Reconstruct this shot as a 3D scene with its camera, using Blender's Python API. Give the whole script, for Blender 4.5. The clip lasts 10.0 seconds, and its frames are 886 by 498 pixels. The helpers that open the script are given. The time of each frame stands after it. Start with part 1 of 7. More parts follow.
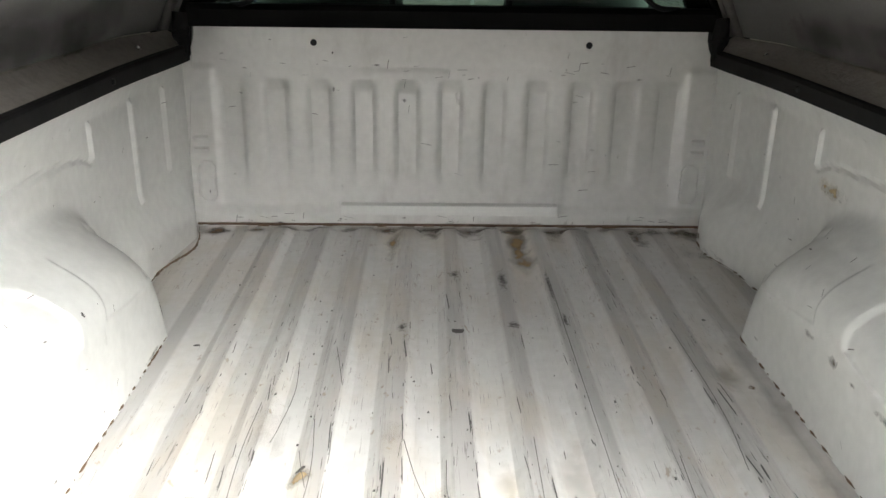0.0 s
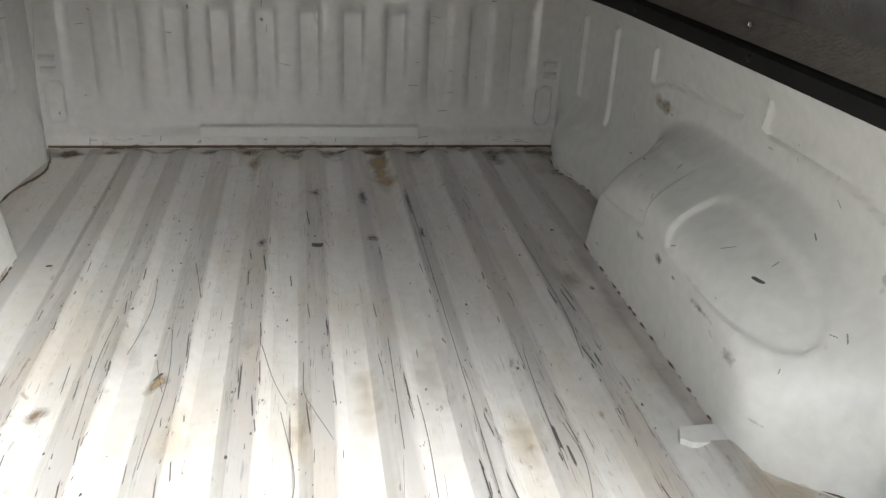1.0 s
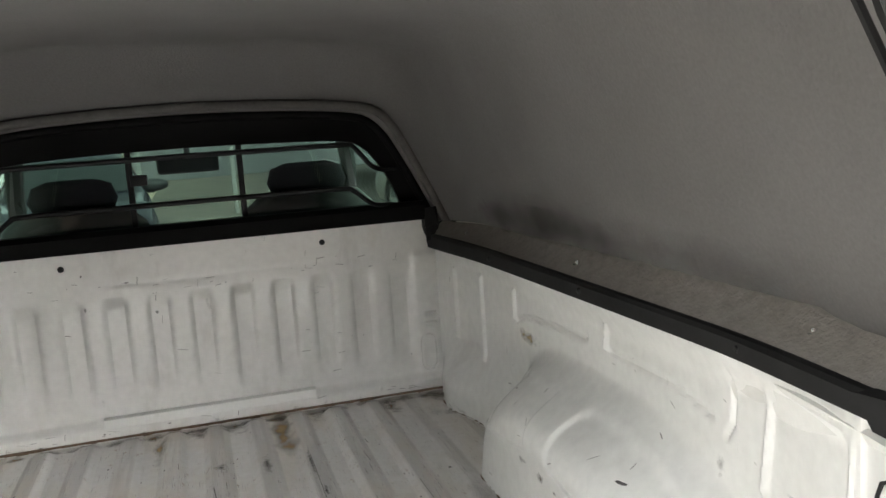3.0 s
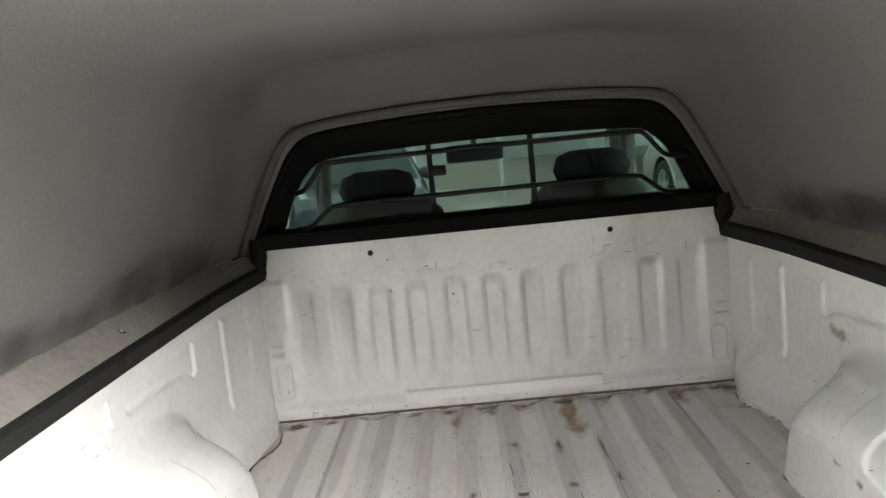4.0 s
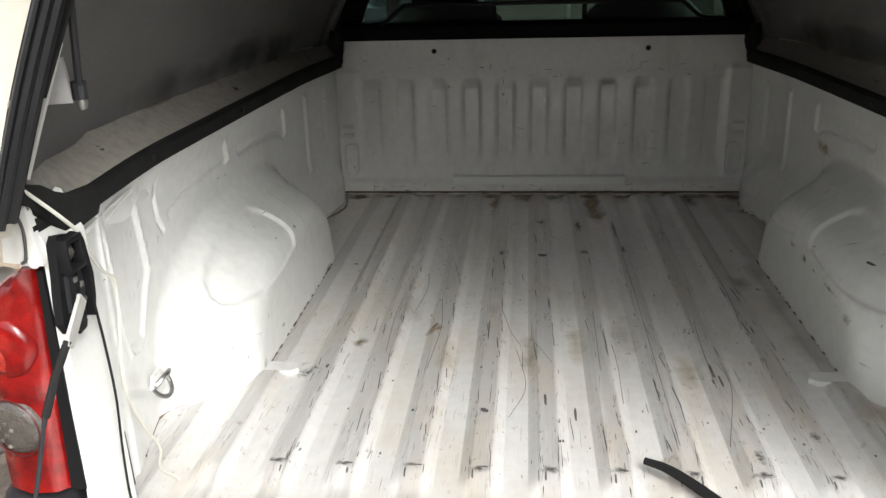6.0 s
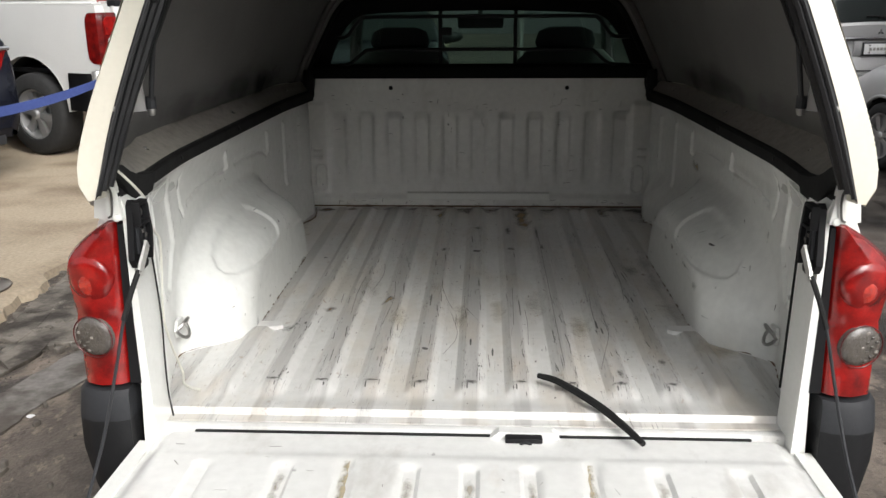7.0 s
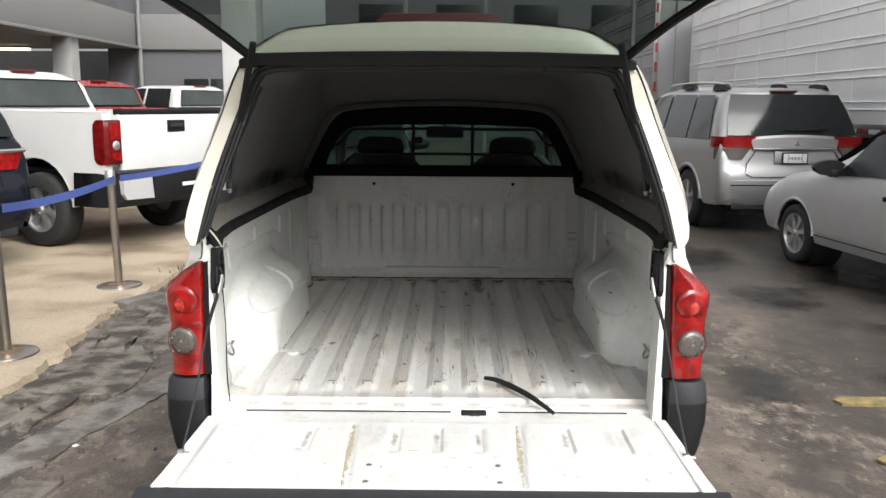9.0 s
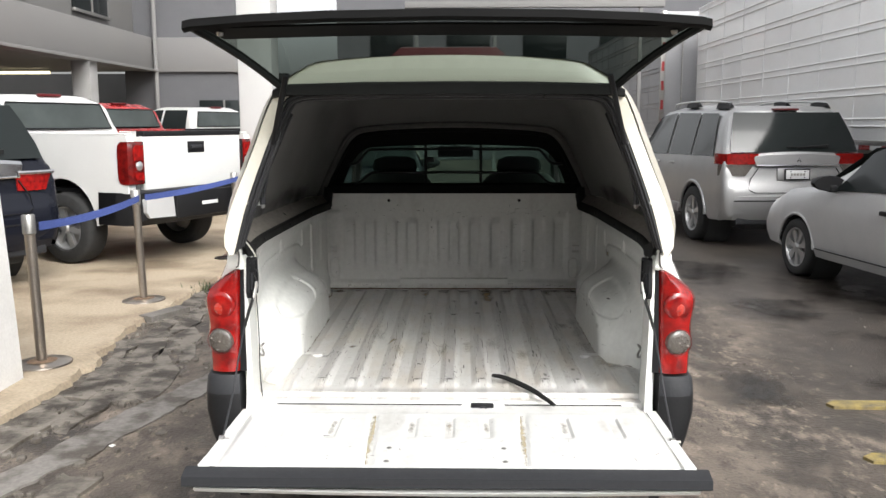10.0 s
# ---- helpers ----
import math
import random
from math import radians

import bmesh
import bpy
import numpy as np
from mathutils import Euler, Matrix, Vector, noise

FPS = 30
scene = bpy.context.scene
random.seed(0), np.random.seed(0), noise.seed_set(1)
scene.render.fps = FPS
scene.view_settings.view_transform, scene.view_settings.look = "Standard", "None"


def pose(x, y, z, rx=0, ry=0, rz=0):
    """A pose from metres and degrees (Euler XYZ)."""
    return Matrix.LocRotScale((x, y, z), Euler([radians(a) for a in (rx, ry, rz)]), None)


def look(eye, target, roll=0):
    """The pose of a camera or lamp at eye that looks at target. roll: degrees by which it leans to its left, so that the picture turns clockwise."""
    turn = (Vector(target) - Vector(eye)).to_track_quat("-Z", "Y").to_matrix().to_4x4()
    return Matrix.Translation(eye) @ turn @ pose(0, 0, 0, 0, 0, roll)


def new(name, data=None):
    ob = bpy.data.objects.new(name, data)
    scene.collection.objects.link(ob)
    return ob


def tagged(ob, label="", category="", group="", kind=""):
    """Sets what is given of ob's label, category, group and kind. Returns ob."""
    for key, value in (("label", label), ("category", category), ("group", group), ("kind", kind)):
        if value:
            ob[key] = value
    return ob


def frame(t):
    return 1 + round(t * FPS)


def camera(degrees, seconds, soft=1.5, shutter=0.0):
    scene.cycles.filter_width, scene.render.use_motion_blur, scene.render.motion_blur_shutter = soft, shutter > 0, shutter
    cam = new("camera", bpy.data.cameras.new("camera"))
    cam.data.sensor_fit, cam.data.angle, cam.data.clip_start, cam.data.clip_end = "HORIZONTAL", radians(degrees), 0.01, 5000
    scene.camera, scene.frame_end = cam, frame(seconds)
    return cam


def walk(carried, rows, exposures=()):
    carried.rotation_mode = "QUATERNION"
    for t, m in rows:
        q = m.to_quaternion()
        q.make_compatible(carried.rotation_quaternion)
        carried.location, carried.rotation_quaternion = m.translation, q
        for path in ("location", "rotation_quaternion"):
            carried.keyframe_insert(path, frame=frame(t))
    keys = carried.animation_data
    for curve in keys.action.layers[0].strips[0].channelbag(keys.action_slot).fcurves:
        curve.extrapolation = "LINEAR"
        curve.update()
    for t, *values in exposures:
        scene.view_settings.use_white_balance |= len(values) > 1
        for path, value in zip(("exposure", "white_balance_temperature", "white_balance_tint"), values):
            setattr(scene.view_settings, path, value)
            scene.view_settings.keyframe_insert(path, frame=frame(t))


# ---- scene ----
cam = camera(55.0, 10.0)
PATH = [
    (0, (-0.057, -0.184, 1.416), (-0.021, 1.687, 0.711), 0.8),
    (0.5, (-0.046, -0.207, 1.404), (0.095, 1.632, 0.628), 1.8),
    (1, (-0.018, -0.251, 1.397), (0.298, 1.538, 0.561), 3.0),
    (1.5, (-0.006, -0.312, 1.416), (0.594, 1.425, 0.628), 3.2),
    (2, (-0.028, -0.354, 1.43), (0.764, 1.364, 0.781), 2.9),
    (2.2, (-0.031, -0.361, 1.439), (0.758, 1.388, 0.876), 1.8),
    (3.3, (0.027, -0.428, 1.463), (0.385, 1.525, 1.217), -5.7),
    (3.5, (0.017, -0.421, 1.468), (0.233, 1.553, 1.232), -6.4),
    (4, (-0.065, -0.435, 1.478), (-0.123, 1.544, 1.199), -5.9),
    (4.5, (-0.069, -0.45, 1.478), (-0.346, 1.493, 1.091), -5.3),
    (5, (-0.065, -0.51, 1.464), (-0.506, 1.366, 0.932), -5.0),
    (5.5, (-0.045, -0.608, 1.451), (-0.521, 1.208, 0.762), -5.1),
    (6, (-0.041, -0.846, 1.459), (-0.235, 1.03, 0.796), -1.6),
    (6.2, (-0.04, -0.959, 1.475), (-0.132, 0.933, 0.832), -0.8),
    (7.3, (0.042, -1.541, 1.5), (-0.057, 0.385, 0.969), -0.3),
    (7.5, (0.033, -1.631, 1.508), (-0.07, 0.305, 1.014), -0.6),
    (8, (-0.013, -1.879, 1.525), (-0.012, 0.082, 1.131), -0.6),
    (8.5, (-0.003, -2.051, 1.537), (0.005, -0.081, 1.19), -0.4),
    (9, (0.039, -2.246, 1.534), (0.021, -0.275, 1.2), 0.3),
    (9.5, (0.049, -2.408, 1.544), (0.009, -0.435, 1.221), -0.5),
    (10, (0.042, -2.525, 1.55), (-0.002, -0.547, 1.258), -0.1),
]
EXPO = [(0.0, 1.65), (0.5, 1.33), (1.0, 1.13), (1.5, 0.9), (2.2, 0.8), (3.3, 2.06), (4.5, 2.02), (5.0, 1.66), (5.5, 0.85), (6.2, -0.02), (7.3, -0.24), (8.5, -0.03), (10.0, 0.18)]
walk(cam, [(t, look(eye, target, roll)) for t, eye, target, roll in PATH], EXPO)

# ---- world and sun ----
world = bpy.data.worlds.new("overcast_sky")
scene.world = world
world.use_nodes = True
wt = world.node_tree
wt.nodes.clear()
sky = wt.nodes.new("ShaderNodeTexSky")
sky.sky_type, sky.sun_disc = "NISHITA", False
sky.sun_elevation, sky.sun_rotation = radians(40.6), radians(149)
sky.air_density, sky.dust_density, sky.ozone_density = 1.0, 6.0, 1.0
hsv = wt.nodes.new("ShaderNodeHueSaturation")
hsv.inputs["Saturation"].default_value = 0.12
bgn = wt.nodes.new("ShaderNodeBackground")
bgn.inputs["Strength"].default_value = 0.32
wout = wt.nodes.new("ShaderNodeOutputWorld")
wt.links.new(sky.outputs[0], hsv.inputs["Color"])
wt.links.new(hsv.outputs[0], bgn.inputs["Color"])
wt.links.new(bgn.outputs[0], wout.inputs["Surface"])
sun = new("sun", bpy.data.lights.new("sun", "SUN"))
sun.data.energy, sun.data.angle, sun.data.color = 1.1, radians(24), (1.0, 0.985, 0.95)
sun.matrix_world = look((3.2, -5.3, 5.3), (0, 0, 0))


# ---- materials ----
def mat(name, base, rough=0.5, metal=0.0, var=0.12, scale=6.0, fine=90.0, bump=0.05, coat=0.0, tint=None, spec=0.5):
    """A surface with stains at one scale, grain at another, and fine relief. tint: the colour of its stains."""
    m = bpy.data.materials.new(name)
    m.use_nodes = True
    nt = m.node_tree
    b = nt.nodes["Principled BSDF"]
    b.inputs["Roughness"].default_value = rough
    b.inputs["Metallic"].default_value = metal
    b.inputs["Coat Weight"].default_value = coat
    b.inputs["Coat Roughness"].default_value = 0.08
    b.inputs["Specular IOR Level"].default_value = spec
    tc = nt.nodes.new("ShaderNodeTexCoord")
    big = nt.nodes.new("ShaderNodeTexNoise")
    big.inputs["Scale"].default_value, big.inputs["Detail"].default_value = scale, 6
    small = nt.nodes.new("ShaderNodeTexNoise")
    small.inputs["Scale"].default_value, small.inputs["Detail"].default_value = fine, 4
    nt.links.new(tc.outputs["Object"], big.inputs["Vector"])
    nt.links.new(tc.outputs["Object"], small.inputs["Vector"])
    ramp = nt.nodes.new("ShaderNodeMapRange")
    ramp.inputs["From Min"].default_value, ramp.inputs["From Max"].default_value = 0.35, 0.7
    nt.links.new(big.outputs["Fac"], ramp.inputs["Value"])
    mix = nt.nodes.new("ShaderNodeMix")
    mix.data_type = "RGBA"
    dark = tint or tuple(c * (1 - 2.2 * var) for c in base)
    mix.inputs["A"].default_value, mix.inputs["B"].default_value = (*base, 1), (*dark, 1)
    fac = nt.nodes.new("ShaderNodeMath")
    fac.operation = "MULTIPLY"
    fac.inputs[1].default_value = min(1, var * 5)
    nt.links.new(ramp.outputs[0], fac.inputs[0])
    nt.links.new(fac.outputs[0], mix.inputs["Factor"])
    mix2 = nt.nodes.new("ShaderNodeMix")
    mix2.data_type, mix2.blend_type = "RGBA", "MULTIPLY"
    mix2.inputs["Factor"].default_value = min(1, var * 3)
    nt.links.new(mix.outputs["Result"], mix2.inputs["A"])
    nt.links.new(small.outputs["Fac"], mix2.inputs["B"])
    br = nt.nodes.new("ShaderNodeBrightContrast")
    br.inputs["Bright"].default_value = 0.0
    nt.links.new(mix2.outputs["Result"], br.inputs["Color"])
    nt.links.new(br.outputs[0], b.inputs["Base Color"])
    rr = nt.nodes.new("ShaderNodeMapRange")
    rr.inputs["To Min"].default_value, rr.inputs["To Max"].default_value = max(0.02, rough - 0.08), min(1, rough + 0.12)
    nt.links.new(big.outputs["Fac"], rr.inputs["Value"])
    nt.links.new(rr.outputs[0], b.inputs["Roughness"])
    if bump:
        bp = nt.nodes.new("ShaderNodeBump")
        bp.inputs["Strength"].default_value, bp.inputs["Distance"].default_value = bump, 0.004
        nt.links.new(small.outputs["Fac"], bp.inputs["Height"])
        nt.links.new(bp.outputs[0], b.inputs["Normal"])
    return m


def sharpen(m, lo, hi):
    """Draws the stains of a surface with harder edges."""
    for nd in m.node_tree.nodes:
        if nd.type == "MAP_RANGE" and abs(nd.inputs["From Min"].default_value - 0.35) < 1e-4:
            nd.inputs["From Min"].default_value, nd.inputs["From Max"].default_value = lo, hi
    return m


def dusty(m, dust, lo, hi):
    """Pale dust together with painted top light, strongest where a surface faces up, with worn gaps in it."""
    nt = m.node_tree
    b = nt.nodes["Principled BSDF"]
    geo, sep = nt.nodes.new("ShaderNodeNewGeometry"), nt.nodes.new("ShaderNodeSeparateXYZ")
    nt.links.new(geo.outputs["Normal"], sep.inputs[0])
    tc, nz = nt.nodes.new("ShaderNodeTexCoord"), nt.nodes.new("ShaderNodeTexNoise")
    nz.inputs["Scale"].default_value, nz.inputs["Detail"].default_value, nz.inputs["Roughness"].default_value = 42.0, 8, 0.7
    nt.links.new(tc.outputs["Object"], nz.inputs["Vector"])
    ma, rg = nt.nodes.new("ShaderNodeMath"), nt.nodes.new("ShaderNodeMapRange")
    ma.operation = "MULTIPLY_ADD"
    ma.inputs[1].default_value = 1.6
    nt.links.new(nz.outputs["Fac"], ma.inputs[0])
    nt.links.new(sep.outputs["Z"], ma.inputs[2])
    rg.inputs["From Min"].default_value, rg.inputs["From Max"].default_value = lo + 0.8, hi + 0.8
    nt.links.new(ma.outputs[0], rg.inputs["Value"])
    mx = nt.nodes.new("ShaderNodeMix")
    mx.data_type = "RGBA"
    mx.inputs["B"].default_value = (*dust, 1)
    nt.links.new(b.inputs["Base Color"].links[0].from_socket, mx.inputs["A"])
    nt.links.new(rg.outputs[0], mx.inputs["Factor"])
    nt.links.new(mx.outputs["Result"], b.inputs["Base Color"])
    return m


def glass(name, tint, rough=0.02, shine=0.07):
    """Thin tinted glass: a see-through layer under a glossy one."""
    m = bpy.data.materials.new(name)
    m.use_nodes = True
    nt = m.node_tree
    nt.nodes.clear()
    out = nt.nodes.new("ShaderNodeOutputMaterial")
    tr, gl, mx = (nt.nodes.new(k) for k in ("ShaderNodeBsdfTransparent", "ShaderNodeBsdfGlossy", "ShaderNodeMixShader"))
    tr.inputs["Color"].default_value = (*tint, 1)
    gl.inputs["Roughness"].default_value = rough
    mx.inputs[0].default_value = shine
    nt.links.new(tr.outputs[0], mx.inputs[1])
    nt.links.new(gl.outputs[0], mx.inputs[2])
    nt.links.new(mx.outputs[0], out.inputs["Surface"])
    return m


def worn_paint(name, stretch, marks=0.6, base=(0.74, 0.74, 0.72), stain=(0.56, 0.55, 0.52), soil=1.0):
    """White paint of a load bed: grey scuffs, dark scratches drawn out along one axis, rust freckles."""
    m = mat(name, base, 0.34, var=0.07, scale=3.0, fine=45, bump=0.02, tint=stain, coat=0.6)
    nt = m.node_tree
    b = nt.nodes["Principled BSDF"]
    src = b.inputs["Base Color"].links[0].from_socket
    tc = nt.nodes.new("ShaderNodeTexCoord")
    last = src
    for sc, lo, hi, colour, amount in ((1.0, 0.56, 0.72, (0.36, 0.34, 0.31), 0.55), (3.2, 0.68, 0.72, (0.07, 0.065, 0.06), marks), (0.55, 0.62, 0.78, (0.42, 0.30, 0.19), 0.45)):
        mp = nt.nodes.new("ShaderNodeMapping")
        mp.inputs["Scale"].default_value = [v * sc for v in stretch]
        mp.inputs["Location"].default_value = (sc * 3.1, sc * 1.7, sc)
        nz = nt.nodes.new("ShaderNodeTexNoise")
        nz.inputs["Scale"].default_value, nz.inputs["Detail"].default_value, nz.inputs["Roughness"].default_value = 1.0, 8, 0.62
        rg = nt.nodes.new("ShaderNodeMapRange")
        rg.inputs["From Min"].default_value, rg.inputs["From Max"].default_value, rg.inputs["To Max"].default_value = lo, hi, min(1, amount * soil)
        mx = nt.nodes.new("ShaderNodeMix")
        mx.data_type = "RGBA"
        mx.inputs["B"].default_value = (*colour, 1)
        nt.links.new(tc.outputs["Object"], mp.inputs["Vector"])
        nt.links.new(mp.outputs[0], nz.inputs["Vector"])
        nt.links.new(nz.outputs["Fac"], rg.inputs["Value"])
        nt.links.new(rg.outputs[0], mx.inputs["Factor"])
        nt.links.new(last, mx.inputs["A"])
        last = mx.outputs["Result"]
    nt.links.new(last, b.inputs["Base Color"])
    return m


def rib_wear_shade(m, pitch):
    """Wear and painted shading on the raised ribs of a floor: grey tops that are part scuffs and part shade, fine dark
    scratches drawn out along them, with yellowed stains between.
    """
    nt = m.node_tree
    b = nt.nodes["Principled BSDF"]
    last = b.inputs["Base Color"].links[0].from_socket
    tc = nt.nodes.new("ShaderNodeTexCoord")
    sep = nt.nodes.new("ShaderNodeSeparateXYZ")
    nt.links.new(tc.outputs["Object"], sep.inputs[0])
    pp = nt.nodes.new("ShaderNodeMath")
    pp.operation = "PINGPONG"
    pp.inputs[1].default_value = pitch / 2
    nt.links.new(sep.outputs["X"], pp.inputs[0])
    top = nt.nodes.new("ShaderNodeMapRange")
    top.inputs["From Min"].default_value, top.inputs["From Max"].default_value = 0.014, 0.021
    top.inputs["To Min"].default_value, top.inputs["To Max"].default_value = 1.0, 0.12
    nt.links.new(pp.outputs[0], top.inputs["Value"])

    def layer(scale, lo, hi, det, masked, gate=None):
        mp = nt.nodes.new("ShaderNodeMapping")
        mp.inputs["Scale"].default_value = scale
        mp.inputs["Location"].default_value = (scale[0] * 0.37, 1.3, 0.4)
        nz = nt.nodes.new("ShaderNodeTexNoise")
        nz.inputs["Scale"].default_value, nz.inputs["Detail"].default_value, nz.inputs["Roughness"].default_value = 1.0, det, 0.6
        rg = nt.nodes.new("ShaderNodeMapRange")
        rg.inputs["From Min"].default_value, rg.inputs["From Max"].default_value = lo, hi
        nt.links.new(tc.outputs["Object"], mp.inputs["Vector"])
        nt.links.new(mp.outputs[0], nz.inputs["Vector"])
        nt.links.new(nz.outputs["Fac"], rg.inputs["Value"])
        out = rg.outputs[0]
        for other in ([top.outputs[0]] if masked else []) + ([gate] if gate else []):
            mu = nt.nodes.new("ShaderNodeMath")
            mu.operation = "MULTIPLY"
            nt.links.new(out, mu.inputs[0])
            nt.links.new(other, mu.inputs[1])
            out = mu.outputs[0]
        return out

    patches = layer((5, 2.5, 3), 0.40, 0.54, 4, False)
    for fac, colour, amount in (
            # the first layer greys the rib tops: scuffs plus some of their shading
            (layer((26, 1.8, 8), 0.24, 0.52, 6, True), (0.37, 0.36, 0.345), 0.8),
            (layer((9, 3.2, 6), 0.48, 0.64, 8, False), (0.48, 0.39, 0.27), 0.30),
            (layer((60, 30, 60), 0.63, 0.70, 4, False, patches), (0.25, 0.17, 0.10), 0.6),
            (layer((240, 11, 60), 0.61, 0.67, 4, True, patches), (0.11, 0.10, 0.095), 0.7),
            (layer((420, 14, 60), 0.64, 0.68, 2, False, patches), (0.22, 0.21, 0.20), 0.7)):
        sc = nt.nodes.new("ShaderNodeMath")
        sc.operation = "MULTIPLY"
        sc.inputs[1].default_value = amount
        nt.links.new(fac, sc.inputs[0])
        mx = nt.nodes.new("ShaderNodeMix")
        mx.data_type = "RGBA"
        mx.inputs["B"].default_value = (*colour, 1)
        nt.links.new(sc.outputs[0], mx.inputs["Factor"])
        nt.links.new(last, mx.inputs["A"])
        last = mx.outputs["Result"]
    nt.links.new(last, b.inputs["Base Color"])
    return m


def stain(name, colour, amount=0.8, axes=("X", "Y"), fine=45.0, rough=0.85):
    """A ragged, thinning patch of dirt lying on a surface; axes: the two along which it spreads."""
    m = mat(name, colour, rough, var=0.15, scale=40, fine=160, bump=0.1)
    nt = m.node_tree
    b = nt.nodes["Principled BSDF"]
    out = nt.nodes["Material Output"]
    tc = nt.nodes.new("ShaderNodeTexCoord")
    sep = nt.nodes.new("ShaderNodeSeparateXYZ")
    nt.links.new(tc.outputs["Generated"], sep.inputs[0])
    com = nt.nodes.new("ShaderNodeCombineXYZ")
    nt.links.new(sep.outputs[axes[0]], com.inputs[0])
    nt.links.new(sep.outputs[axes[1]], com.inputs[1])
    dist = nt.nodes.new("ShaderNodeVectorMath")
    dist.operation = "DISTANCE"
    dist.inputs[1].default_value = (0.5, 0.5, 0)
    nt.links.new(com.outputs[0], dist.inputs[0])
    nz = nt.nodes.new("ShaderNodeTexNoise")
    nz.inputs["Scale"].default_value, nz.inputs["Detail"].default_value, nz.inputs["Roughness"].default_value = fine, 6, 0.65
    nt.links.new(tc.outputs["Object"], nz.inputs["Vector"])
    ma = nt.nodes.new("ShaderNodeMath")
    ma.operation = "MULTIPLY_ADD"
    ma.inputs[1].default_value = -0.75
    nt.links.new(dist.outputs["Value"], ma.inputs[0])
    nt.links.new(nz.outputs["Fac"], ma.inputs[2])
    rg = nt.nodes.new("ShaderNodeMapRange")
    rg.inputs["From Min"].default_value, rg.inputs["From Max"].default_value, rg.inputs["To Max"].default_value = 0.16, 0.50, amount
    nt.links.new(ma.outputs[0], rg.inputs["Value"])
    tr, mx = nt.nodes.new("ShaderNodeBsdfTransparent"), nt.nodes.new("ShaderNodeMixShader")
    nt.links.new(rg.outputs[0], mx.inputs[0])
    nt.links.new(tr.outputs[0], mx.inputs[1])
    nt.links.new(b.outputs[0], mx.inputs[2])
    nt.links.new(mx.outputs[0], out.inputs["Surface"])
    return m


BED = rib_wear_shade(worn_paint("worn_white_bed_paint", (22, 2.2, 14), 0.35, (0.70, 0.695, 0.67), (0.56, 0.55, 0.525), 0.4), 0.1105)
WALLP = worn_paint("scuffed_white_wall_paint", (7, 7, 4), 0.35, (0.83, 0.835, 0.805), (0.73, 0.735, 0.70), 0.35)
HEADP = worn_paint("scuffed_white_bulkhead_paint", (9, 9, 3), 0.4, (0.77, 0.765, 0.735), (0.62, 0.61, 0.575), 0.7)
GATEP = worn_paint("scuffed_white_gate_paint", (9, 5, 9), 0.5)
HEADP.node_tree.nodes["Principled BSDF"].inputs["Coat Weight"].default_value = 1.0
WHITE = mat("white_car_paint", (0.78, 0.785, 0.75), 0.22, var=0.04, bump=0, coat=0.8)
DULLWHITE = mat("dusty_white_car_paint", (0.60, 0.60, 0.585), 0.3, var=0.06, scale=3, bump=0, coat=0.5)
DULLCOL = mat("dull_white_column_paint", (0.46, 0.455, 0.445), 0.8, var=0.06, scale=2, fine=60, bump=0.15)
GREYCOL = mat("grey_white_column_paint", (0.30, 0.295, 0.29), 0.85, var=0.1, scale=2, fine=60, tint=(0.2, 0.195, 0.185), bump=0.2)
CANOPYW = mat("cream_white_gelcoat", (0.64, 0.605, 0.51), 0.3, var=0.04, bump=0.01, coat=0.4)
LINER = mat("grey_fibreglass_liner", (0.145, 0.141, 0.136), 0.8, var=0.10, scale=3.5, fine=160, bump=0.25)
LINERDARK = stain("black_lining_patch", (0.060, 0.058, 0.056), 0.24, ("Y", "Z"), 5.0)
FLANGE = dusty(mat("dusty_fibreglass_flange", (0.165, 0.160, 0.154), 0.85, var=0.10, scale=16, fine=140, bump=0.6), (0.30, 0.275, 0.245), 0.05, 0.95)
RUBBER = mat("black_rubber", (0.016, 0.016, 0.016), 0.75, var=0.1, scale=14, bump=0.1, spec=0.2)
BEADBLACK = mat("glossy_black_rubber", (0.012, 0.012, 0.013), 0.3, var=0.1, scale=18, bump=0.08, spec=0.5)
BLACKM = mat("matt_black_surround", (0.003, 0.003, 0.003), 0.7, var=0.1, bump=0.03, spec=0.12)
BLACKP = mat("satin_black_paint", (0.010, 0.010, 0.011), 0.5, var=0.08, bump=0.03, spec=0.22)
PLASTIC = mat("dark_grey_bumper_plastic", (0.024, 0.025, 0.028), 0.6, var=0.09, scale=9, bump=0.15, spec=0.3)
BLACKPL = mat("black_bumper_plastic", (0.010, 0.010, 0.011), 0.55, var=0.09, scale=9, bump=0.15, spec=0.25)
STEEL = mat("worn_steel", (0.45, 0.44, 0.42), 0.35, 0.9, var=0.12, scale=20)
PALEROD = mat("pale_aluminium", (0.62, 0.61, 0.58), 0.4, 0.4, var=0.1, scale=30)
BRONZE = mat("brushed_steel_post", (0.46, 0.41, 0.36), 0.3, 0.95, var=0.10, scale=12)
CHROMEB = mat("weathered_chrome", (0.80, 0.80, 0.80), 0.3, 0.55, var=0.06, bump=0.01)
CHROME = mat("chrome", (0.75, 0.75, 0.76), 0.12, 1.0, var=0.03, bump=0)
BEAD = mat("dusty_black_rubber", (0.12, 0.115, 0.108), 0.85, var=0.12, scale=20, spec=0.2)
RUST = mat("rust_and_dirt", (0.22, 0.14, 0.085), 0.9, var=0.2, scale=40, bump=0.3)
TAPE = stain("old_tape_residue", (0.80, 0.60, 0.34), 0.62, fine=9.0)
TAN = stain("faint_tan_floor_stain", (0.80, 0.64, 0.38), 0.36, fine=8.0)
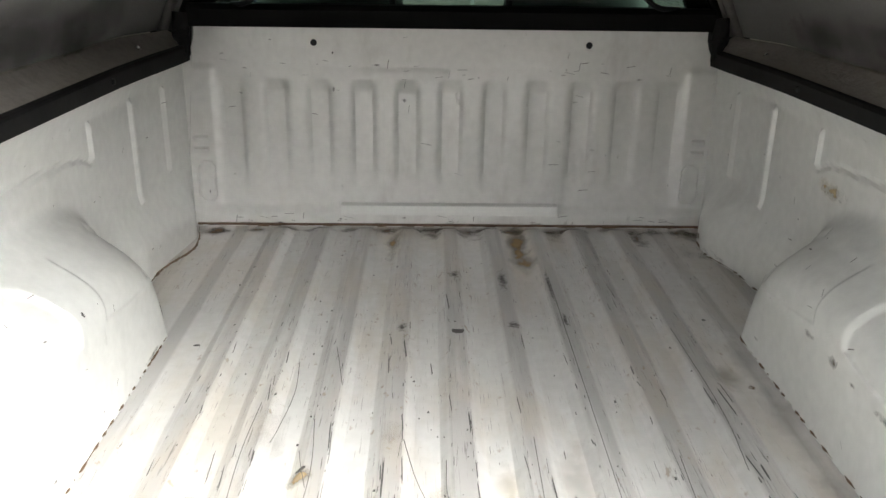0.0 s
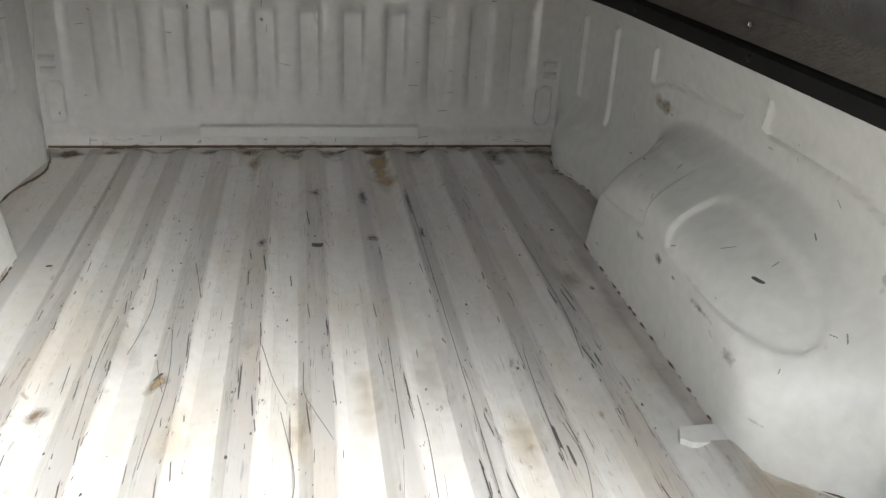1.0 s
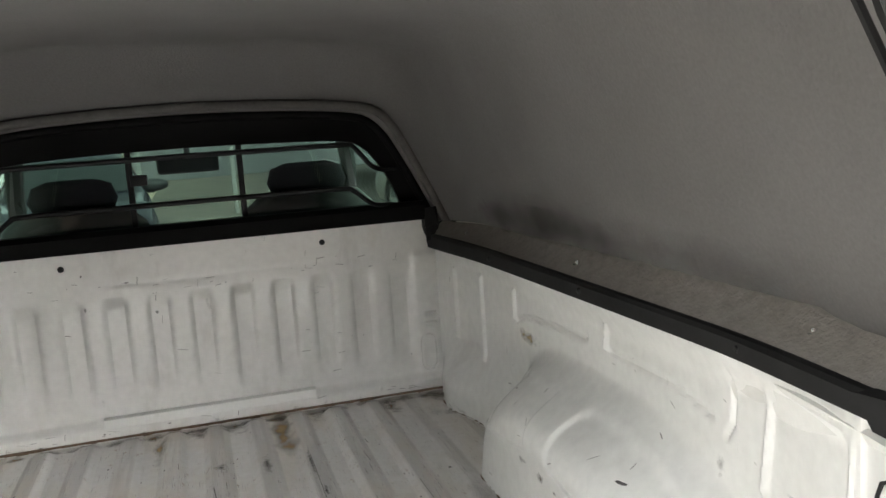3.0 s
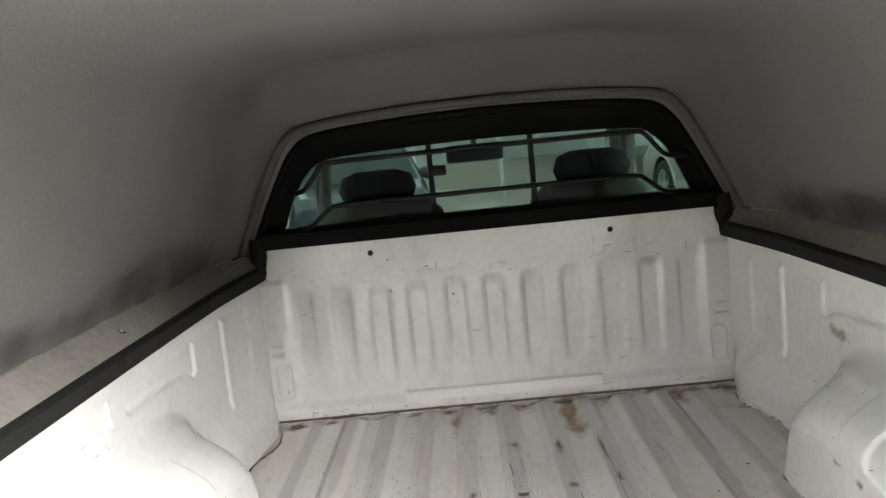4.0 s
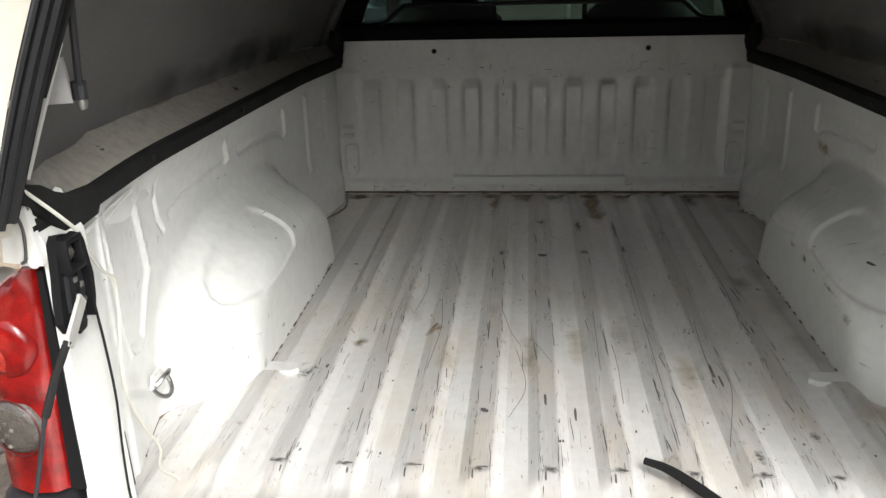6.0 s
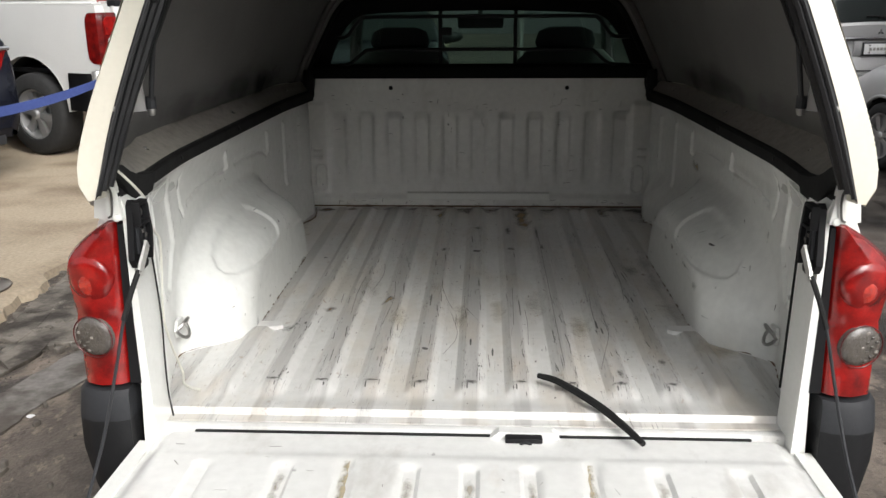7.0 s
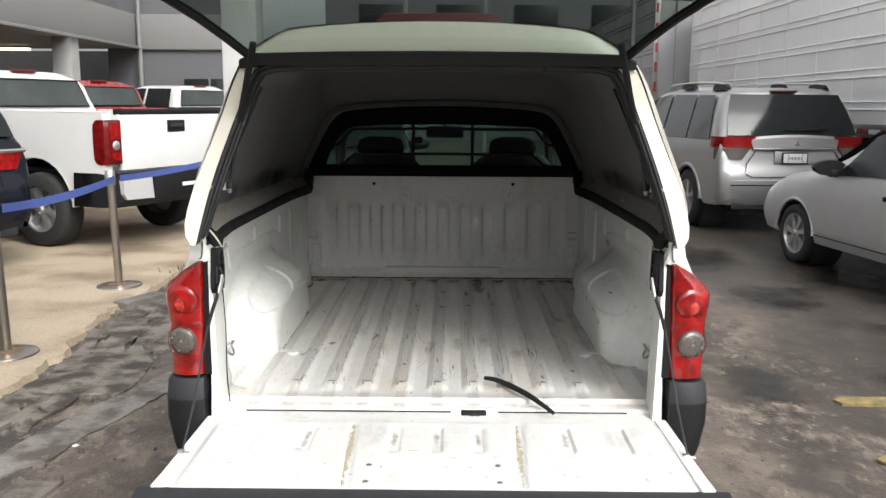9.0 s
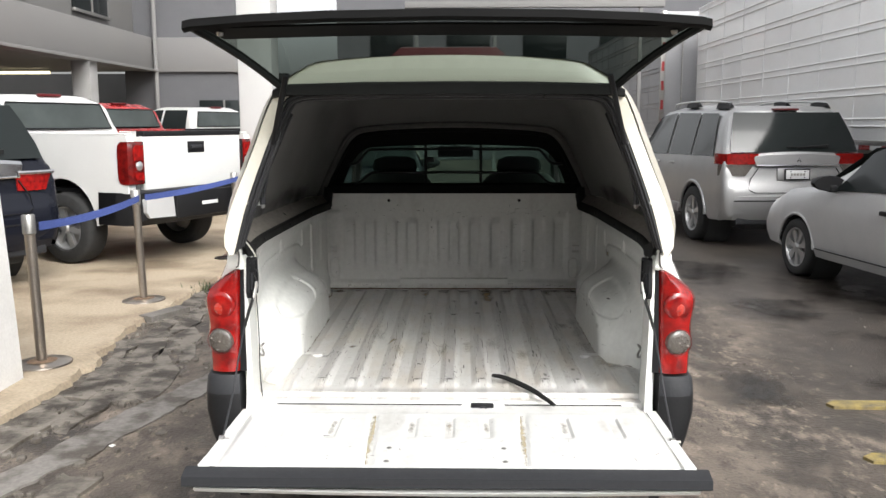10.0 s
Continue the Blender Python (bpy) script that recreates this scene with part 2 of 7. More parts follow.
DUN = stain("faint_brown_floor_stain", (0.56, 0.48, 0.40), 0.24, fine=9.0)
TAPEWALL = stain("old_tape_residue_on_wall", (0.95, 0.76, 0.46), 0.85, ("Y", "Z"), 14.0)
GRIME = stain("brown_floor_grime", (0.40, 0.27, 0.165), 0.65, fine=24.0)
SOOT = stain("dark_floor_scrape", (0.10, 0.095, 0.09), 0.75, fine=120.0)
CREASE = stain("brown_crease_scuff", (0.33, 0.28, 0.23), 0.6, ("Y", "Z"), 60.0)
WALLGRIME = stain("wall_scuff_mark", (0.33, 0.32, 0.30), 0.4, ("Y", "Z"), 120.0)
HEADGRIME = stain("bulkhead_scuff_mark", (0.12, 0.11, 0.10), 0.85, ("X", "Z"), 90.0)
WORN = stain("worn_gate_paint", (0.52, 0.46, 0.38), 0.6, fine=30.0)
OCHRE = stain("ochre_groove_dirt", (0.56, 0.47, 0.30), 0.75, ("X", "X"), 40.0)
SCRATCH = mat("bare_dark_scratch", (0.11, 0.105, 0.10), 0.7, var=0.15, scale=60)
SCUFF = mat("grey_scuff", (0.33, 0.32, 0.30), 0.7, var=0.15, scale=40)
SEATM = mat("black_seat_fabric", (0.018, 0.019, 0.022), 0.95, var=0.12, scale=20, fine=400, bump=0.3)
SEATBACK = mat("grey_seat_back_fabric", (0.24, 0.24, 0.235), 0.9, var=0.1, scale=14, fine=400, bump=0.3)
CABIN = mat("dark_cab_trim", (0.035, 0.036, 0.036), 0.8, var=0.1, scale=10)
GREYTRIM = mat("grey_cab_trim", (0.17, 0.17, 0.165), 0.8, var=0.08, scale=10)
WIRE = mat("white_wire_sheath", (0.66, 0.65, 0.58), 0.5, var=0.06)
REDL = mat("red_lens", (0.38, 0.010, 0.008), 0.18, var=0.18, scale=26, fine=300, bump=0.04, coat=0.35, tint=(0.12, 0.004, 0.004), spec=0.35)
REDDEEP = mat("deep_red_lens", (0.19, 0.007, 0.006), 0.22, var=0.2, scale=14, fine=200, bump=0.05, coat=0.3, tint=(0.06, 0.003, 0.003), spec=0.35)
REDCORE = mat("bright_red_reflector", (0.62, 0.05, 0.03), 0.25, var=0.2, scale=90, fine=300, bump=0.3, tint=(0.25, 0.01, 0.008), coat=1.0)
REDDARK = mat("dark_red_lens", (0.08, 0.006, 0.007), 0.3, var=0.05, coat=0.2, bump=0, spec=0.3)
CLEARL = mat("smoky_clear_lens", (0.13, 0.115, 0.10), 0.25, 0.0, var=0.18, scale=70, fine=240, bump=0.4, coat=0.3)
PRISM = mat("pale_lens_prism", (0.30, 0.27, 0.24), 0.3, var=0.1, scale=60, coat=0.3)
TYRE = mat("tyre_rubber", (0.018, 0.018, 0.018), 0.8, var=0.1, scale=20, bump=0.2)
SILVER = mat("silver_car_paint", (0.42, 0.42, 0.42), 0.36, 0.75, var=0.05, bump=0, coat=0.2)
SEDANS = mat("light_silver_car_paint", (0.50, 0.50, 0.50), 0.38, 0.45, var=0.05, bump=0, coat=0.2)
DARKCAR = mat("black_car_paint", (0.007, 0.008, 0.013), 0.10, var=0.05, bump=0, coat=0.08, spec=0.2)
REDCAR = mat("red_car_paint", (0.30, 0.02, 0.02), 0.25, var=0.05, bump=0, coat=0.8)
ALLOY = mat("silver_alloy", (0.55, 0.55, 0.55), 0.3, 0.8, var=0.06, bump=0)
BLUEB = mat("blue_webbing", (0.045, 0.075, 0.26), 0.8, var=0.08, scale=30, fine=500, bump=0.3)
TRAILER = mat("white_trailer_sheet", (0.93, 0.93, 0.93), 0.35, var=0.025, scale=1.6, fine=30, tint=(0.70, 0.69, 0.67), coat=0.4)
PALESHEET = mat("dull_grey_trailer_sheet", (0.36, 0.36, 0.37), 0.5, var=0.07, scale=1.6, fine=30)
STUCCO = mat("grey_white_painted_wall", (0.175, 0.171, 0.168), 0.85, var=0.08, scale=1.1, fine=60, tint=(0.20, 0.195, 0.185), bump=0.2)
WHITEW = mat("white_peeling_wall", (0.68, 0.67, 0.65), 0.85, var=0.08, scale=3, fine=60, tint=(0.45, 0.44, 0.41), bump=0.3)
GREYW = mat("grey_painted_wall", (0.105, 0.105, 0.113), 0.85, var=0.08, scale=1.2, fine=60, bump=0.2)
# near black: the garage's shade is put into its wall colour
SHADEW = mat("garage_wall_painted_shade", (0.02, 0.02, 0.02), 0.9, var=0.1, scale=1.5)
YELLOW = mat("worn_yellow_road_paint", (0.34, 0.26, 0.08), 0.8, var=0.2, scale=14, fine=80, tint=(0.13, 0.11, 0.075), bump=0.3)
PLATE = mat("white_plate", (0.7, 0.7, 0.7), 0.4, var=0.05)
TINT = glass("lightly_tinted_glass", (0.19, 0.22, 0.205), 0.03, 0.015)
GREENG = glass("green_tinted_glass", (0.38, 0.48, 0.43), 0.02, 0.035)
CARGLASS = mat("car_window_glass", (0.012, 0.015, 0.015), 0.03, var=0.03, bump=0, spec=0.22)
CABGLASS = mat("grey_green_cab_glass", (0.045, 0.055, 0.052), 0.04, var=0.12, scale=1.8, fine=4, bump=0, spec=0.45, tint=(0.016, 0.020, 0.019))
LAMPG = bpy.data.materials.new("strip_lamp")
LAMPG.use_nodes = True
LAMPG.node_tree.nodes["Principled BSDF"].inputs["Emission Color"].default_value = (1.0, 0.86, 0.55, 1)
LAMPG.node_tree.nodes["Principled BSDF"].inputs["Emission Strength"].default_value = 2.0


# ---- mesh helpers ----
def part(name, data, material, parent=None, label="", smooth=0.6):
    """Links a bmesh or a mesh as one object under parent. smooth: the angle, in radians, under which edges are shaded round."""
    if isinstance(data, bmesh.types.BMesh):
        me = bpy.data.meshes.new(name)
        bmesh.ops.recalc_face_normals(data, faces=data.faces)
        data.to_mesh(me)
        data.free()
    else:
        me = data
    if material:
        me.materials.append(material)
    if smooth:
        me.polygons.foreach_set("use_smooth", [True] * len(me.polygons))
        me.set_sharp_from_angle(angle=smooth)
    ob = new(name, me)
    if parent:
        while parent.parent and parent.parent.parent:
            parent = parent.parent
        ob.parent = parent
        ob.matrix_parent_inverse = Matrix.Identity(4)
    if label:
        ob["label"] = label
    return ob


def thing(name, label, category, at=None, group="", kind=""):
    ob = new(name)
    ob.empty_display_size = 0.1
    if at is not None:
        ob.matrix_world = at
    return tagged(ob, label, category, group, kind)


def subthing(name, parent):
    """An empty that gathers the pieces of a part."""
    ob = new(name)
    ob.empty_display_size = 0.05
    ob.parent = parent
    return ob


def box(lo, hi, bevel=0.0, seg=2, bm=None):
    bm = bm or bmesh.new()
    c = [(a + b) / 2 for a, b in zip(lo, hi)]
    s = [abs(b - a) for a, b in zip(lo, hi)]
    r = bmesh.ops.create_cube(bm, size=1, matrix=Matrix.Translation(c) @ Matrix.Diagonal((*s, 1)))
    if bevel:
        es = list({e for v in r["verts"] for e in v.link_edges})
        bmesh.ops.bevel(bm, geom=es, offset=min(bevel, min(s) * 0.45), segments=seg, affect="EDGES", profile=0.5)
    return bm


def loft(rings, closed=True, caps=True, bm=None):
    """Skins a row of rings, each with the same number of points."""
    bm = bm or bmesh.new()
    vs = [[bm.verts.new(p) for p in r] for r in rings]
    n = len(vs[0])
    for a, b in zip(vs, vs[1:]):
        for i in range(n if closed else n - 1):
            j = (i + 1) % n
            bm.faces.new((a[i], a[j], b[j], b[i]))
    if caps and closed:
        bm.faces.new(vs[0][::-1])
        bm.faces.new(vs[-1])
    return bm


def tube(points, r, n=8, bm=None, radii=None, caps=True):
    pts = [Vector(p) for p in points]
    rings = []
    up = Vector((0.13, 0.21, 0.97)).normalized()
    for i, p in enumerate(pts):
        d = (pts[min(i + 1, len(pts) - 1)] - pts[max(i - 1, 0)]).normalized()
        a = d.cross(up).normalized()
        b = a.cross(d).normalized()
        rr = radii[i] if radii else r
        rings.append([p + rr * (math.cos(k * math.tau / n) * a + math.sin(k * math.tau / n) * b) for k in range(n)])
    return loft(rings, True, caps, bm)


def curve(points, steps=8):
    """Points along a smooth line through the given points."""
    p = [Vector(q) for q in points]
    p = [2 * p[0] - p[1]] + p + [2 * p[-1] - p[-2]]
    out = []
    for i in range(1, len(p) - 2):
        for k in range(steps):
            t = k / steps
            a, b, c, d = p[i - 1:i + 3]
            out.append(0.5 * (2 * b + (c - a) * t + (2 * a - 5 * b + 4 * c - d) * t * t + (3 * b - a - 3 * c + d) * t ** 3))
    return out + [p[-2]]


def lathe(profile, axis="z", n=24, m=None, bm=None, caps=False):
    """Turns a profile of (radius, height) about an axis."""
    rings = []
    for r, h in profile:
        ring = []
        for k in range(n):
            a = k * math.tau / n
            u, v = r * math.cos(a), r * math.sin(a)
            p = Vector({"z": (u, v, h), "x": (h, u, v), "y": (v, h, u)}[axis])
            ring.append(m @ p if m else p)
        rings.append(ring)
    return loft(rings, True, caps, bm)


def slab(points, axis, lo, hi, bevel=0.0, bm=None, seg=2):
    """A flat outline pushed along an axis. Its points lie in the two other axes, in the order x, y, z."""
    put = {"x": lambda p, d: (d, p[0], p[1]), "y": lambda p, d: (p[0], d, p[1]), "z": lambda p, d: (p[0], p[1], d)}[axis]
    bm = bm or bmesh.new()
    before = set(bm.edges)
    loft([[put(p, lo) for p in points], [put(p, hi) for p in points]], bm=bm)
    if bevel:
        es = [e for e in bm.edges if e not in before and (len(e.link_faces) < 2 or e.calc_face_angle(0) > 0.3)]
        bmesh.ops.bevel(bm, geom=es, offset=bevel, segments=seg, affect="EDGES", profile=0.5)
    return bm


def sheet(X, Y, Z, thick=None):
    """A mesh over three equal 2D arrays; thick: a vector by which a back is set off, so that it is a closed plate."""
    r, c = X.shape
    P = np.stack([X, Y, Z], -1).reshape(-1, 3)
    i = np.arange(r * c).reshape(r, c)
    F = np.stack([i[:-1, :-1], i[:-1, 1:], i[1:, 1:], i[1:, :-1]], -1).reshape(-1, 4)
    verts, faces = P.tolist(), F.tolist()
    if thick is not None:
        n = r * c
        verts += (P + np.array(thick)).tolist()
        faces += [[a + n for a in f[::-1]] for f in faces]
        rim = list(i[0, :]) + list(i[1:, -1]) + list(i[-1, -2::-1]) + list(i[-2:0, 0])
        for a, b in zip(rim, rim[1:] + rim[:1]):
            faces.append([int(b), int(a), int(a) + n, int(b) + n])
    me = bpy.data.meshes.new("sheet")
    me.from_pydata(verts, [], faces)
    me.update()
    return me


def sstep(a, b, x):
    t = np.clip((x - a) / (b - a), 0, 1)
    return t * t * (3 - 2 * t)


def seg_dist(u, v, pts, close=False):
    """The distance of every (u, v) from a broken line."""
    best = np.full(u.shape, 9.0)
    pp = list(pts) + ([pts[0]] if close else [])
    for (a, b), (c, d) in zip(pp, pp[1:]):
        t = np.clip(((u - a) * (c - a) + (v - b) * (d - b)) / ((c - a) ** 2 + (d - b) ** 2 + 1e-9), 0, 1)
        best = np.minimum(best, np.hypot(u - a - t * (c - a), v - b - t * (d - b)))
    return best


def inside(u, v, pts):
    """Where (u, v) lies within an outline."""
    r = np.zeros(u.shape, bool)
    for (a, b), (c, d) in zip(pts, pts[1:] + pts[:1]):
        cross = (b > v) != (d > v)
        r ^= cross & (u < (c - a) * (v - b) / (d - b + 1e-12) + a)
    return r


def ridge(dist, width, height):
    return height * (1 - sstep(0.2 * width, width, dist))


def panel_step(u, v, pts, depth, soft=0.012):
    d = seg_dist(u, v, pts, True)
    d = np.where(inside(u, v, pts), d, -d)
    return depth * sstep(-soft, soft, d)


# ---- the pickup: load bed ----
FLOOR, FRONT, SILL = 0.66, 2.0, 0.17
PITCH = 0.1105
truck = thing("pickup_truck", "white compact pickup with open tailgate and scratched ribbed load bed", "pickup truck")


def rib_height(x, y):
    """The floor's raised ribs, whose rear ends slope down."""
    k = np.round(x / PITCH)
    d = np.abs(x - k * PITCH)
    h = 0.016 * np.clip((0.035 - d) / 0.019, 0, 1)
    on = np.abs(k) < 5.5
    back = sstep(0.262, 0.322, y)
    front = 1 - sstep(1.93, 1.97, y)
    inner = np.where(np.abs(k) > 4.5, 1 - sstep(0.60, 0.72, y), 1.0)
    return np.where(on, h * back * front * inner, 0)


def wall_x(y):
    """Half the bed's inner width along its length."""
    return 0.715 - 0.062 * (1 - sstep(0.17, 0.55, y)) - 0.036 * sstep(1.72, 2.0, y)


def floor_z(x, y):
    return FLOOR + rib_height(x, y) + 0.010 * sstep(1.965, 1.995, y) - 0.012 * (1 - sstep(0.196, 0.206, y)) + 0.004 * (1 - sstep(0.215, 0.25, y))


us = np.array([k * PITCH + d for k in range(-5, 6) for d in (-0.055, -0.045, -0.0355, -0.0345, -0.026, -0.0165, -0.0155, -0.008, 0, 0.008, 0.0155, 0.0165, 0.026, 0.0345, 0.0355, 0.045)])
us = np.concatenate([[-0.74, -0.70, -0.66], us, [0.6085, 0.66, 0.70, 0.74]])
vs = np.concatenate([[SILL, 0.19, 0.196, 0.200, 0.206, 0.214, 0.23, 0.25], np.arange(0.262, 0.335, 0.008), np.arange(0.36, 1.92, 0.04), np.arange(1.925, 2.02, 0.006)])
U, V = np.meshgrid(us, vs)
bed_floor = part("bed_floor", sheet(U, V, floor_z(U, V), (0, 0, -0.02)), BED, truck, "ribbed white steel floor with long scratches and rust", 0.35)

# seam dirt and sill
sill = part("sill", box((-0.64, 0.145, 0.585), (0.64, SILL, 0.652), 0.006), GATEP, truck, "white rear sill below the floor")
part("gap_seal", box((-0.56, 0.134, 0.626), (0.56, 0.1445, 0.646), 0.002), RUBBER, sill)


def bulk_y(x, z):
    k = np.round(x / 0.1125)
    d = np.abs(x - k * 0.1125)
    rib = 0.0105 * (1 - sstep(0.019, 0.036, d)) * sstep(0.725, 0.86, z) * (1 - np.clip((z - 1.018) / 0.036, 0, 1))
    rib = np.where(np.abs(k) < 5.3, rib, 0)
    y = FRONT + rib
    y = y + 0.006 * sstep(1.074, 1.094, z)
    y = y - 0.016 * (1 - sstep(0.698, 0.722, z))
    y = y - 0.006 * (1 - panel_step(x, z, [(-0.605, 0.70), (0.605, 0.70), (0.605, 1.085), (-0.605, 1.085)], 1.0, 0.01))
    for s in (-1, 1):
        oval = [(s * 0.641, 0.749), (s * 0.641, 0.815)]
        y = y + ridge(np.abs(seg_dist(x, z, oval) - 0.022), 0.0035, 0.004)
        for zz in (0.868, 0.898):
            y = y - ridge(seg_dist(x, z, [(s * 0.635, zz), (s * 0.662, zz)]), 0.008, 0.007)
    return y


us = np.concatenate([np.arange(-0.70, -0.60, 0.003), np.arange(-0.60, 0.60, 0.0075), np.arange(0.60, 0.7001, 0.003)])
vs = np.concatenate([np.arange(0.645, 0.84, 0.004), np.arange(0.84, 1.03, 0.006), np.arange(1.03, 1.10, 0.005), np.arange(1.10, 1.20, 0.02), [1.20]])
U, V = np.meshgrid(us, vs)
half = np.where(V > 1.10, 0.665 - 0.02 * sstep(1.10, 1.16, V), 0.705)
bulkhead = part("bulkhead", sheet(np.clip(U, -half, half), bulk_y(U, V), V, (0, 0.025, 0)), HEADP, truck, "white front wall with upright pressed ribs", 0.4)
for s in (-1, 1):
    part("plug_hole", lathe([(0.0, 0), (0.0075, 0), (0.009, 0.003), (0.009, 0.006)], "y", 14, Matrix.Translation((s * 0.347, FRONT - 0.0018, 1.144)), None), BLACKP, bulkhead)

# sky glare on the wall's foot, put in as a glossy white strip
part("glare_strip", loft([[(x, 1.968, 0.700), (x, 1.9695, 0.7015), (x, 1.979, 0.7225), (x, 1.998, 0.726), (x, 1.998, 0.700)] for x in (-0.288, -0.1, 0.1, 0.288)]), WHITE, bulkhead, "glossy white strip added as the sky's glare along the wall's foot", 0.3)
ARCH = (1.0, 0.62, 0.355)


def arch_in(y, z):
    """How far a wheel arch stands out into the bed, from 0 at the wall to 1 at its flat inner face: blunt in front, drawn out behind."""
    dy, dz = y - ARCH[0], np.maximum(z - ARCH[1], 0)
    a, e = np.where(dy > 0, 0.43, 0.54), np.where(dy > 0, 3.6, 2.7)
    u, v = np.abs(dy) / a, dz / ARCH[2]
    r = (u ** e + v ** e) ** (1 / e)
    side = u / (u + v + 1e-6)
    w = np.where(dy > 0, 0.46 - 0.22 * side ** 2, 0.46 - 0.06 * side)
    return np.sin(0.5 * np.pi * sstep(0, 1, (1 - r) / w))


def side_x(y, z, right):
    """Half width of a bed side with its wheel arch and pressed lines."""
    w = wall_x(y) - 0.026 * sstep(1.05, 1.125, z) * sstep(0.3, 0.6, y) * (1 - sstep(1.7, 1.95, y))
    low = (0.036 * sstep(1.46, 1.60, y) * (1 - sstep(1.88, 2.0, y)) + (0.036 if right else 0.006) * np.exp(-((y - 1.79) / 0.095) ** 2)) * (1 - sstep(0.72, 0.85, z))
    w = w - np.maximum(low, 0.150 * arch_in(y, z))
    # upright and slanting beads on the wall
    w = w - ridge(seg_dist(y, z, [(1.863, 0.85), (1.863, 1.045)]), 0.009, 0.007)
    w = w - ridge(seg_dist(y, z, [(1.682, 0.825), (1.682, 1.048)]), 0.010, 0.009)
    w = w - ridge(seg_dist(y, z, [(1.442, 1.050), (1.443, 0.985)]), 0.009, 0.008)
    w = w + ridge(seg_dist(y, z, [(1.443, 0.978), (1.40, 0.996), (1.345, 1.006), (1.20, 1.016), (1.075, 1.019), (1.060, 1.026)]), 0.009, 0.005)
    w = w - ridge(seg_dist(y, z, [(0.966, 1.062), (0.977, 1.026)]), 0.009, 0.008)
    w = w + ridge(seg_dist(y, z, [(0.962, 1.020), (0.85, 1.019), (0.722, 1.016), (0.642, 1.0)]), 0.009, 0.0045)
    w = w + ridge(seg_dist(y, z, [(0.584, 1.071), (0.590, 1.005), (0.607, 0.980)]), 0.008, 0.005)
    pan = [(0.500, 1.070), (0.523, 0.933), (0.442, 0.838), (0.41, 0.833), (0.36, 0.848), (0.333, 0.90), (0.314, 1.073), (0.330, 1.088), (0.475, 1.083)]
    w = w + panel_step(y, z, pan, 0.004, 0.006)
    w = w - ridge(seg_dist(y, z, pan, True), 0.010, 0.0045)
    w = w + 0.005 * (1 - sstep(0.290, 0.300, y))
    return w


def arch_press(y, z):
    """The sunk panels on the shoulder of a wheel arch."""
    pan = [(0.946, 0.834), (0.958, 0.860), (0.962, 0.890), (0.957, 0.912), (0.935, 0.922), (0.838, 0.920), (0.740, 0.905), (0.680, 0.884), (0.645, 0.862), (0.628, 0.838), (0.630, 0.822), (0.650, 0.815), (0.722, 0.816), (0.85, 0.820)]
    tri = [(1.34, 0.865), (1.28, 0.905), (1.18, 0.915), (1.075, 0.918), (1.051, 0.828), (1.15, 0.812), (1.30, 0.80)]
    return -panel_step(y, z, pan, 0.0075, 0.006) - panel_step(y, z, tri, 0.0055, 0.006)


ys = np.concatenate([np.arange(0.165, 0.29, 0.0125), np.arange(0.29, 1.48, 0.004), np.arange(1.48, 2.005, 0.006)])
zs = np.concatenate([np.arange(0.645, 0.97, 0.004), np.arange(0.97, 1.065, 0.006), [1.075, 1.09, 1.105, 1.118, 1.128]])
V, W = np.meshgrid(ys, zs)
bed_sides = []
for s, nm in ((-1, "left"), (1, "right")):
    press = arch_press(V, W)
    X = s * (side_x(V, W, s > 0) - 0.7 * press)
    bed_sides.append(part("bed_side", sheet(X, V, W + 0.7 * press, (s * 0.025, 0, 0)), WALLP, truck, "white bed side with rounded wheel arch and pressed beads", 0.5))

# dirt in the seams: front edge and corners of the floor
rng = random.Random(4)
bm = bmesh.new()
x = -0.67
while x < 0.67:
    w = rng.uniform(0.006, 0.03)
    d = rng.choice((0.003, 0.004, 0.005, 0.007, 0.010)) * rng.uniform(0.7, 1.3)
    bmesh.ops.create_cube(bm, size=1, matrix=Matrix.Translation((x + w / 2, 1.9775 - d / 2, FLOOR + 0.0105)) @ Matrix.Diagonal((w, d, 0.006, 1)))
    x += w * 0.97
part("seam_dirt", bm, RUST, bed_floor, "dark rust and dirt along the front seam")


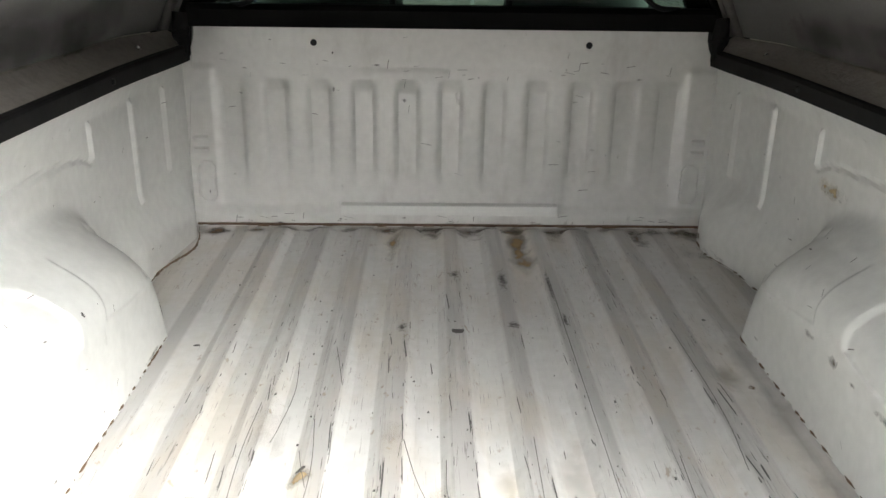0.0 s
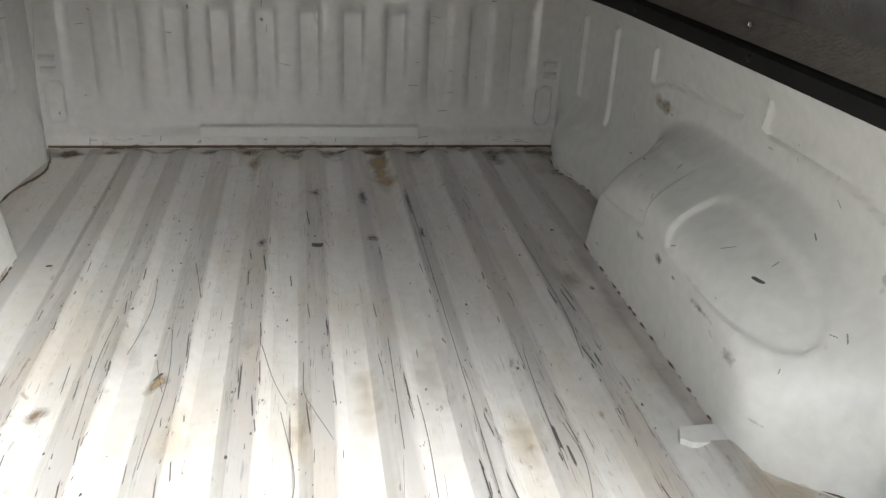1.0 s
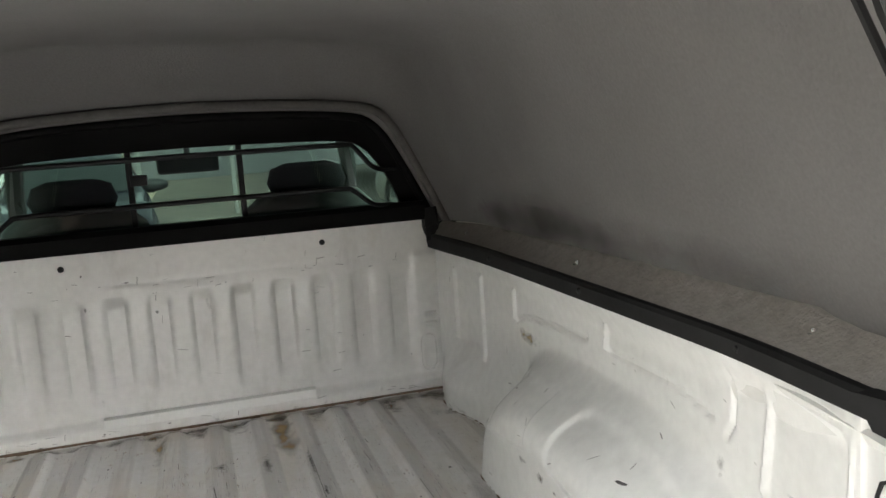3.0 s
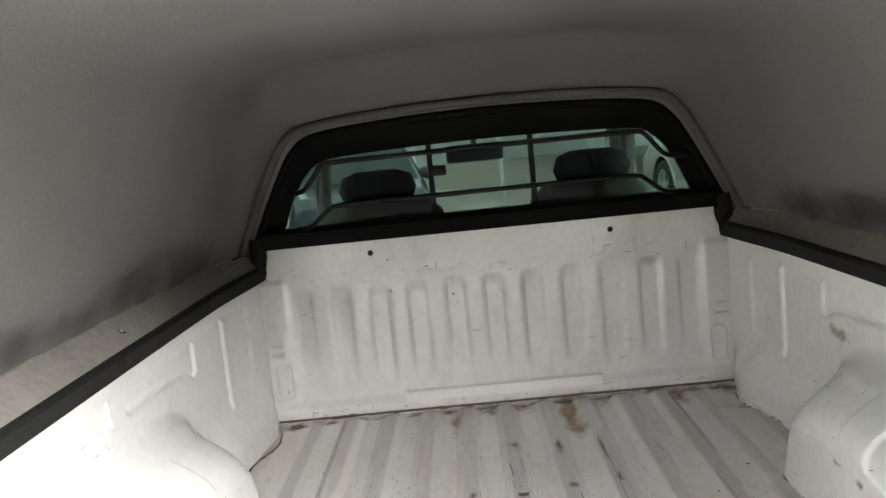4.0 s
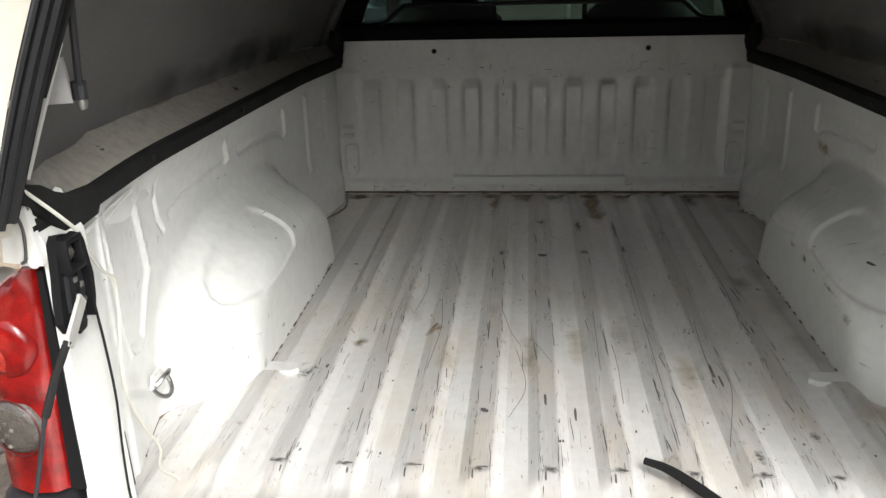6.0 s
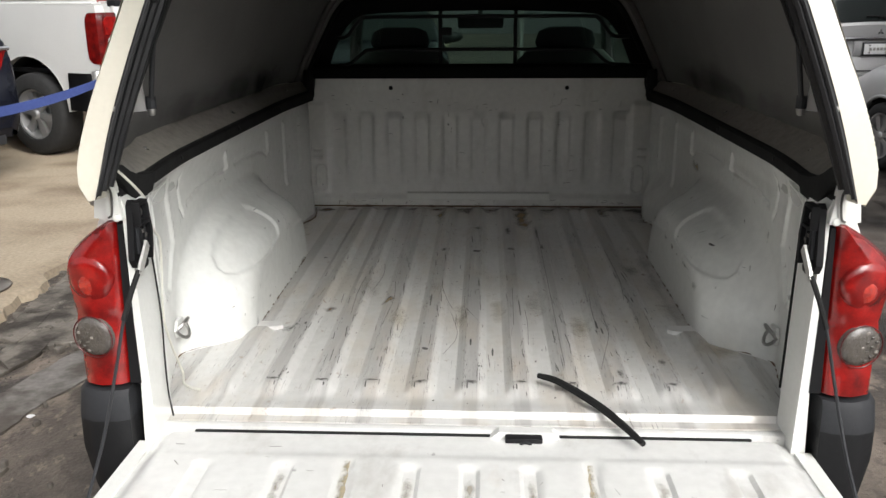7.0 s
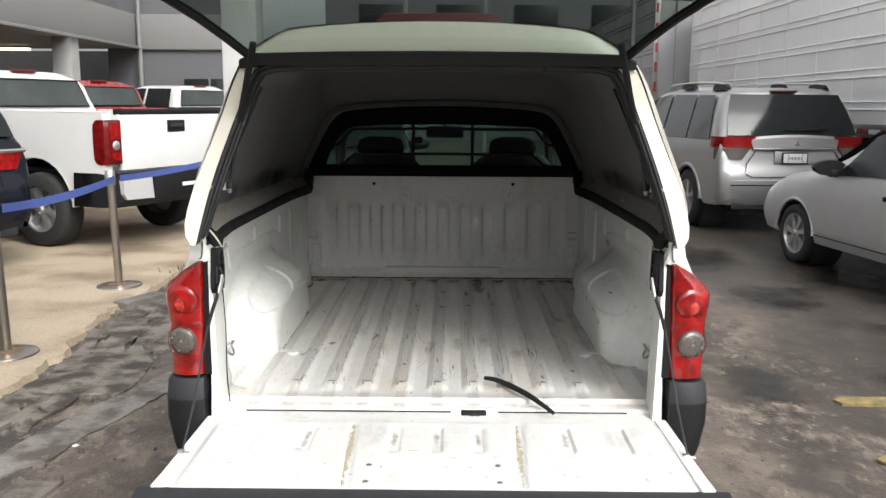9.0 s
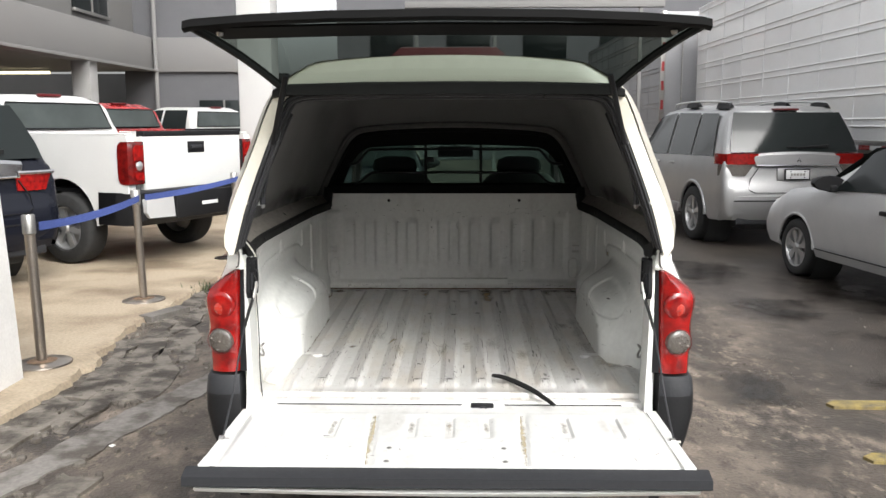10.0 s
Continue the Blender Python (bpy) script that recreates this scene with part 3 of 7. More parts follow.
def blotch(cx, cy, w, d, material, name, n=11, seed=0, rise=0.0012, surf=floor_z):
    """A thin ragged patch on the floor."""
    r = random.Random(seed)
    bm = bmesh.new()
    if w > 0.03:
        # a wide patch follows the ribs; its ragged outline lies in its material
        lines = sorted({cx - w / 2, cx + w / 2} | {k * PITCH + e for k in range(-6, 7) for e in (-0.035, -0.016, 0.016, 0.035) if abs(k * PITCH + e - cx) < w / 2})
        lines = [v for q, t in zip(lines, lines[1:]) for v in (q, (q + t) / 2)] + [lines[-1]]
        grid = [[bm.verts.new((u, cy + d * (j / 6 - 0.5), 0)) for u in lines] for j in range(7)]
        for p, q in zip(grid, grid[1:]):
            for k in range(len(lines) - 1):
                bm.faces.new((p[k], p[k + 1], q[k + 1], q[k]))
    else:
        pts = []
        for k in range(n):
            a = k * math.tau / n
            q = r.uniform(0.65, 1.1)
            ex = abs(math.cos(a)) ** 0.6 * math.copysign(1, math.cos(a))
            ey = abs(math.sin(a)) ** 0.6 * math.copysign(1, math.sin(a))
            pts.append((cx + w / 2 * q * ex, cy + d / 2 * q * ey))
        rings = [[bm.verts.new((cx + f * (px - cx), cy + f * (py - cy), 0)) for px, py in pts] for f in (1.0, 0.5)]
        mid = bm.verts.new((cx, cy, 0))
        for k in range(n):
            j = (k + 1) % n
            bm.faces.new((rings[0][k], rings[0][j], rings[1][j], rings[1][k]))
            bm.faces.new((rings[1][k], rings[1][j], mid))
    for v in bm.verts:
        v.co.z = float(surf(np.array(v.co.x), np.array(v.co.y))) + rise
    return part(name, bm, material, bed_floor, "", 0)


# chips, scrapes, old tape and stains: centre, width and length
for i, (cx, cy, w, d) in enumerate(((0.004, 1.613, 0.036, 0.05), (-0.107, 1.336, 0.026, 0.06),)):
    blotch(cx, cy, w, d, SOOT, "paint_chip", 11, i + 0)
for i, (cx, cy, w, d) in enumerate(((0.003, 1.322, 0.024, 0.024), (0.517, 1.411, 0.010, 0.010), (-0.498, 1.286, 0.014, 0.010), (-0.116, 0.501, 0.012, 0.012), (-0.241, 0.868, 0.016, 0.012), (-0.111, 0.497, 0.014, 0.014), (-0.436, 0.658, 0.006, 0.02),)):
    blotch(cx, cy, w, d, SCRATCH, "paint_chip", 11, i + 2)
for i, (cx, cy, w, d) in enumerate(((0.52, 1.133, 0.014, 0.014),)):
    blotch(cx, cy, w, d, RUST, "paint_chip", 11, i + 9)
for i, (cx, cy, w, d) in enumerate(((0.112, 1.58, 0.026, 0.15), (0.118, 1.35, 0.034, 0.04), (0.213, 1.55, 0.014, 0.22), (0.222, 1.37, 0.016, 0.09), (0.336, 0.37, 0.022, 0.05), (0.44, 0.44, 0.02, 0.04),)):
    blotch(cx, cy, w, d, SOOT, "scrape", 11, i + 10)
for i, (cx, cy, w, d) in enumerate(((-0.145, 1.86, 0.05, 0.30), (0.172, 1.81, 0.07, 0.36), (0.172, 1.86, 0.06, 0.22), (0.28, 1.92, 0.08, 0.14),)):
    blotch(cx, cy, w, d, TAPE, "tape_residue", 11, i + 16)
for i, (cx, cy, w, d) in enumerate(((0.05, 1.93, 0.09, 0.12), (-0.05, 1.93, 0.08, 0.11),)):
    blotch(cx, cy, w, d, GRIME, "tape_residue", 11, i + 20)
for i, (cx, cy, w, d) in enumerate(((0.49, 1.90, 0.07, 0.12), (0.635, 1.93, 0.08, 0.10), (0.645, 1.79, 0.06, 0.11), (-0.62, 1.94, 0.12, 0.07), (-0.40, 0.80, 0.04, 0.05),)):
    blotch(cx, cy, w, d, GRIME, "rust_spot", 11, i + 22)
for i, (cx, cy, w, d) in enumerate(((-0.03, 0.74, 0.05, 0.26), (0.28, 0.68, 0.07, 0.30), (0.485, 1.17, 0.08, 0.14), (0.59, 0.54, 0.12, 0.10), (0.065, 0.82, 0.05, 0.30), (-0.20, 0.72, 0.06, 0.26),)):
    blotch(cx, cy, w, d, TAN, "rust_spot", 11, i + 27)
for i, (cx, cy, w, d) in enumerate(((0.44, 0.86, 0.006, 0.045), (0.47, 0.80, 0.007, 0.05), (0.05, 0.52, 0.009, 0.045), (0.318, 0.665, 0.009, 0.055), (0.327, 0.625, 0.008, 0.05), (-0.12, 0.84, 0.006, 0.12), (-0.004, 0.543, 0.010, 0.05),)):
    blotch(cx, cy, 0.55 * w, d, SCRATCH, "scrape", 11, i + 33)
for i, (cx, cy, w, d) in enumerate(((0.545, 1.22, 0.06, 0.36), (0.535, 1.00, 0.06, 0.32), (0.535, 0.80, 0.06, 0.22), (0.60, 1.80, 0.08, 0.12), (0.17, 0.86, 0.07, 0.26), (-0.118, 0.95, 0.06, 0.12), (-0.31, 0.95, 0.07, 0.30),)):
    blotch(cx, cy, w, d, DUN, "rust_spot", 11, i + 40)
for i, (cx, cy, w, d) in enumerate(((-0.240, 0.85, 0.045, 0.05),)):
    blotch(cx, cy, w, d, TAPE, "rust_spot", 11, i + 47)

# long scratches and chips, too many to count
bm = bmesh.new()
for k in range(520):
    rib = rng.randint(-4, 4)
    edge = rng.choice((-1, 1, 1, 0))
    cx = rib * PITCH + edge * rng.uniform(0.010, 0.020) + (rng.uniform(-0.05, 0.05) if edge == 0 else 0)
    cy = min(1.85, 0.30 + abs(rng.gauss(0, 0.55)))
    ln, wd = rng.choice((0.006, 0.012, 0.02, 0.035, 0.07)) * rng.uniform(0.6, 1.4), rng.uniform(0.0005, 0.0016)
    slant = rng.uniform(-0.08, 0.08) * ln
    quad = []
    for dx, dy in ((-wd / 2, -ln / 2), (wd / 2, -ln / 3), (wd / 3 + slant, ln / 2), (-wd / 2 + slant, ln / 3)):
        px, py = cx + dx, cy + dy
        quad.append(bm.verts.new((px, py, float(floor_z(np.array(px), np.array(py))) + 0.0016)))
    bm.faces.new(quad)
tagged(part("scratch_wear", bm, SCRATCH, bed_floor, "dark scratches along the floor ribs", 0), kind="stuff")
for k, (a, b, c) in enumerate((((0.214, 0.40), (0.216, 0.95), (0.217, 1.60)), ((0.105, 0.66), (0.107, 0.76), (0.110, 0.95)), ((0.314, 0.60), (0.318, 0.77), (0.325, 0.90)), ((0.420, 0.87), (0.431, 1.05), (0.427, 1.34)), ((-0.092, 0.944), (-0.069, 0.852), (-0.052, 0.80)), ((-0.252, 0.93), (-0.240, 0.87), (-0.228, 0.82)), ((-0.226, 1.25), (-0.214, 1.18), (-0.203, 1.11)), ((-0.027, 0.90), (-0.024, 0.80), (0.012, 0.69)), ((0.140, 0.80), (0.143, 0.70), (0.138, 0.55)), ((-0.33, 1.05), (-0.335, 0.90), (-0.328, 0.72)), ((-0.30, 0.95), (-0.285, 1.10), (-0.292, 1.22)), ((0.30, 0.42), (0.34, 0.60), (0.335, 0.70)), ((-0.07, 0.50), (-0.04, 0.62), (-0.06, 0.78)), ((-0.235, 0.65), (-0.225, 0.85), (-0.236, 1.0)))):
    pts = curve([(p[0], p[1], 0) for p in (a, b, c)], 10)
    bm = bmesh.new()
    row = []
    for p in pts:
        zz = float(floor_z(np.array(p.x), np.array(p.y))) + 0.0018
        row.append([bm.verts.new((p.x - 0.0005, p.y, zz)), bm.verts.new((p.x + 0.0006, p.y, zz))])
    for q, r in zip(row, row[1:]):
        bm.faces.new((q[0], q[1], r[1], r[0]))
    part("scratch_line", bm, SCRATCH, bed_floor, "", 0)
bm = bmesh.new()
for k in range(230):
    cx, cy = rng.uniform(-0.56, 0.56), rng.uniform(0.22, 1.94)
    if abs(cx) > 0.50 and 0.6 < cy < 1.5:
        continue
    q = rng.choice((0.0007, 0.001, 0.0014, 0.0022))
    bm.faces.new([bm.verts.new((cx + q * e * rng.uniform(0.5, 1.2), cy + 1.8 * q * f * rng.uniform(0.5, 1.3), float(floor_z(np.array(cx), np.array(cy))) + 0.0022)) for e, f in ((-1, -1), (1, -0.7), (0.8, 1), (-0.6, 0.9))])
tagged(part("fleck_wear", bm, SCRATCH, bed_floor, "small dark flecks where the paint has chipped", 0), kind="stuff")
# dirty cracks and painted shadow lines across the ribs' rear ends
for k in range(-4, 5):
    blotch(k * PITCH + rng.uniform(-0.004, 0.004), 0.322 + rng.uniform(-0.004, 0.004), rng.uniform(0.031, 0.045), rng.uniform(0.014, 0.022), SOOT, "rib_end_shade_chip", 9, 60 + k * 3)
    blotch(k * PITCH + rng.uniform(-0.008, 0.008), 0.323, rng.uniform(0.010, 0.020), 0.005, SCRATCH, "rib_end_shade_chip", 9, 62 + k * 3)
    blotch(k * PITCH + rng.choice((-1, 1)) * rng.uniform(0.006, 0.013), 0.306, 0.0035, rng.uniform(0.010, 0.024), SCRATCH, "rib_end_shade_chip", 9, 61 + k * 3)
blotch(-0.475, 0.655, 0.06, 0.05, SOOT, "scuff", 11, 90)

for i in range(15):
    blotch(-0.60 + i * 0.086 + rng.uniform(-0.03, 0.03), 1.952, rng.uniform(0.06, 0.13), rng.uniform(0.03, 0.06), GRIME, "seam_grime", 11, 200 + i, 0.0016)
for s in (-1, 1):
    # dirt where the wheel arch meets the floor, and the arch's spot-welded foot
    bm = bmesh.new()
    last = None
    for y in np.concatenate([np.arange(0.34, 0.60, 0.012), np.arange(0.70, 1.93, 0.012)]):
        xx = float(side_x(np.array(y), np.array(0.668), True))
        w_ = rng.choice((-0.001, 0.0004, 0.0010, 0.003))
        row = (bm.verts.new((s * (xx + 0.002), y, 0.667)), bm.verts.new((s * (xx - w_), y, 0.6625)))
        if last:
            bm.faces.new((last[0], last[1], row[1], row[0]))
        last = row
    part("arch_seam_dirt", bm, RUST, bed_floor, "", 0)
    part("arch_foot", slab([(s * 0.64, 0.600), (s * 0.585, 0.640), (s * 0.510, 0.648), (s * 0.497, 0.660), (s * 0.505, 0.684), (s * 0.60, 0.690)], "z", 0.658, 0.670, 0.003), GATEP, bed_sides[0 if s < 0 else 1])

# marks on the walls
def wall_mark(s, y, z, w, h, material, name, seed=0):
    r = random.Random(seed)
    bm = bmesh.new()
    vs_ = []
    for k in range(9):
        a = k * math.tau / 9
        q = r.uniform(0.6, 1.1)
        yy, zz = y + w / 2 * q * math.cos(a), z + h / 2 * q * math.sin(a)
        vs_.append(bm.verts.new((s * (float(side_x(np.array(yy), np.array(zz), True)) - 0.0018), yy, zz)))
    bm.faces.new(vs_)
    part(name, bm, material, bed_sides[0 if s < 0 else 1], "", 0)


for i, (s, y, z, w, h) in enumerate(((1, 1.355, 0.958, 0.15, 0.050),)):
    wall_mark(s, y, z, w, h, TAPEWALL, "tape_residue", i + 0)
for i, (s, y, z, w, h) in enumerate(((-1, 0.986, 0.865, 0.009, 0.008), (1, 0.743, 0.873, 0.022, 0.005), (1, 0.505, 0.79, 0.004, 0.02),)):
    wall_mark(s, y, z, w, h, SCRATCH, "chip", i + 1)
for i, (s, y, z, w, h) in enumerate(((-1, 0.708, 0.764, 0.012, 0.03), (1, 0.62, 0.72, 0.03, 0.006), (-1, 0.66, 0.675, 0.03, 0.05), (1, 0.47, 0.80, 0.006, 0.03),)):
    wall_mark(s, y, z, w, h, WALLGRIME, "chip", i + 4)
for i, (s, y, z, w, h) in enumerate(((1, 1.25, 0.70, 0.04, 0.008), (-1, 1.32, 0.72, 0.04, 0.05), (1, 0.70, 0.775, 0.05, 0.03), (1, 0.62, 0.93, 0.03, 0.05), (1, 0.45, 0.95, 0.06, 0.008),)):
    wall_mark(s, y, z, w, h, WALLGRIME, "scuff", i + 8)
for i, (s, y, z, w, h) in enumerate(((1, 0.48, 0.90, 0.004, 0.012),)):
    wall_mark(s, y, z, w, h, SCUFF, "chip", i + 13)
for i, (s, y, z, w, h) in enumerate(((1, 1.05, 0.806, 0.06, 0.014), (1, 0.965, 0.803, 0.04, 0.022), (1, 0.90, 0.800, 0.025, 0.010), (1, 0.80, 0.797, 0.10, 0.016), (1, 1.30, 0.80, 0.03, 0.03), (-1, 0.80, 0.70, 0.03, 0.012), (-1, 1.22, 0.672, 0.10, 0.012),)):
    wall_mark(s, y, z, w, h, CREASE, "scuff", i + 14)
for i, (s, y, z, w, h) in enumerate(((1, 1.93, 0.70, 0.05, 0.07), (1, 1.86, 0.68, 0.08, 0.04), (1, 1.76, 0.672, 0.12, 0.02), (-1, 1.90, 0.675, 0.10, 0.03),)):
    wall_mark(s, y, z, w, h, CREASE, "rust_spot", i + 21)
for i, (x, z, w, h) in enumerate(((-0.29, 0.686, 0.010, 0.006), (0.05, 0.70, 0.006, 0.006), (-0.30, 1.12, 0.006, 0.010), (-0.53, 1.015, 0.035, 0.008), (0.48, 1.06, 0.03, 0.005), (0.07, 1.06, 0.005, 0.008), (-0.635, 0.755, 0.006, 0.018), (0.41, 0.86, 0.006, 0.008), (0.585, 0.78, 0.006, 0.010), (-0.30, 1.03, 0.012, 0.02), (-0.19, 1.09, 0.03, 0.006), (0.0, 0.672, 0.03, 0.006), (0.23, 0.675, 0.05, 0.006), (-0.45, 0.675, 0.05, 0.006), (-0.12, 0.69, 0.02, 0.004), (-0.12, 1.0, 0.012, 0.014))):
    r = random.Random(i)
    bm = bmesh.new()
    ring = []
    for k in range(8):
        a, q = k * math.tau / 8, r.uniform(0.6, 1.1)
        px, pz = x + w / 2 * q * math.cos(a), z + h / 2 * q * math.sin(a)
        ring.append(bm.verts.new((px, float(bulk_y(np.array(px), np.array(pz))) - 0.0018, pz)))
    bm.faces.new(ring)
    part("chip", bm, HEADGRIME, bulkhead, "", 0)

bm = bmesh.new()
for k in range(90):
    x, z = rng.uniform(-0.6, 0.6), rng.choice((rng.uniform(1.055, 1.10), rng.uniform(0.67, 0.70), rng.uniform(0.70, 1.18)))
    ln, wd = rng.uniform(0.002, 0.016), rng.uniform(0.0004, 0.0013)
    a = rng.choice((0.0, 0.1, -0.2, 1.4))
    ca, sa = math.cos(a), math.sin(a)
    q = [(x + ca * u - sa * v, z + sa * u + ca * v) for u, v in ((-ln, -wd), (ln, -0.4 * wd), (0.8 * ln, wd), (-0.7 * ln, 0.7 * wd))]
    bm.faces.new([bm.verts.new((u, float(bulk_y(np.array(u), np.array(v))) - 0.0016, v)) for u, v in q])
tagged(part("scuff_wear", bm, SCUFF, bulkhead, "fine scuffs and scratches on the paint", 0), kind="stuff")
for s in (-1, 1):
    bm = bmesh.new()
    for k in range(46):
        y, z = rng.uniform(0.28, 1.9), rng.uniform(0.69, 1.08)
        ln, wd = rng.uniform(0.0015, 0.010), rng.uniform(0.0004, 0.0012)
        a = rng.uniform(-0.6, 1.8)
        ca, sa = math.cos(a), math.sin(a)
        q = [(y + ca * u - sa * v, z + sa * u + ca * v) for u, v in ((-ln, -wd), (ln, -0.4 * wd), (0.8 * ln, wd), (-0.7 * ln, 0.7 * wd))]
        vv = []
        for u, v in q:
            pr = float(arch_press(np.array(u), np.array(v)))
            vv.append(bm.verts.new((s * (float(side_x(np.array(u), np.array(v), True)) - 0.7 * pr - 0.0018), u, v + 0.7 * pr)))
        bm.faces.new(vv)
    tagged(part("scuff_wear", bm, SCUFF, bed_sides[0 if s < 0 else 1], "fine scuffs and scratches on the paint", 0), kind="stuff")

# tie-down rings, access cover, latches, cables
for s in (-1, 1):
    side = bed_sides[0 if s < 0 else 1]
    xr = float(wall_x(np.array(0.43))) - 0.006
    ring = [(s * (xr - 0.004 - 0.016 * abs(math.sin(a))), 0.455 + 0.028 * math.cos(a), 0.742 + 0.022 * math.sin(a)) for a in [k * math.tau / 18 for k in range(19)]]
    part("tie_down_ring", tube(ring, 0.0042, 6), STEEL, side, "worn wire tie-down ring")
    part("ring_plate", slab([(0.438, 0.722), (0.475, 0.722), (0.484, 0.742), (0.47, 0.764), (0.44, 0.764), (0.428, 0.742)], "x", s * (xr + 0.004), s * (xr - 0.004), 0.002), WALLP, side)
cover = part("lamp_cover", slab([(0.197, 0.70), (0.264, 0.70), (0.252, 1.05), (0.238, 1.068), (0.197, 1.045)], "x", 0.668, 0.6525, 0.003), WALLP, bed_sides[1], "white lamp access cover with black edging")
edge = [(0.6505, 0.266, 0.70), (0.6505, 0.260, 0.87), (0.6505, 0.254, 1.05), (0.6505, 0.248, 1.066), (0.6505, 0.238, 1.072), (0.6505, 0.197, 1.048)]
part("edging", tube(edge, 0.0026, 6), RUBBER, cover)
part("edging", tube([(0.6505, 0.19, 0.70), (0.6505, 0.192, 0.97)], 0.0026, 6), RUBBER, cover)
for q in ((0.6505, 0.222, 1.035), (0.6505, 0.266, 0.90)):
    part("cover_screw", lathe([(0, -0.004), (0.005, -0.003), (0.006, 0)], "x", 10, Matrix.Translation(q)), STEEL, cover)

for s in (-1, 1):
    # rear jamb: upright white post beside the opening, and its top
    jamb = part("jamb", slab([(s * 0.626, 0.60), (s * 0.655, 0.60), (s * 0.648, 0.76), (s * 0.646, 1.095), (s * 0.700, 1.10), (s * 0.690, 1.180), (s * 0.660, 1.172), (s * 0.637, 1.118)], "y", 0.108, 0.20, 0.006), WHITE, truck, "white rear corner post beside the tailgate opening")
    bracket = part("jamb_bracket", slab([(s * 0.640, 1.10), (s * 0.668, 1.10), (s * 0.674, 1.178), (s * 0.652, 1.186)], "y", 0.096, 0.109, 0.003), WHITE, jamb)
    part("bracket_hook", tube(curve([(s * 0.666, 0.094, 1.176), (s * 0.655, 0.092, 1.150), (s * 0.658, 0.092, 1.112), (s * 0.666, 0.094, 1.104)], 4), 0.0022, 6), BEAD, bracket)
    part("jamb_plug", lathe([(0, -0.003), (0.006, -0.002), (0.008, 0)], "y", 12, Matrix.Translation((s * 0.652, 0.0955, 1.104))), WHITE, bracket)
    # latch
    latch = part("latch", slab([(0.0906, 1.0222), (0.1024, 1.0043), (0.1291, 1.0021), (0.1468, 1.0088), (0.1542, 1.0334), (0.1572, 1.0648), (0.1483, 1.1096), (0.1424, 1.1275), (0.1128, 1.1342), (0.1032, 1.1253), (0.0995, 1.085), (0.0936, 1.0514)], "x", s * 0.624, s * 0.636, 0.003), BLACKP, truck, "black tailgate latch bolted to the corner post")
    for lo, hi in (((0.1039, 1.123), (0.1409, 1.1309)), ((0.1024, 1.085), (0.1439, 1.0917)), ((0.1024, 1.0872), (0.1076, 1.1298)), ((0.1372, 1.0872), (0.1424, 1.1298))):
        part("bolt_cage", box((s * 0.609, lo[0], lo[1]), (s * 0.6255, hi[0], hi[1]), 0.002), BLACKP, latch)
    part("latch_plate", slab([(0.1054, 1.0312), (0.1365, 1.0245), (0.1439, 1.0514), (0.1409, 1.0827), (0.1084, 1.085)], "x", s * 0.618, s * 0.6245, 0.002), PLASTIC, latch)
    for y0, z0, y1, z1, mt in ((0.1158, 1.0693, 0.125, 1.076, BEAD), (0.1276, 1.0581, 0.137, 1.066, BEAD), (0.1128, 1.0469, 0.121, 1.054, STEEL), (0.1291, 1.0379, 0.138, 1.044, BEAD), (0.1232, 1.0491, 0.127, 1.080, BLACKP), (0.1098, 1.0334, 0.113, 1.082, BLACKP)):
        part("pawl", box((s * 0.6135, y0, z0), (s * 0.6185, y1, z1), 0.0015), mt, latch)
    part("catch", slab([(0.1024, 1.0178), (0.1187, 1.0245), (0.1306, 1.0133), (0.1261, 1.0043), (0.1084, 1.0021)], "x", s * 0.614, s * 0.6245, 0.002), BLACKP, latch)
    part("latch_lip", slab([(0.1483, 1.011), (0.1572, 1.0357), (0.1602, 1.067), (0.1513, 1.1163), (0.1454, 1.1298), (0.1439, 1.1186), (0.1498, 1.067), (0.1476, 1.0357)], "x", s * 0.612, s * 0.628, 0.002), BLACKP, latch)
    for yy, zz, f in ((0.1224, 1.1085, 1.25), (0.1158, 1.0155, 0.8)):
        part("bolt", lathe([(0, -0.006), (0.0055, -0.006), (0.006, -0.003), (0.0095, -0.002), (0.010, 0)], "x", 14, Matrix.Translation((s * 0.622, yy, zz)) @ Matrix.Diagonal((s, f, f, 1))), STEEL, latch)
    cable = part("gate_cable", tube(curve([(s * 0.617, 0.040, 0.975), (s * 0.627, 0.020, 0.93), (s * 0.642, -0.012, 0.83), (s * 0.648, -0.075, 0.735), (s * 0.653, -0.165, 0.648)], 6), 0.0030, 7), PLASTIC, truck, "plastic-sheathed steel tailgate cable")
    part("cable_link", slab([(0.118, 1.044), (0.108, 1.058), (0.066, 1.020), (0.060, 1.008), (0.070, 1.000)], "x", s * 0.604, s * 0.609, 0.002), PALEROD, cable)
    part("cable_sleeve", tube([(s * 0.608, 0.066, 1.012), (s * 0.617, 0.040, 0.975), (s * 0.627, 0.020, 0.93)], 0.0052, 8), RUBBER, cable)
    part("cable_stud", lathe([(0.012, -0.01), (0.012, 0.004), (0.006, 0.006), (0.006, 0.02)], "x", 12, Matrix.Translation((s * 0.653, -0.168, 0.640))), STEEL, cable)


# ---- tail lamps and bumper ----
def lamp_outline(s, z):
    """Inner and outer x of the tail lamp at a height."""
    t = (z - 0.765) / 0.33
    inner = 0.668 - 0.011 * t
    outer = 0.778 - 0.10 * max(0, (t - 0.72) / 0.28) ** 1.7 - 0.006 * (1 - t)
    outer += 0.009 * math.exp(-((z - 0.985) / 0.045) ** 2) + 0.005 * math.exp(-((z - 0.866) / 0.034) ** 2) - 0.002
    return s * inner, s * outer


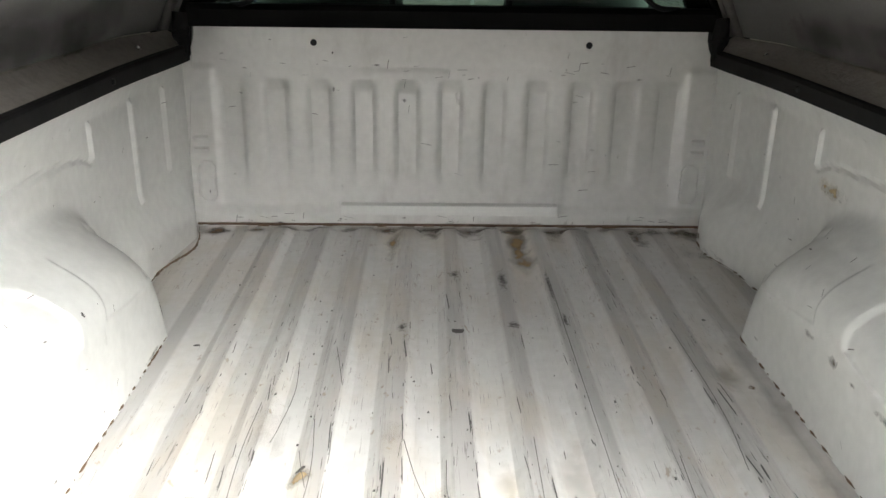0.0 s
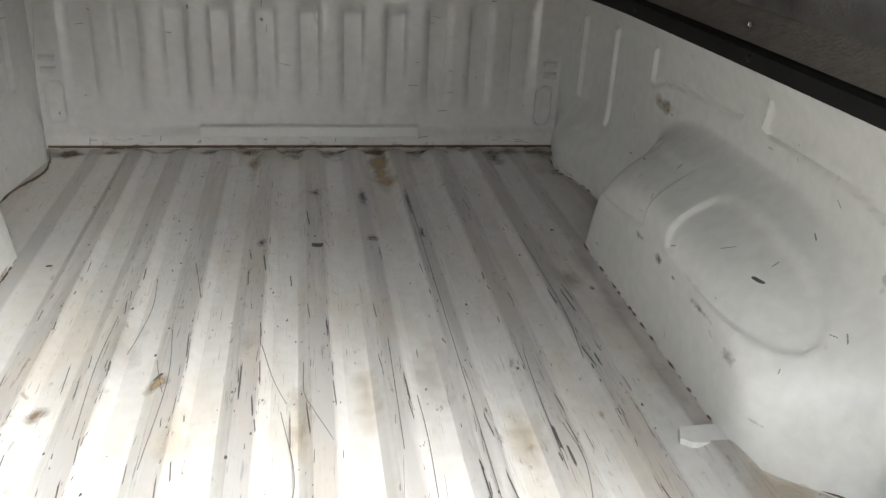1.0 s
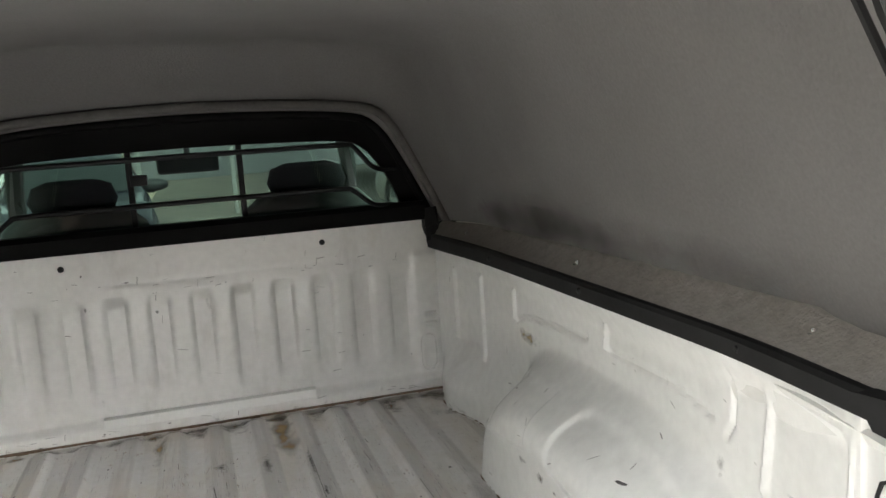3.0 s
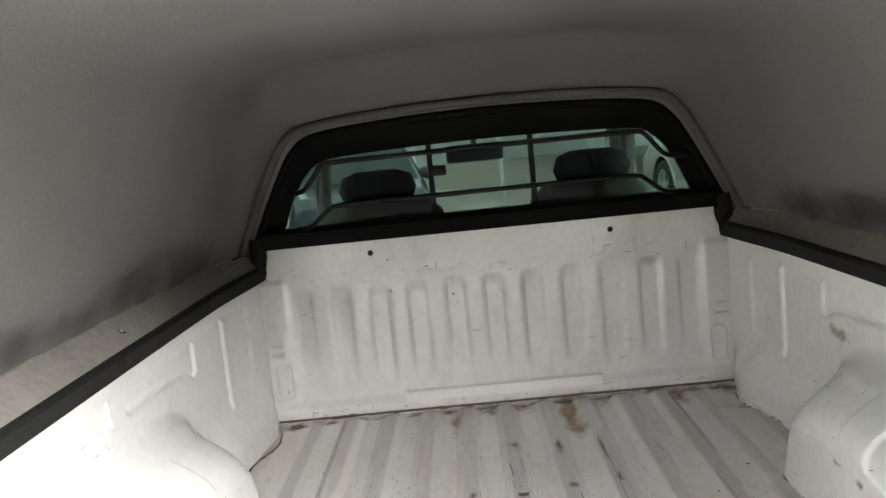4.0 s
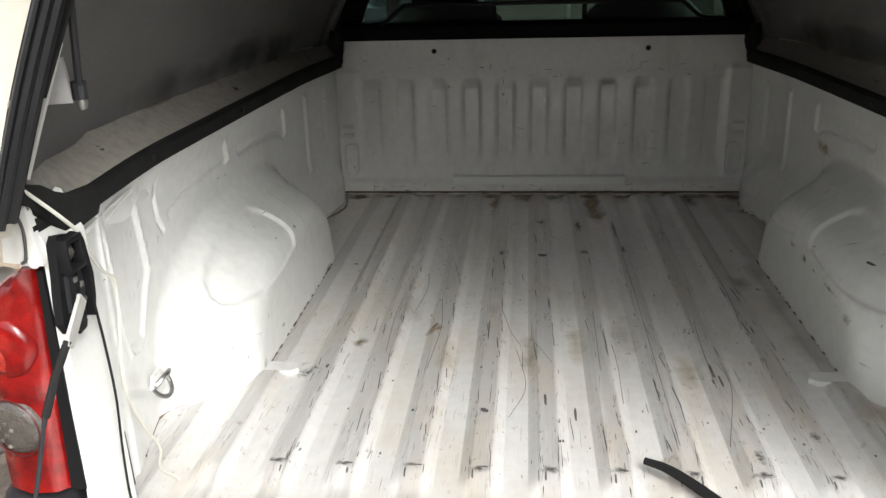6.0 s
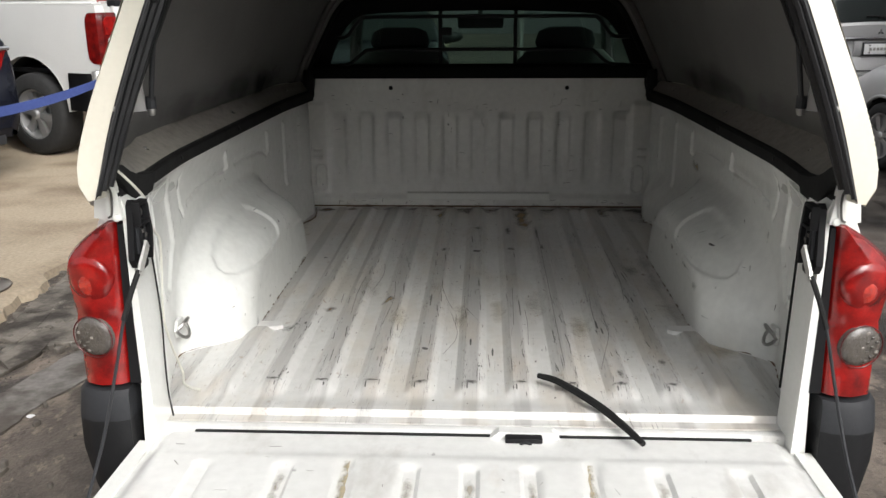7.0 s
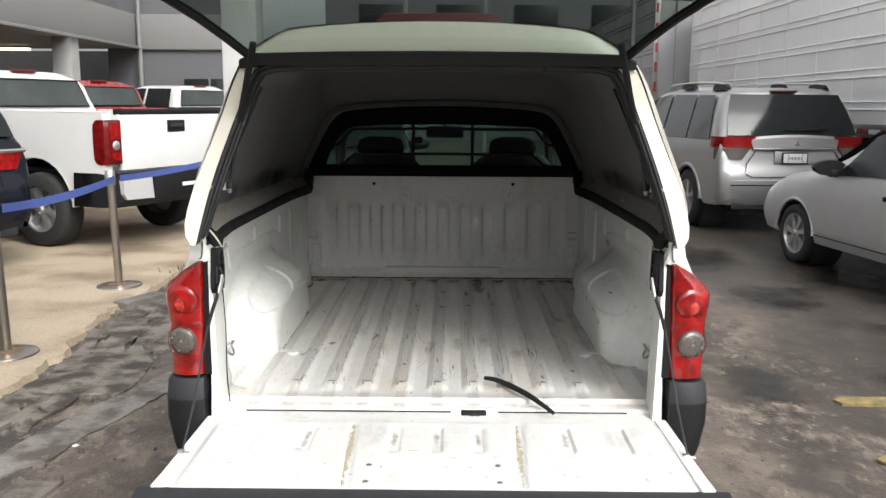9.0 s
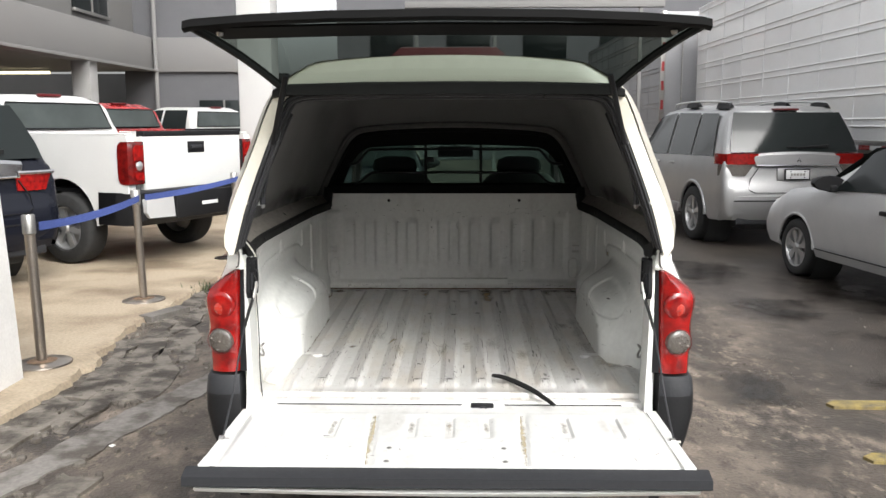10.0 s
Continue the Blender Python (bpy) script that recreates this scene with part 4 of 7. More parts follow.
for s in (-1, 1):
    lamp = subthing("tail_lamp", truck)
    rings = []
    for k in range(29):
        z = 0.765 + 0.33 * k / 28
        a, b = lamp_outline(s, z)
        w = (b - a)
        pinch = 0.004 * math.exp(-((z - 0.905) / 0.012) ** 2) + 0.003 * math.exp(-((z - 0.826) / 0.010) ** 2)
        rings.append([(a, 0.135, z), (a, 0.113, z), (a + 0.15 * w, 0.098 + pinch, z), (a + 0.5 * w, 0.092 + pinch, z), (a + 0.85 * w, 0.106 + pinch, z), (b, 0.145, z), (b - 0.01 * s, 0.24, z), (a, 0.20, z)])
    part("lens", loft(rings), REDL, lamp, "red lens", 0.9)
    for (cz, r, mt, nm) in ((0.985, 0.047, REDL, "brake_bulb_cover"), (0.866, 0.042, CLEARL, "reversing_lens")):
        cx = s * (0.722 if mt is REDL else 0.726)
        prof = [(0.0, -0.0085), (r * 0.55, -0.0075), (r * 0.88, -0.004), (r, 0.004), (r, 0.02)]
        c = part(nm, lathe(prof, "y", 28, Matrix.Translation((cx, 0.098, cz)) @ Matrix.Rotation(s * 0.22, 4, "Z")), mt, lamp, "", 0.9)
        if mt is CLEARL:
            part("lens_rim", tube([(cx + r * math.cos(a), 0.0945 + 0.22 * r * math.cos(a) * s, cz + r * math.sin(a)) for a in [k * math.tau / 28 for k in range(29)]], 0.0012, 6), REDDARK, c)
        if mt is REDL:
            part("reflector", lathe([(0, -0.0115), (r * 0.22, -0.0108), (r * 0.42, -0.0085), (r * 0.5, -0.004)], "y", 20, Matrix.Translation((cx - s * 0.004, 0.099, cz - 0.012))), REDCORE, c)
        if mt is CLEARL:
            for q in range(-3, 4):
                for h in range(-3, 4):
                    if math.hypot(q, h) < 3.4 and (q + h) % 2 == 0:
                        part("prism", box((cx + h * 0.0092 - 0.003, 0.0885 + 0.0004 * (q * q + h * h), cz + q * 0.0092 - 0.0025), (cx + h * 0.0092 + 0.003, 0.0925 + 0.0004 * (q * q + h * h), cz + q * 0.0092 + 0.0025), 0.0008, 1), PRISM if (q * 3 + h) % 5 == 0 else CLEARL, c)
    part("lamp_gasket", slab([(lamp_outline(s, 0.765)[0], 0.765), (lamp_outline(s, 0.765)[0] - s * 0.022, 0.765), (lamp_outline(s, 1.09)[0] - s * 0.008, 1.09), (lamp_outline(s, 1.09)[0], 1.09)], "y", 0.106, 0.15, 0.002), BLACKP, lamp)
    # outer flank of the bed, narrowing to the lamp and the canopy
    part("flank", loft([[(s * (lo - 0.03), y, 0.50), (s * lo, y, 0.52), (s * (lo + 0.012), y, 0.80), (s * (lo + 0.008), y, 1.0), (s * hi, y, 1.165), (s * (hi - 0.045), y, 1.10), (s * (lo - 0.04), y, 0.9)] for y, lo, hi in ((0.205, 0.760, 0.697), (0.30, 0.785, 0.715), (0.5, 0.80, 0.745), (0.9, 0.81, 0.772), (2.1, 0.81, 0.772))]), WHITE, truck, "white outer bed panel", 0.7)
    arc = [(s * 0.822, 1.03 - 0.37 * math.cos(a), 0.30 + 0.37 * math.sin(a)) for a in [math.pi * k / 16 for k in range(17)]]
    part("arch_lip", tube(arc, 0.018, 6), WHITE, truck, "", 1.0)
rings = []
for s, x in ((-1, -0.69), (-1, -0.60), (0, 0.0), (1, 0.60), (1, 0.69)):
    corner = 0.0
    top = 0.545
    back = 0.055 + 0.06 * sstep(0.70, 0.775, abs(x))
    rings.append([(x, back + 0.03, top), (x, back, top - 0.05), (x, back - 0.004, 0.53), (x * 0.985, back + 0.03, 0.42), (x * 0.96, back + 0.06, 0.36), (x * 0.98, 0.25, 0.40), (x, 0.30, top - 0.05), (x, 0.24, top + 0.004 * corner)])
bumper = part("rear_bumper", loft(rings), PLASTIC, truck, "dark grey plastic bumper with raised corners", 0.5)
for s in (-1, 1):
    rings = []
    for t in (0, 0.03, 0.15, 0.3, 0.5, 0.7, 0.85, 1.0):
        z, o, i = 0.757 - 0.40 * t, 0.782 + 0.010 * math.sin(math.pi * min(1, t * 1.6)) - 0.085 * t ** 2.2 - (0.006 if t == 0 else 0), 0.668 - 0.012 * t
        b = 0.078 - 0.016 * math.sin(math.pi * t) + (0.006 if t == 0 else 0)
        rings.append([(s * i, b + 0.012, z), (s * (i + 0.02), b + 0.002, z), (s * (o - 0.055), b, z), (s * (o - 0.022), b + 0.014, z), (s * (o - 0.005), b + 0.045, z), (s * o, b + 0.10, z), (s * o, 0.27, z), (s * i, 0.27, z)])
    cap = part("bumper_cap", loft(rings[:3]), PLASTIC, bumper, "dark grey rounded bumper corner", 0.7)
    part("lower_cap", loft(rings[2:]), BLACKPL, cap, "black lower bumper corner", 0.7)

# ---- tailgate, lying open ----
HINGE, TIP = 0.132, -0.375
gate = subthing("tailgate", truck)


def gate_z(x, y):
    z = 0.649 + 0.008 * (HINGE - y)
    z = z - 0.006 * (1 - sstep(0.0, 0.012, np.abs(np.abs(x) - 0.208 - 0.06 * np.clip(y + 0.375, 0, 1)) - 0.008)) * (1 - sstep(0.02, 0.06, y))
    z = z - 0.004 * sstep(0.035, 0.06, y)
    for cx in (-0.50, -0.345, -0.108, 0.004, 0.116, 0.350, 0.50):
        hw = 0.012
        inn = (1 - sstep(hw, hw + 0.010, np.abs(x - cx))) * (1 - sstep(0.000, 0.020, y)) * sstep(-0.180, -0.150, y)
        z = z - 0.007 * inn
    z = z - 0.012 * sstep(0.598, 0.628, np.abs(x))
    return z


us = np.unique(np.concatenate([np.arange(-0.632, 0.633, 0.0079), np.array([0.632])]))
vs = np.concatenate([np.arange(TIP, -0.01, 0.0125), np.arange(-0.01, HINGE, 0.009), [HINGE]])
U, V = np.meshgrid(us, vs)
U = U * (1 + 0.0 * V)
panel = part("inner_panel", sheet(U, V, gate_z(U, V), (0, 0, -0.03)), GATEP, gate, "scraped white inner panel", 0.4)
part("outer_skin", loft([[(x, HINGE - 0.01, 0.598), (x, -0.2, 0.595), (x, TIP - 0.040, 0.600 - 0.010 * (1 - (x / 0.665) ** 2)), (x, TIP - 0.03, 0.588 - 0.010 * (1 - (x / 0.665) ** 2)), (x, -0.2, 0.588), (x, HINGE - 0.01, 0.585)] for x in (-0.665, -0.3, 0, 0.3, 0.665)]), WHITE, gate, "", 0.5)
for s in (-1, 1):
    part("gate_flange", slab([(HINGE - 0.015, 0.60), (HINGE - 0.03, 0.640), (-0.30, 0.646), (TIP, 0.650), (TIP, 0.60), (HINGE - 0.02, 0.590)], "x", s * 0.631, s * 0.662, 0.004), WHITE, gate)
part("top_cap", slab([(TIP - 0.044, 0.633), (TIP - 0.004, 0.645), (TIP + 0.004, 0.644), (TIP + 0.006, 0.612), (TIP - 0.040, 0.604), (TIP - 0.046, 0.608)], "x", -0.694, 0.694, 0.005), PLASTIC, gate, "dark grey plastic capping strip")
for s in (-1, 1):
    for yy in (-0.255, -0.352):
        part("rivet", lathe([(0, 0.0035), (0.004, 0.003), (0.008, 0)], "z", 12, Matrix.Translation((s * 0.160, yy, 0.6495 + 0.008 * (HINGE - yy)))), STEEL, panel)
r2 = random.Random(9)
for cx in (-0.345, -0.108, 0.004, 0.116, 0.350):
    bm = bmesh.new()
    pts = [(cx - 0.010, -0.01), (cx + 0.010, -0.008), (cx + 0.011, -0.08), (cx + 0.008, -0.135), (cx - 0.009, -0.13), (cx - 0.007, -0.07)]
    bm.faces.new([bm.verts.new((px + r2.uniform(-0.003, 0.003), py, float(gate_z(np.array(px), np.array(py))) + 0.0015)) for px, py in pts])
    part("worn_strip", bm, WORN, panel, "", 0)
bm = bmesh.new()
for k in range(44):
    cx, cy = r2.uniform(-0.58, 0.58), r2.uniform(TIP + 0.03, 0.10)
    ln, wd, an = r2.uniform(0.003, 0.014), r2.uniform(0.0006, 0.002), r2.uniform(0, 3.1)
    ca, sa = math.cos(an), math.sin(an)
    bm.faces.new([bm.verts.new((cx + ca * a - sa * b, cy + sa * a + ca * b, float(gate_z(np.array(cx + ca * a - sa * b), np.array(cy + sa * a + ca * b))) + 0.0015)) for a, b in ((-ln, -wd), (ln, -wd * 0.4), (ln * 0.8, wd), (-ln * 0.7, wd * 0.6))])
tagged(part("chip_wear", bm, SCUFF, panel, "small dark scrapes on the panel", 0), kind="stuff")
for s in (-1, 1):
    bm = bmesh.new()
    row = []
    for k in range(25):
        yy = 0.03 - k * 0.0165
        xx = s * (0.208 + 0.06 * (yy + 0.375) + 0.0006 * math.sin(k * 1.7))
        zz = float(gate_z(np.array(xx), np.array(yy))) + 0.0012
        ww = 0.008 + 0.001 * math.sin(k * 2.3)
        row.append((bm.verts.new((xx - ww, yy, zz)), bm.verts.new((xx + ww, yy, zz))))
    for a, b in zip(row, row[1:]):
        bm.faces.new((a[0], a[1], b[1], b[0]))
    part("dirty_groove", bm, OCHRE, panel, "", 0)

# striker housing on the sill
bump = part("striker_mount", slab([(-0.04, 0.600), (0.27, 0.600), (0.20, 0.628), (0.165, 0.660), (0.06, 0.660), (0.02, 0.628)], "y", 0.126, 0.15, 0.004), GATEP, sill)
lock = part("spare_lock", box((0.072, 0.108, 0.606), (0.146, 0.146, 0.656), 0.004), BLACKP, truck, "black plastic lock block on the sill")
part("lock_ring", lathe([(0.012, 0.0), (0.012, -0.006), (0.016, -0.006), (0.016, 0.0)], "y", 18, Matrix.Translation((0.112, 0.108, 0.635))), PLASTIC, lock)
part("lock_slot", box((0.109, 0.102, 0.626), (0.115, 0.109, 0.644), 0.001), STEEL, lock)

# black hose lying across the sill
hose = tagged(part("rubber_strip", tube(curve([(0.150, 0.345, 0.682), (0.185, 0.318, 0.684), (0.23, 0.262, 0.682), (0.275, 0.195, 0.678), (0.308, 0.135, 0.672), (0.335, 0.075, 0.668)], 6), 0.008, 8, radii=[0.0055 + 0.0035 * math.sin(math.pi * min(1, (k + 2) / 34)) for k in range(31)]), RUBBER), "loose black rubber strip lying across the sill", "rubber strip")
wire = tagged(part("loose_wire", tube(curve([(-0.645, 0.085, 1.205), (-0.622, 0.118, 1.160), (-0.616, 0.150, 1.125), (-0.634, 0.190, 1.090), (-0.640, 0.235, 1.040), (-0.647, 0.275, 1.010), (-0.648, 0.272, 0.95), (-0.646, 0.252, 0.88), (-0.648, 0.258, 0.83), (-0.652, 0.30, 0.75), (-0.656, 0.35, 0.676), (-0.637, 0.305, 0.668), (-0.593, 0.276, 0.668)], 8), 0.0026, 6), WIRE), "thin loose white wire hanging down the bed side", "wire")
tagged(part("thin_cable", tube(curve([(-0.614, 0.140, 1.11), (-0.624, 0.163, 1.09), (-0.626, 0.172, 1.03), (-0.624, 0.178, 0.955), (-0.622, 0.180, 0.87), (-0.620, 0.170, 0.79), (-0.618, 0.165, 0.72), (-0.614, 0.168, 0.662)], 8), 0.0019, 6), RUBBER), "thin dark cable running down behind the latch", "cable")


# ---- canopy over the bed ----
canopy = thing("canopy", "cream-white fibreglass bed canopy with grey lining and raised glass hatch", "canopy", pose(0, 0, 0))


def resample(pts, n):
    p = np.array(pts, float)
    d = np.concatenate([[0], np.cumsum(np.hypot(*np.diff(p, axis=0).T))])
    t = np.linspace(0, d[-1], n)
    return np.stack([np.interp(t, d, p[:, 0]), np.interp(t, d, p[:, 1])], -1)


def rounded(pts, n, times=3):
    """A broken line with its corners cut round, in n points."""
    p = [np.array(q, float) for q in pts]
    for _ in range(times):
        q = [p[0]]
        for a, b in zip(p, p[1:]):
            q += [0.75 * a + 0.25 * b, 0.25 * a + 0.75 * b]
        p = q + [p[-1]]
    return resample(p, n)


def mirrored(half):
    return list(half) + [(-x, z) for x, z in reversed(half) if abs(x) > 1e-6]


N = 73
inner_half = [(-0.752, 1.182), (-0.71, 1.30), (-0.655, 1.44), (-0.598, 1.58), (-0.565, 1.645), (-0.48, 1.678), (-0.25, 1.692), (0, 1.696)]
outer_half = [(-0.752, 1.150), (-0.780, 1.185), (-0.754, 1.30), (-0.690, 1.45), (-0.632, 1.60), (-0.585, 1.675), (-0.49, 1.722), (-0.46, 1.738), (-0.25, 1.752), (0, 1.756)]
INNER, OUTER = rounded(mirrored(inner_half), N), rounded(mirrored(outer_half), N)
OPENING = rounded(mirrored([(-0.728, 1.170), (-0.640, 1.36), (-0.556, 1.514), (-0.445, 1.536), (-0.2, 1.551), (0, 1.555)]), N, 2)


def taper(y):
    return 1 - 0.118 * (1 - float(sstep(0.06, 0.42, np.array(y)))) - 0.02 * float(sstep(1.5, 2.05, np.array(y)))


def lean(z):
    """The canopy's rear edge slopes forward towards its top."""
    return 0.2 * (min(z, 1.52) - 1.36)


rings = [[(x * taper(0.08), 0.080 + lean(z), z) for x, z in INNER]] + [[(x * taper(y), y, z) for x, z in INNER] for y in (0.16, 0.25, 0.45, 0.7, 1.0, 1.3, 1.55, 1.70)]
for t, y in ((0.02, 1.745), (0.09, 1.785), (0.22, 1.822), (0.42, 1.868), (0.66, 1.925), (0.86, 1.975), (1.0, 2.003)):
    rings.append([((1 - t) * a[0] * taper(y) + t * b[0], y, (1 - t) * a[1] + t * b[1]) for a, b in zip(INNER, OPENING)])
liner = part("lining", loft(rings, closed=False, caps=False), LINER, canopy, "matt grey fibreglass inside", 1.2)
rings = [[(x * taper(y), y + 0.012 * math.cos(x * 3) + lean(z) * (y < 0.1), z - d) for x, z in OUTER] for y, d in ((0.070, 0.0), (0.13, 0), (0.18, 0), (0.23, 0), (0.28, 0), (0.33, 0), (0.38, 0), (0.43, 0), (0.6, 0), (1.0, 0), (1.5, 0), (1.95, 0), (2.04, 0.02))]
shell = part("shell", loft(rings, closed=False, caps=False), CANOPYW, canopy, "cream-white outer shell", 1.0)
# rear end of the shell: sloping fascia over the hatch and the side edges
rim_in = rounded(mirrored([(-0.736, 1.156), (-0.70, 1.30), (-0.642, 1.45), (-0.578, 1.60), (-0.548, 1.640), (-0.45, 1.655), (0, 1.657)]), N)
part("rear_edge", loft([[(x * taper(0.07), 0.082 + lean(z), z) for x, z in OUTER], [(x * taper(0.06), 0.060 + lean(z), 0.35 * z + 0.65 * w) for (x, z), (u, w) in zip(OUTER, rim_in)], [(x * taper(0.06), 0.060 + lean(z), z) for x, z in rim_in], [(x * taper(0.06), 0.10 + lean(z), z - 0.004) for x, z in rim_in]], closed=False, caps=False), CANOPYW, canopy, "", 0.9)
# black gasket round the hatch opening
gask = rounded(mirrored([(-0.712, 1.178), (-0.671, 1.30), (-0.613, 1.45), (-0.551, 1.595), (-0.526, 1.622), (-0.43, 1.628), (0, 1.630)]), N)
gasket = part("hatch_gasket", loft([[(x * taper(0.07), y + lean(z), z) for x, z in o] for o, y in ((rim_in, 0.072), (rim_in, 0.056), (0.5 * rim_in + 0.5 * gask, 0.050), (gask, 0.056), (gask * np.array([0.998, 0.998]), 0.082))], closed=False, caps=False), RUBBER, canopy, "", 0.8)
for f, y, r in ((0.42, 0.050, 0.0045), (0.80, 0.053, 0.0060), (1.02, 0.066, 0.0075)):
    part("gasket_bead", tube([(x * taper(0.07), y + lean(z), z) for x, z in (1 - f) * rim_in + f * gask], r, 6, None), BEADBLACK, gasket, "", 1.0)
for s in (-1, 1):
    for z in (1.22, 1.31, 1.40, 1.49):
        q = min(rim_in, key=lambda v: abs(v[1] - z) + (v[0] * s < 0))
        part("gasket_screw", lathe([(0, -0.004), (0.004, -0.003), (0.0055, 0)], "y", 10, Matrix.Translation((q[0] * taper(0.07) * 0.985, 0.0535 + lean(z), z))), STEEL, gasket)
for s in (-1, 1):
    # flange along the bed rail and the black seal below it
    rows = []
    for y in np.concatenate([[0.10, 0.14], np.arange(0.18, 1.985, 0.03), [1.99]]):
        w = 0.752 * taper(y) - 0.036 * float(sstep(1.74, 1.99, np.array(y)))
        sx = 0.684 - 0.030 * (1 - float(sstep(0.12, 0.6, np.array(y)))) - 0.020 * float(sstep(1.5, 2.0, np.array(y)))
        up = 0.028 * (1 - (y / 2) ** 1.6)
        rows.append((y, w, sx, up))
    fr_ = random.Random(5 + s)
    rings = []
    for y, w, sx, up in rows:
        g, u = w - sx, fr_.uniform(-0.002, 0.002)
        cut = [(w + 0.006, 1.172 + 1.3 * up), (w - 0.004, 1.166 + 1.3 * up + u), (w - 0.010, 1.160 + 1.3 * up + u), (w - 0.012 - 0.08 * g, 1.155 + 1.25 * up + u), (w - 0.012 - 0.22 * g, 1.150 + 1.1 * up - u), (w - 0.012 - 0.42 * g, 1.146 + 0.9 * up), (sx + 0.24 * g, 1.142 + 0.75 * up), (sx + 0.004, 1.138 + 0.6 * up)]
        rings.append([(s * x, y, z) for x, z in cut])
    part("flange", loft(rings, closed=False, caps=False), FLANGE, canopy, "dusty rough flange", 1.3)
    # ragged darker patches along the foot of the lining
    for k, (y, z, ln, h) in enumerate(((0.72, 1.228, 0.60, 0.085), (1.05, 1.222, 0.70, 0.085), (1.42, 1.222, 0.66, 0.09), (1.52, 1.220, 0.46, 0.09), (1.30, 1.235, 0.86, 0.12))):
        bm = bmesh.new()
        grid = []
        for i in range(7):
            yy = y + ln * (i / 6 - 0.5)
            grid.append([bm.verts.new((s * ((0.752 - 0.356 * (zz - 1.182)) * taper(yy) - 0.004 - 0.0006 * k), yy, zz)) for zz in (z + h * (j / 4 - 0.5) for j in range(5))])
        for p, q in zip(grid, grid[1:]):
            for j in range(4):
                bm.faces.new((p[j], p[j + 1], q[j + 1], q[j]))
        part("lining_patch", bm, LINERDARK, liner, "", 1.3)
    seal = part("rail_seal", loft([[(s * (sx + 0.010), y, 1.140 + 0.6 * up), (s * (sx - 0.003), y, 1.138 + 0.6 * up), (s * (sx - 0.008), y, 1.132 + 0.6 * up), (s * (sx - 0.008), y, 1.098 + up), (s * (sx + 0.012), y, 1.096 + up), (s * (sx + 0.012), y, 1.12 + up)] for y, w, sx, up in rows]), RUBBER, canopy, "black rubber seal strip", 0.5)
    for y in (0.24, 0.52, 1.0, 1.5):
        part("seal_screw", lathe([(0, -0.005), (0.004, -0.005), (0.007, 0)], "x", 10, Matrix.Translation((s * (0.676 - 0.022 * (y < 0.4)), y, 1.118 + 0.8 * 0.028 * (1 - (y / 2) ** 1.6))) @ Matrix.Diagonal((s, 1, 1, 1))), BLACKP, seal)
    part("corner_seal", slab([(0.070, 1.190), (0.105, 1.174), (0.135, 1.142), (0.165, 1.122), (0.20, 1.118), (0.25, 1.122), (0.275, 1.156), (0.225, 1.160), (0.185, 1.168), (0.15, 1.182), (0.122, 1.198), (0.085, 1.208), (0.070, 1.200)], "x", s * 0.640, s * 0.676, 0.006), RUBBER, canopy)
    for y in (0.43, 1.10, 1.78):
        part("flange_bolt", lathe([(0, 0.008), (0.0045, 0.008), (0.005, 0.003), (0.009, 0.002), (0.010, 0)], "z", 12, Matrix.Translation((s * (0.722 * taper(y)), y, 1.147 + 0.95 * 0.028 * (1 - (y / 2) ** 1.6)))), CHROME, canopy)
    # front corner: black seal rising to the window
    part("front_seal", tube(curve([(s * 0.668, 1.965, 1.115), (s * 0.672, 1.985, 1.16), (s * 0.668, 1.992, 1.215)], 4), 0.022, 8), RUBBER, canopy)
part("lining_screw", lathe([(0, -0.004), (0.005, -0.003), (0.007, 0)], "y", 10, Matrix.Translation((0.02, 1.93, 1.62))), BLACKP, canopy)
part("roof_brake_lamp", loft([[(x, 0.215, 1.748), (x, 0.195, 1.752 - 0.01 * (abs(x) > 0.15)), (x, 0.200, 1.785 - 0.02 * (abs(x) > 0.15)), (x, 0.26, 1.792 - 0.02 * (abs(x) > 0.15)), (x, 0.34, 1.752)] for x in (-0.175, -0.15, 0, 0.15, 0.175)]), REDDARK, canopy, "dark red roof brake lamp", 0.5)
# rubber tube round the window opening and the black panel inside it
op = [(x, z) for x, z in OPENING]
part("window_gasket", tube([(x * 0.995, 1.992, z - 0.008) for x, z in op], 0.013, 8), BEAD, canopy, "dusty rubber bead round the cab window", 1.0)
part("opening_lip", loft([[(x * f, y, 1.16 + (z - 1.16) * g) for x, z in op] for f, g, y in ((1.0, 1.0, 2.004), (0.985, 0.975, 1.998), (0.955, 0.925, 2.0), (0.945, 0.91, 2.009))], closed=False, caps=False), LINER, canopy, "grey fibreglass lip inside the bead", 1.0)
part("gasket_lip", tube([(x * 0.943, 2.002, 1.16 + (z - 1.16) * 0.905) for x, z in op], 0.012, 8), BLACKM, canopy, "", 1.0)

# ---- raised glass hatch ----
hatch = subthing("rear_hatch", canopy)
R0, R1 = (0.100, 1.657), (-0.318, 1.800)


def hatch_p(x, t, up=0.0):
    """A point on the hatch: t from its hinge (0) to its free edge (1)."""
    y, z = R0[0] + t * (R1[0] - R0[0]), R0[1] + t * (R1[1] - R0[1])
    bow = 0.012 * math.sin(math.pi * t)
    return (x, y + up * 0.34, z + bow + up * 0.94)


def hatch_w(t):
    return 0.505 + 0.155 * t


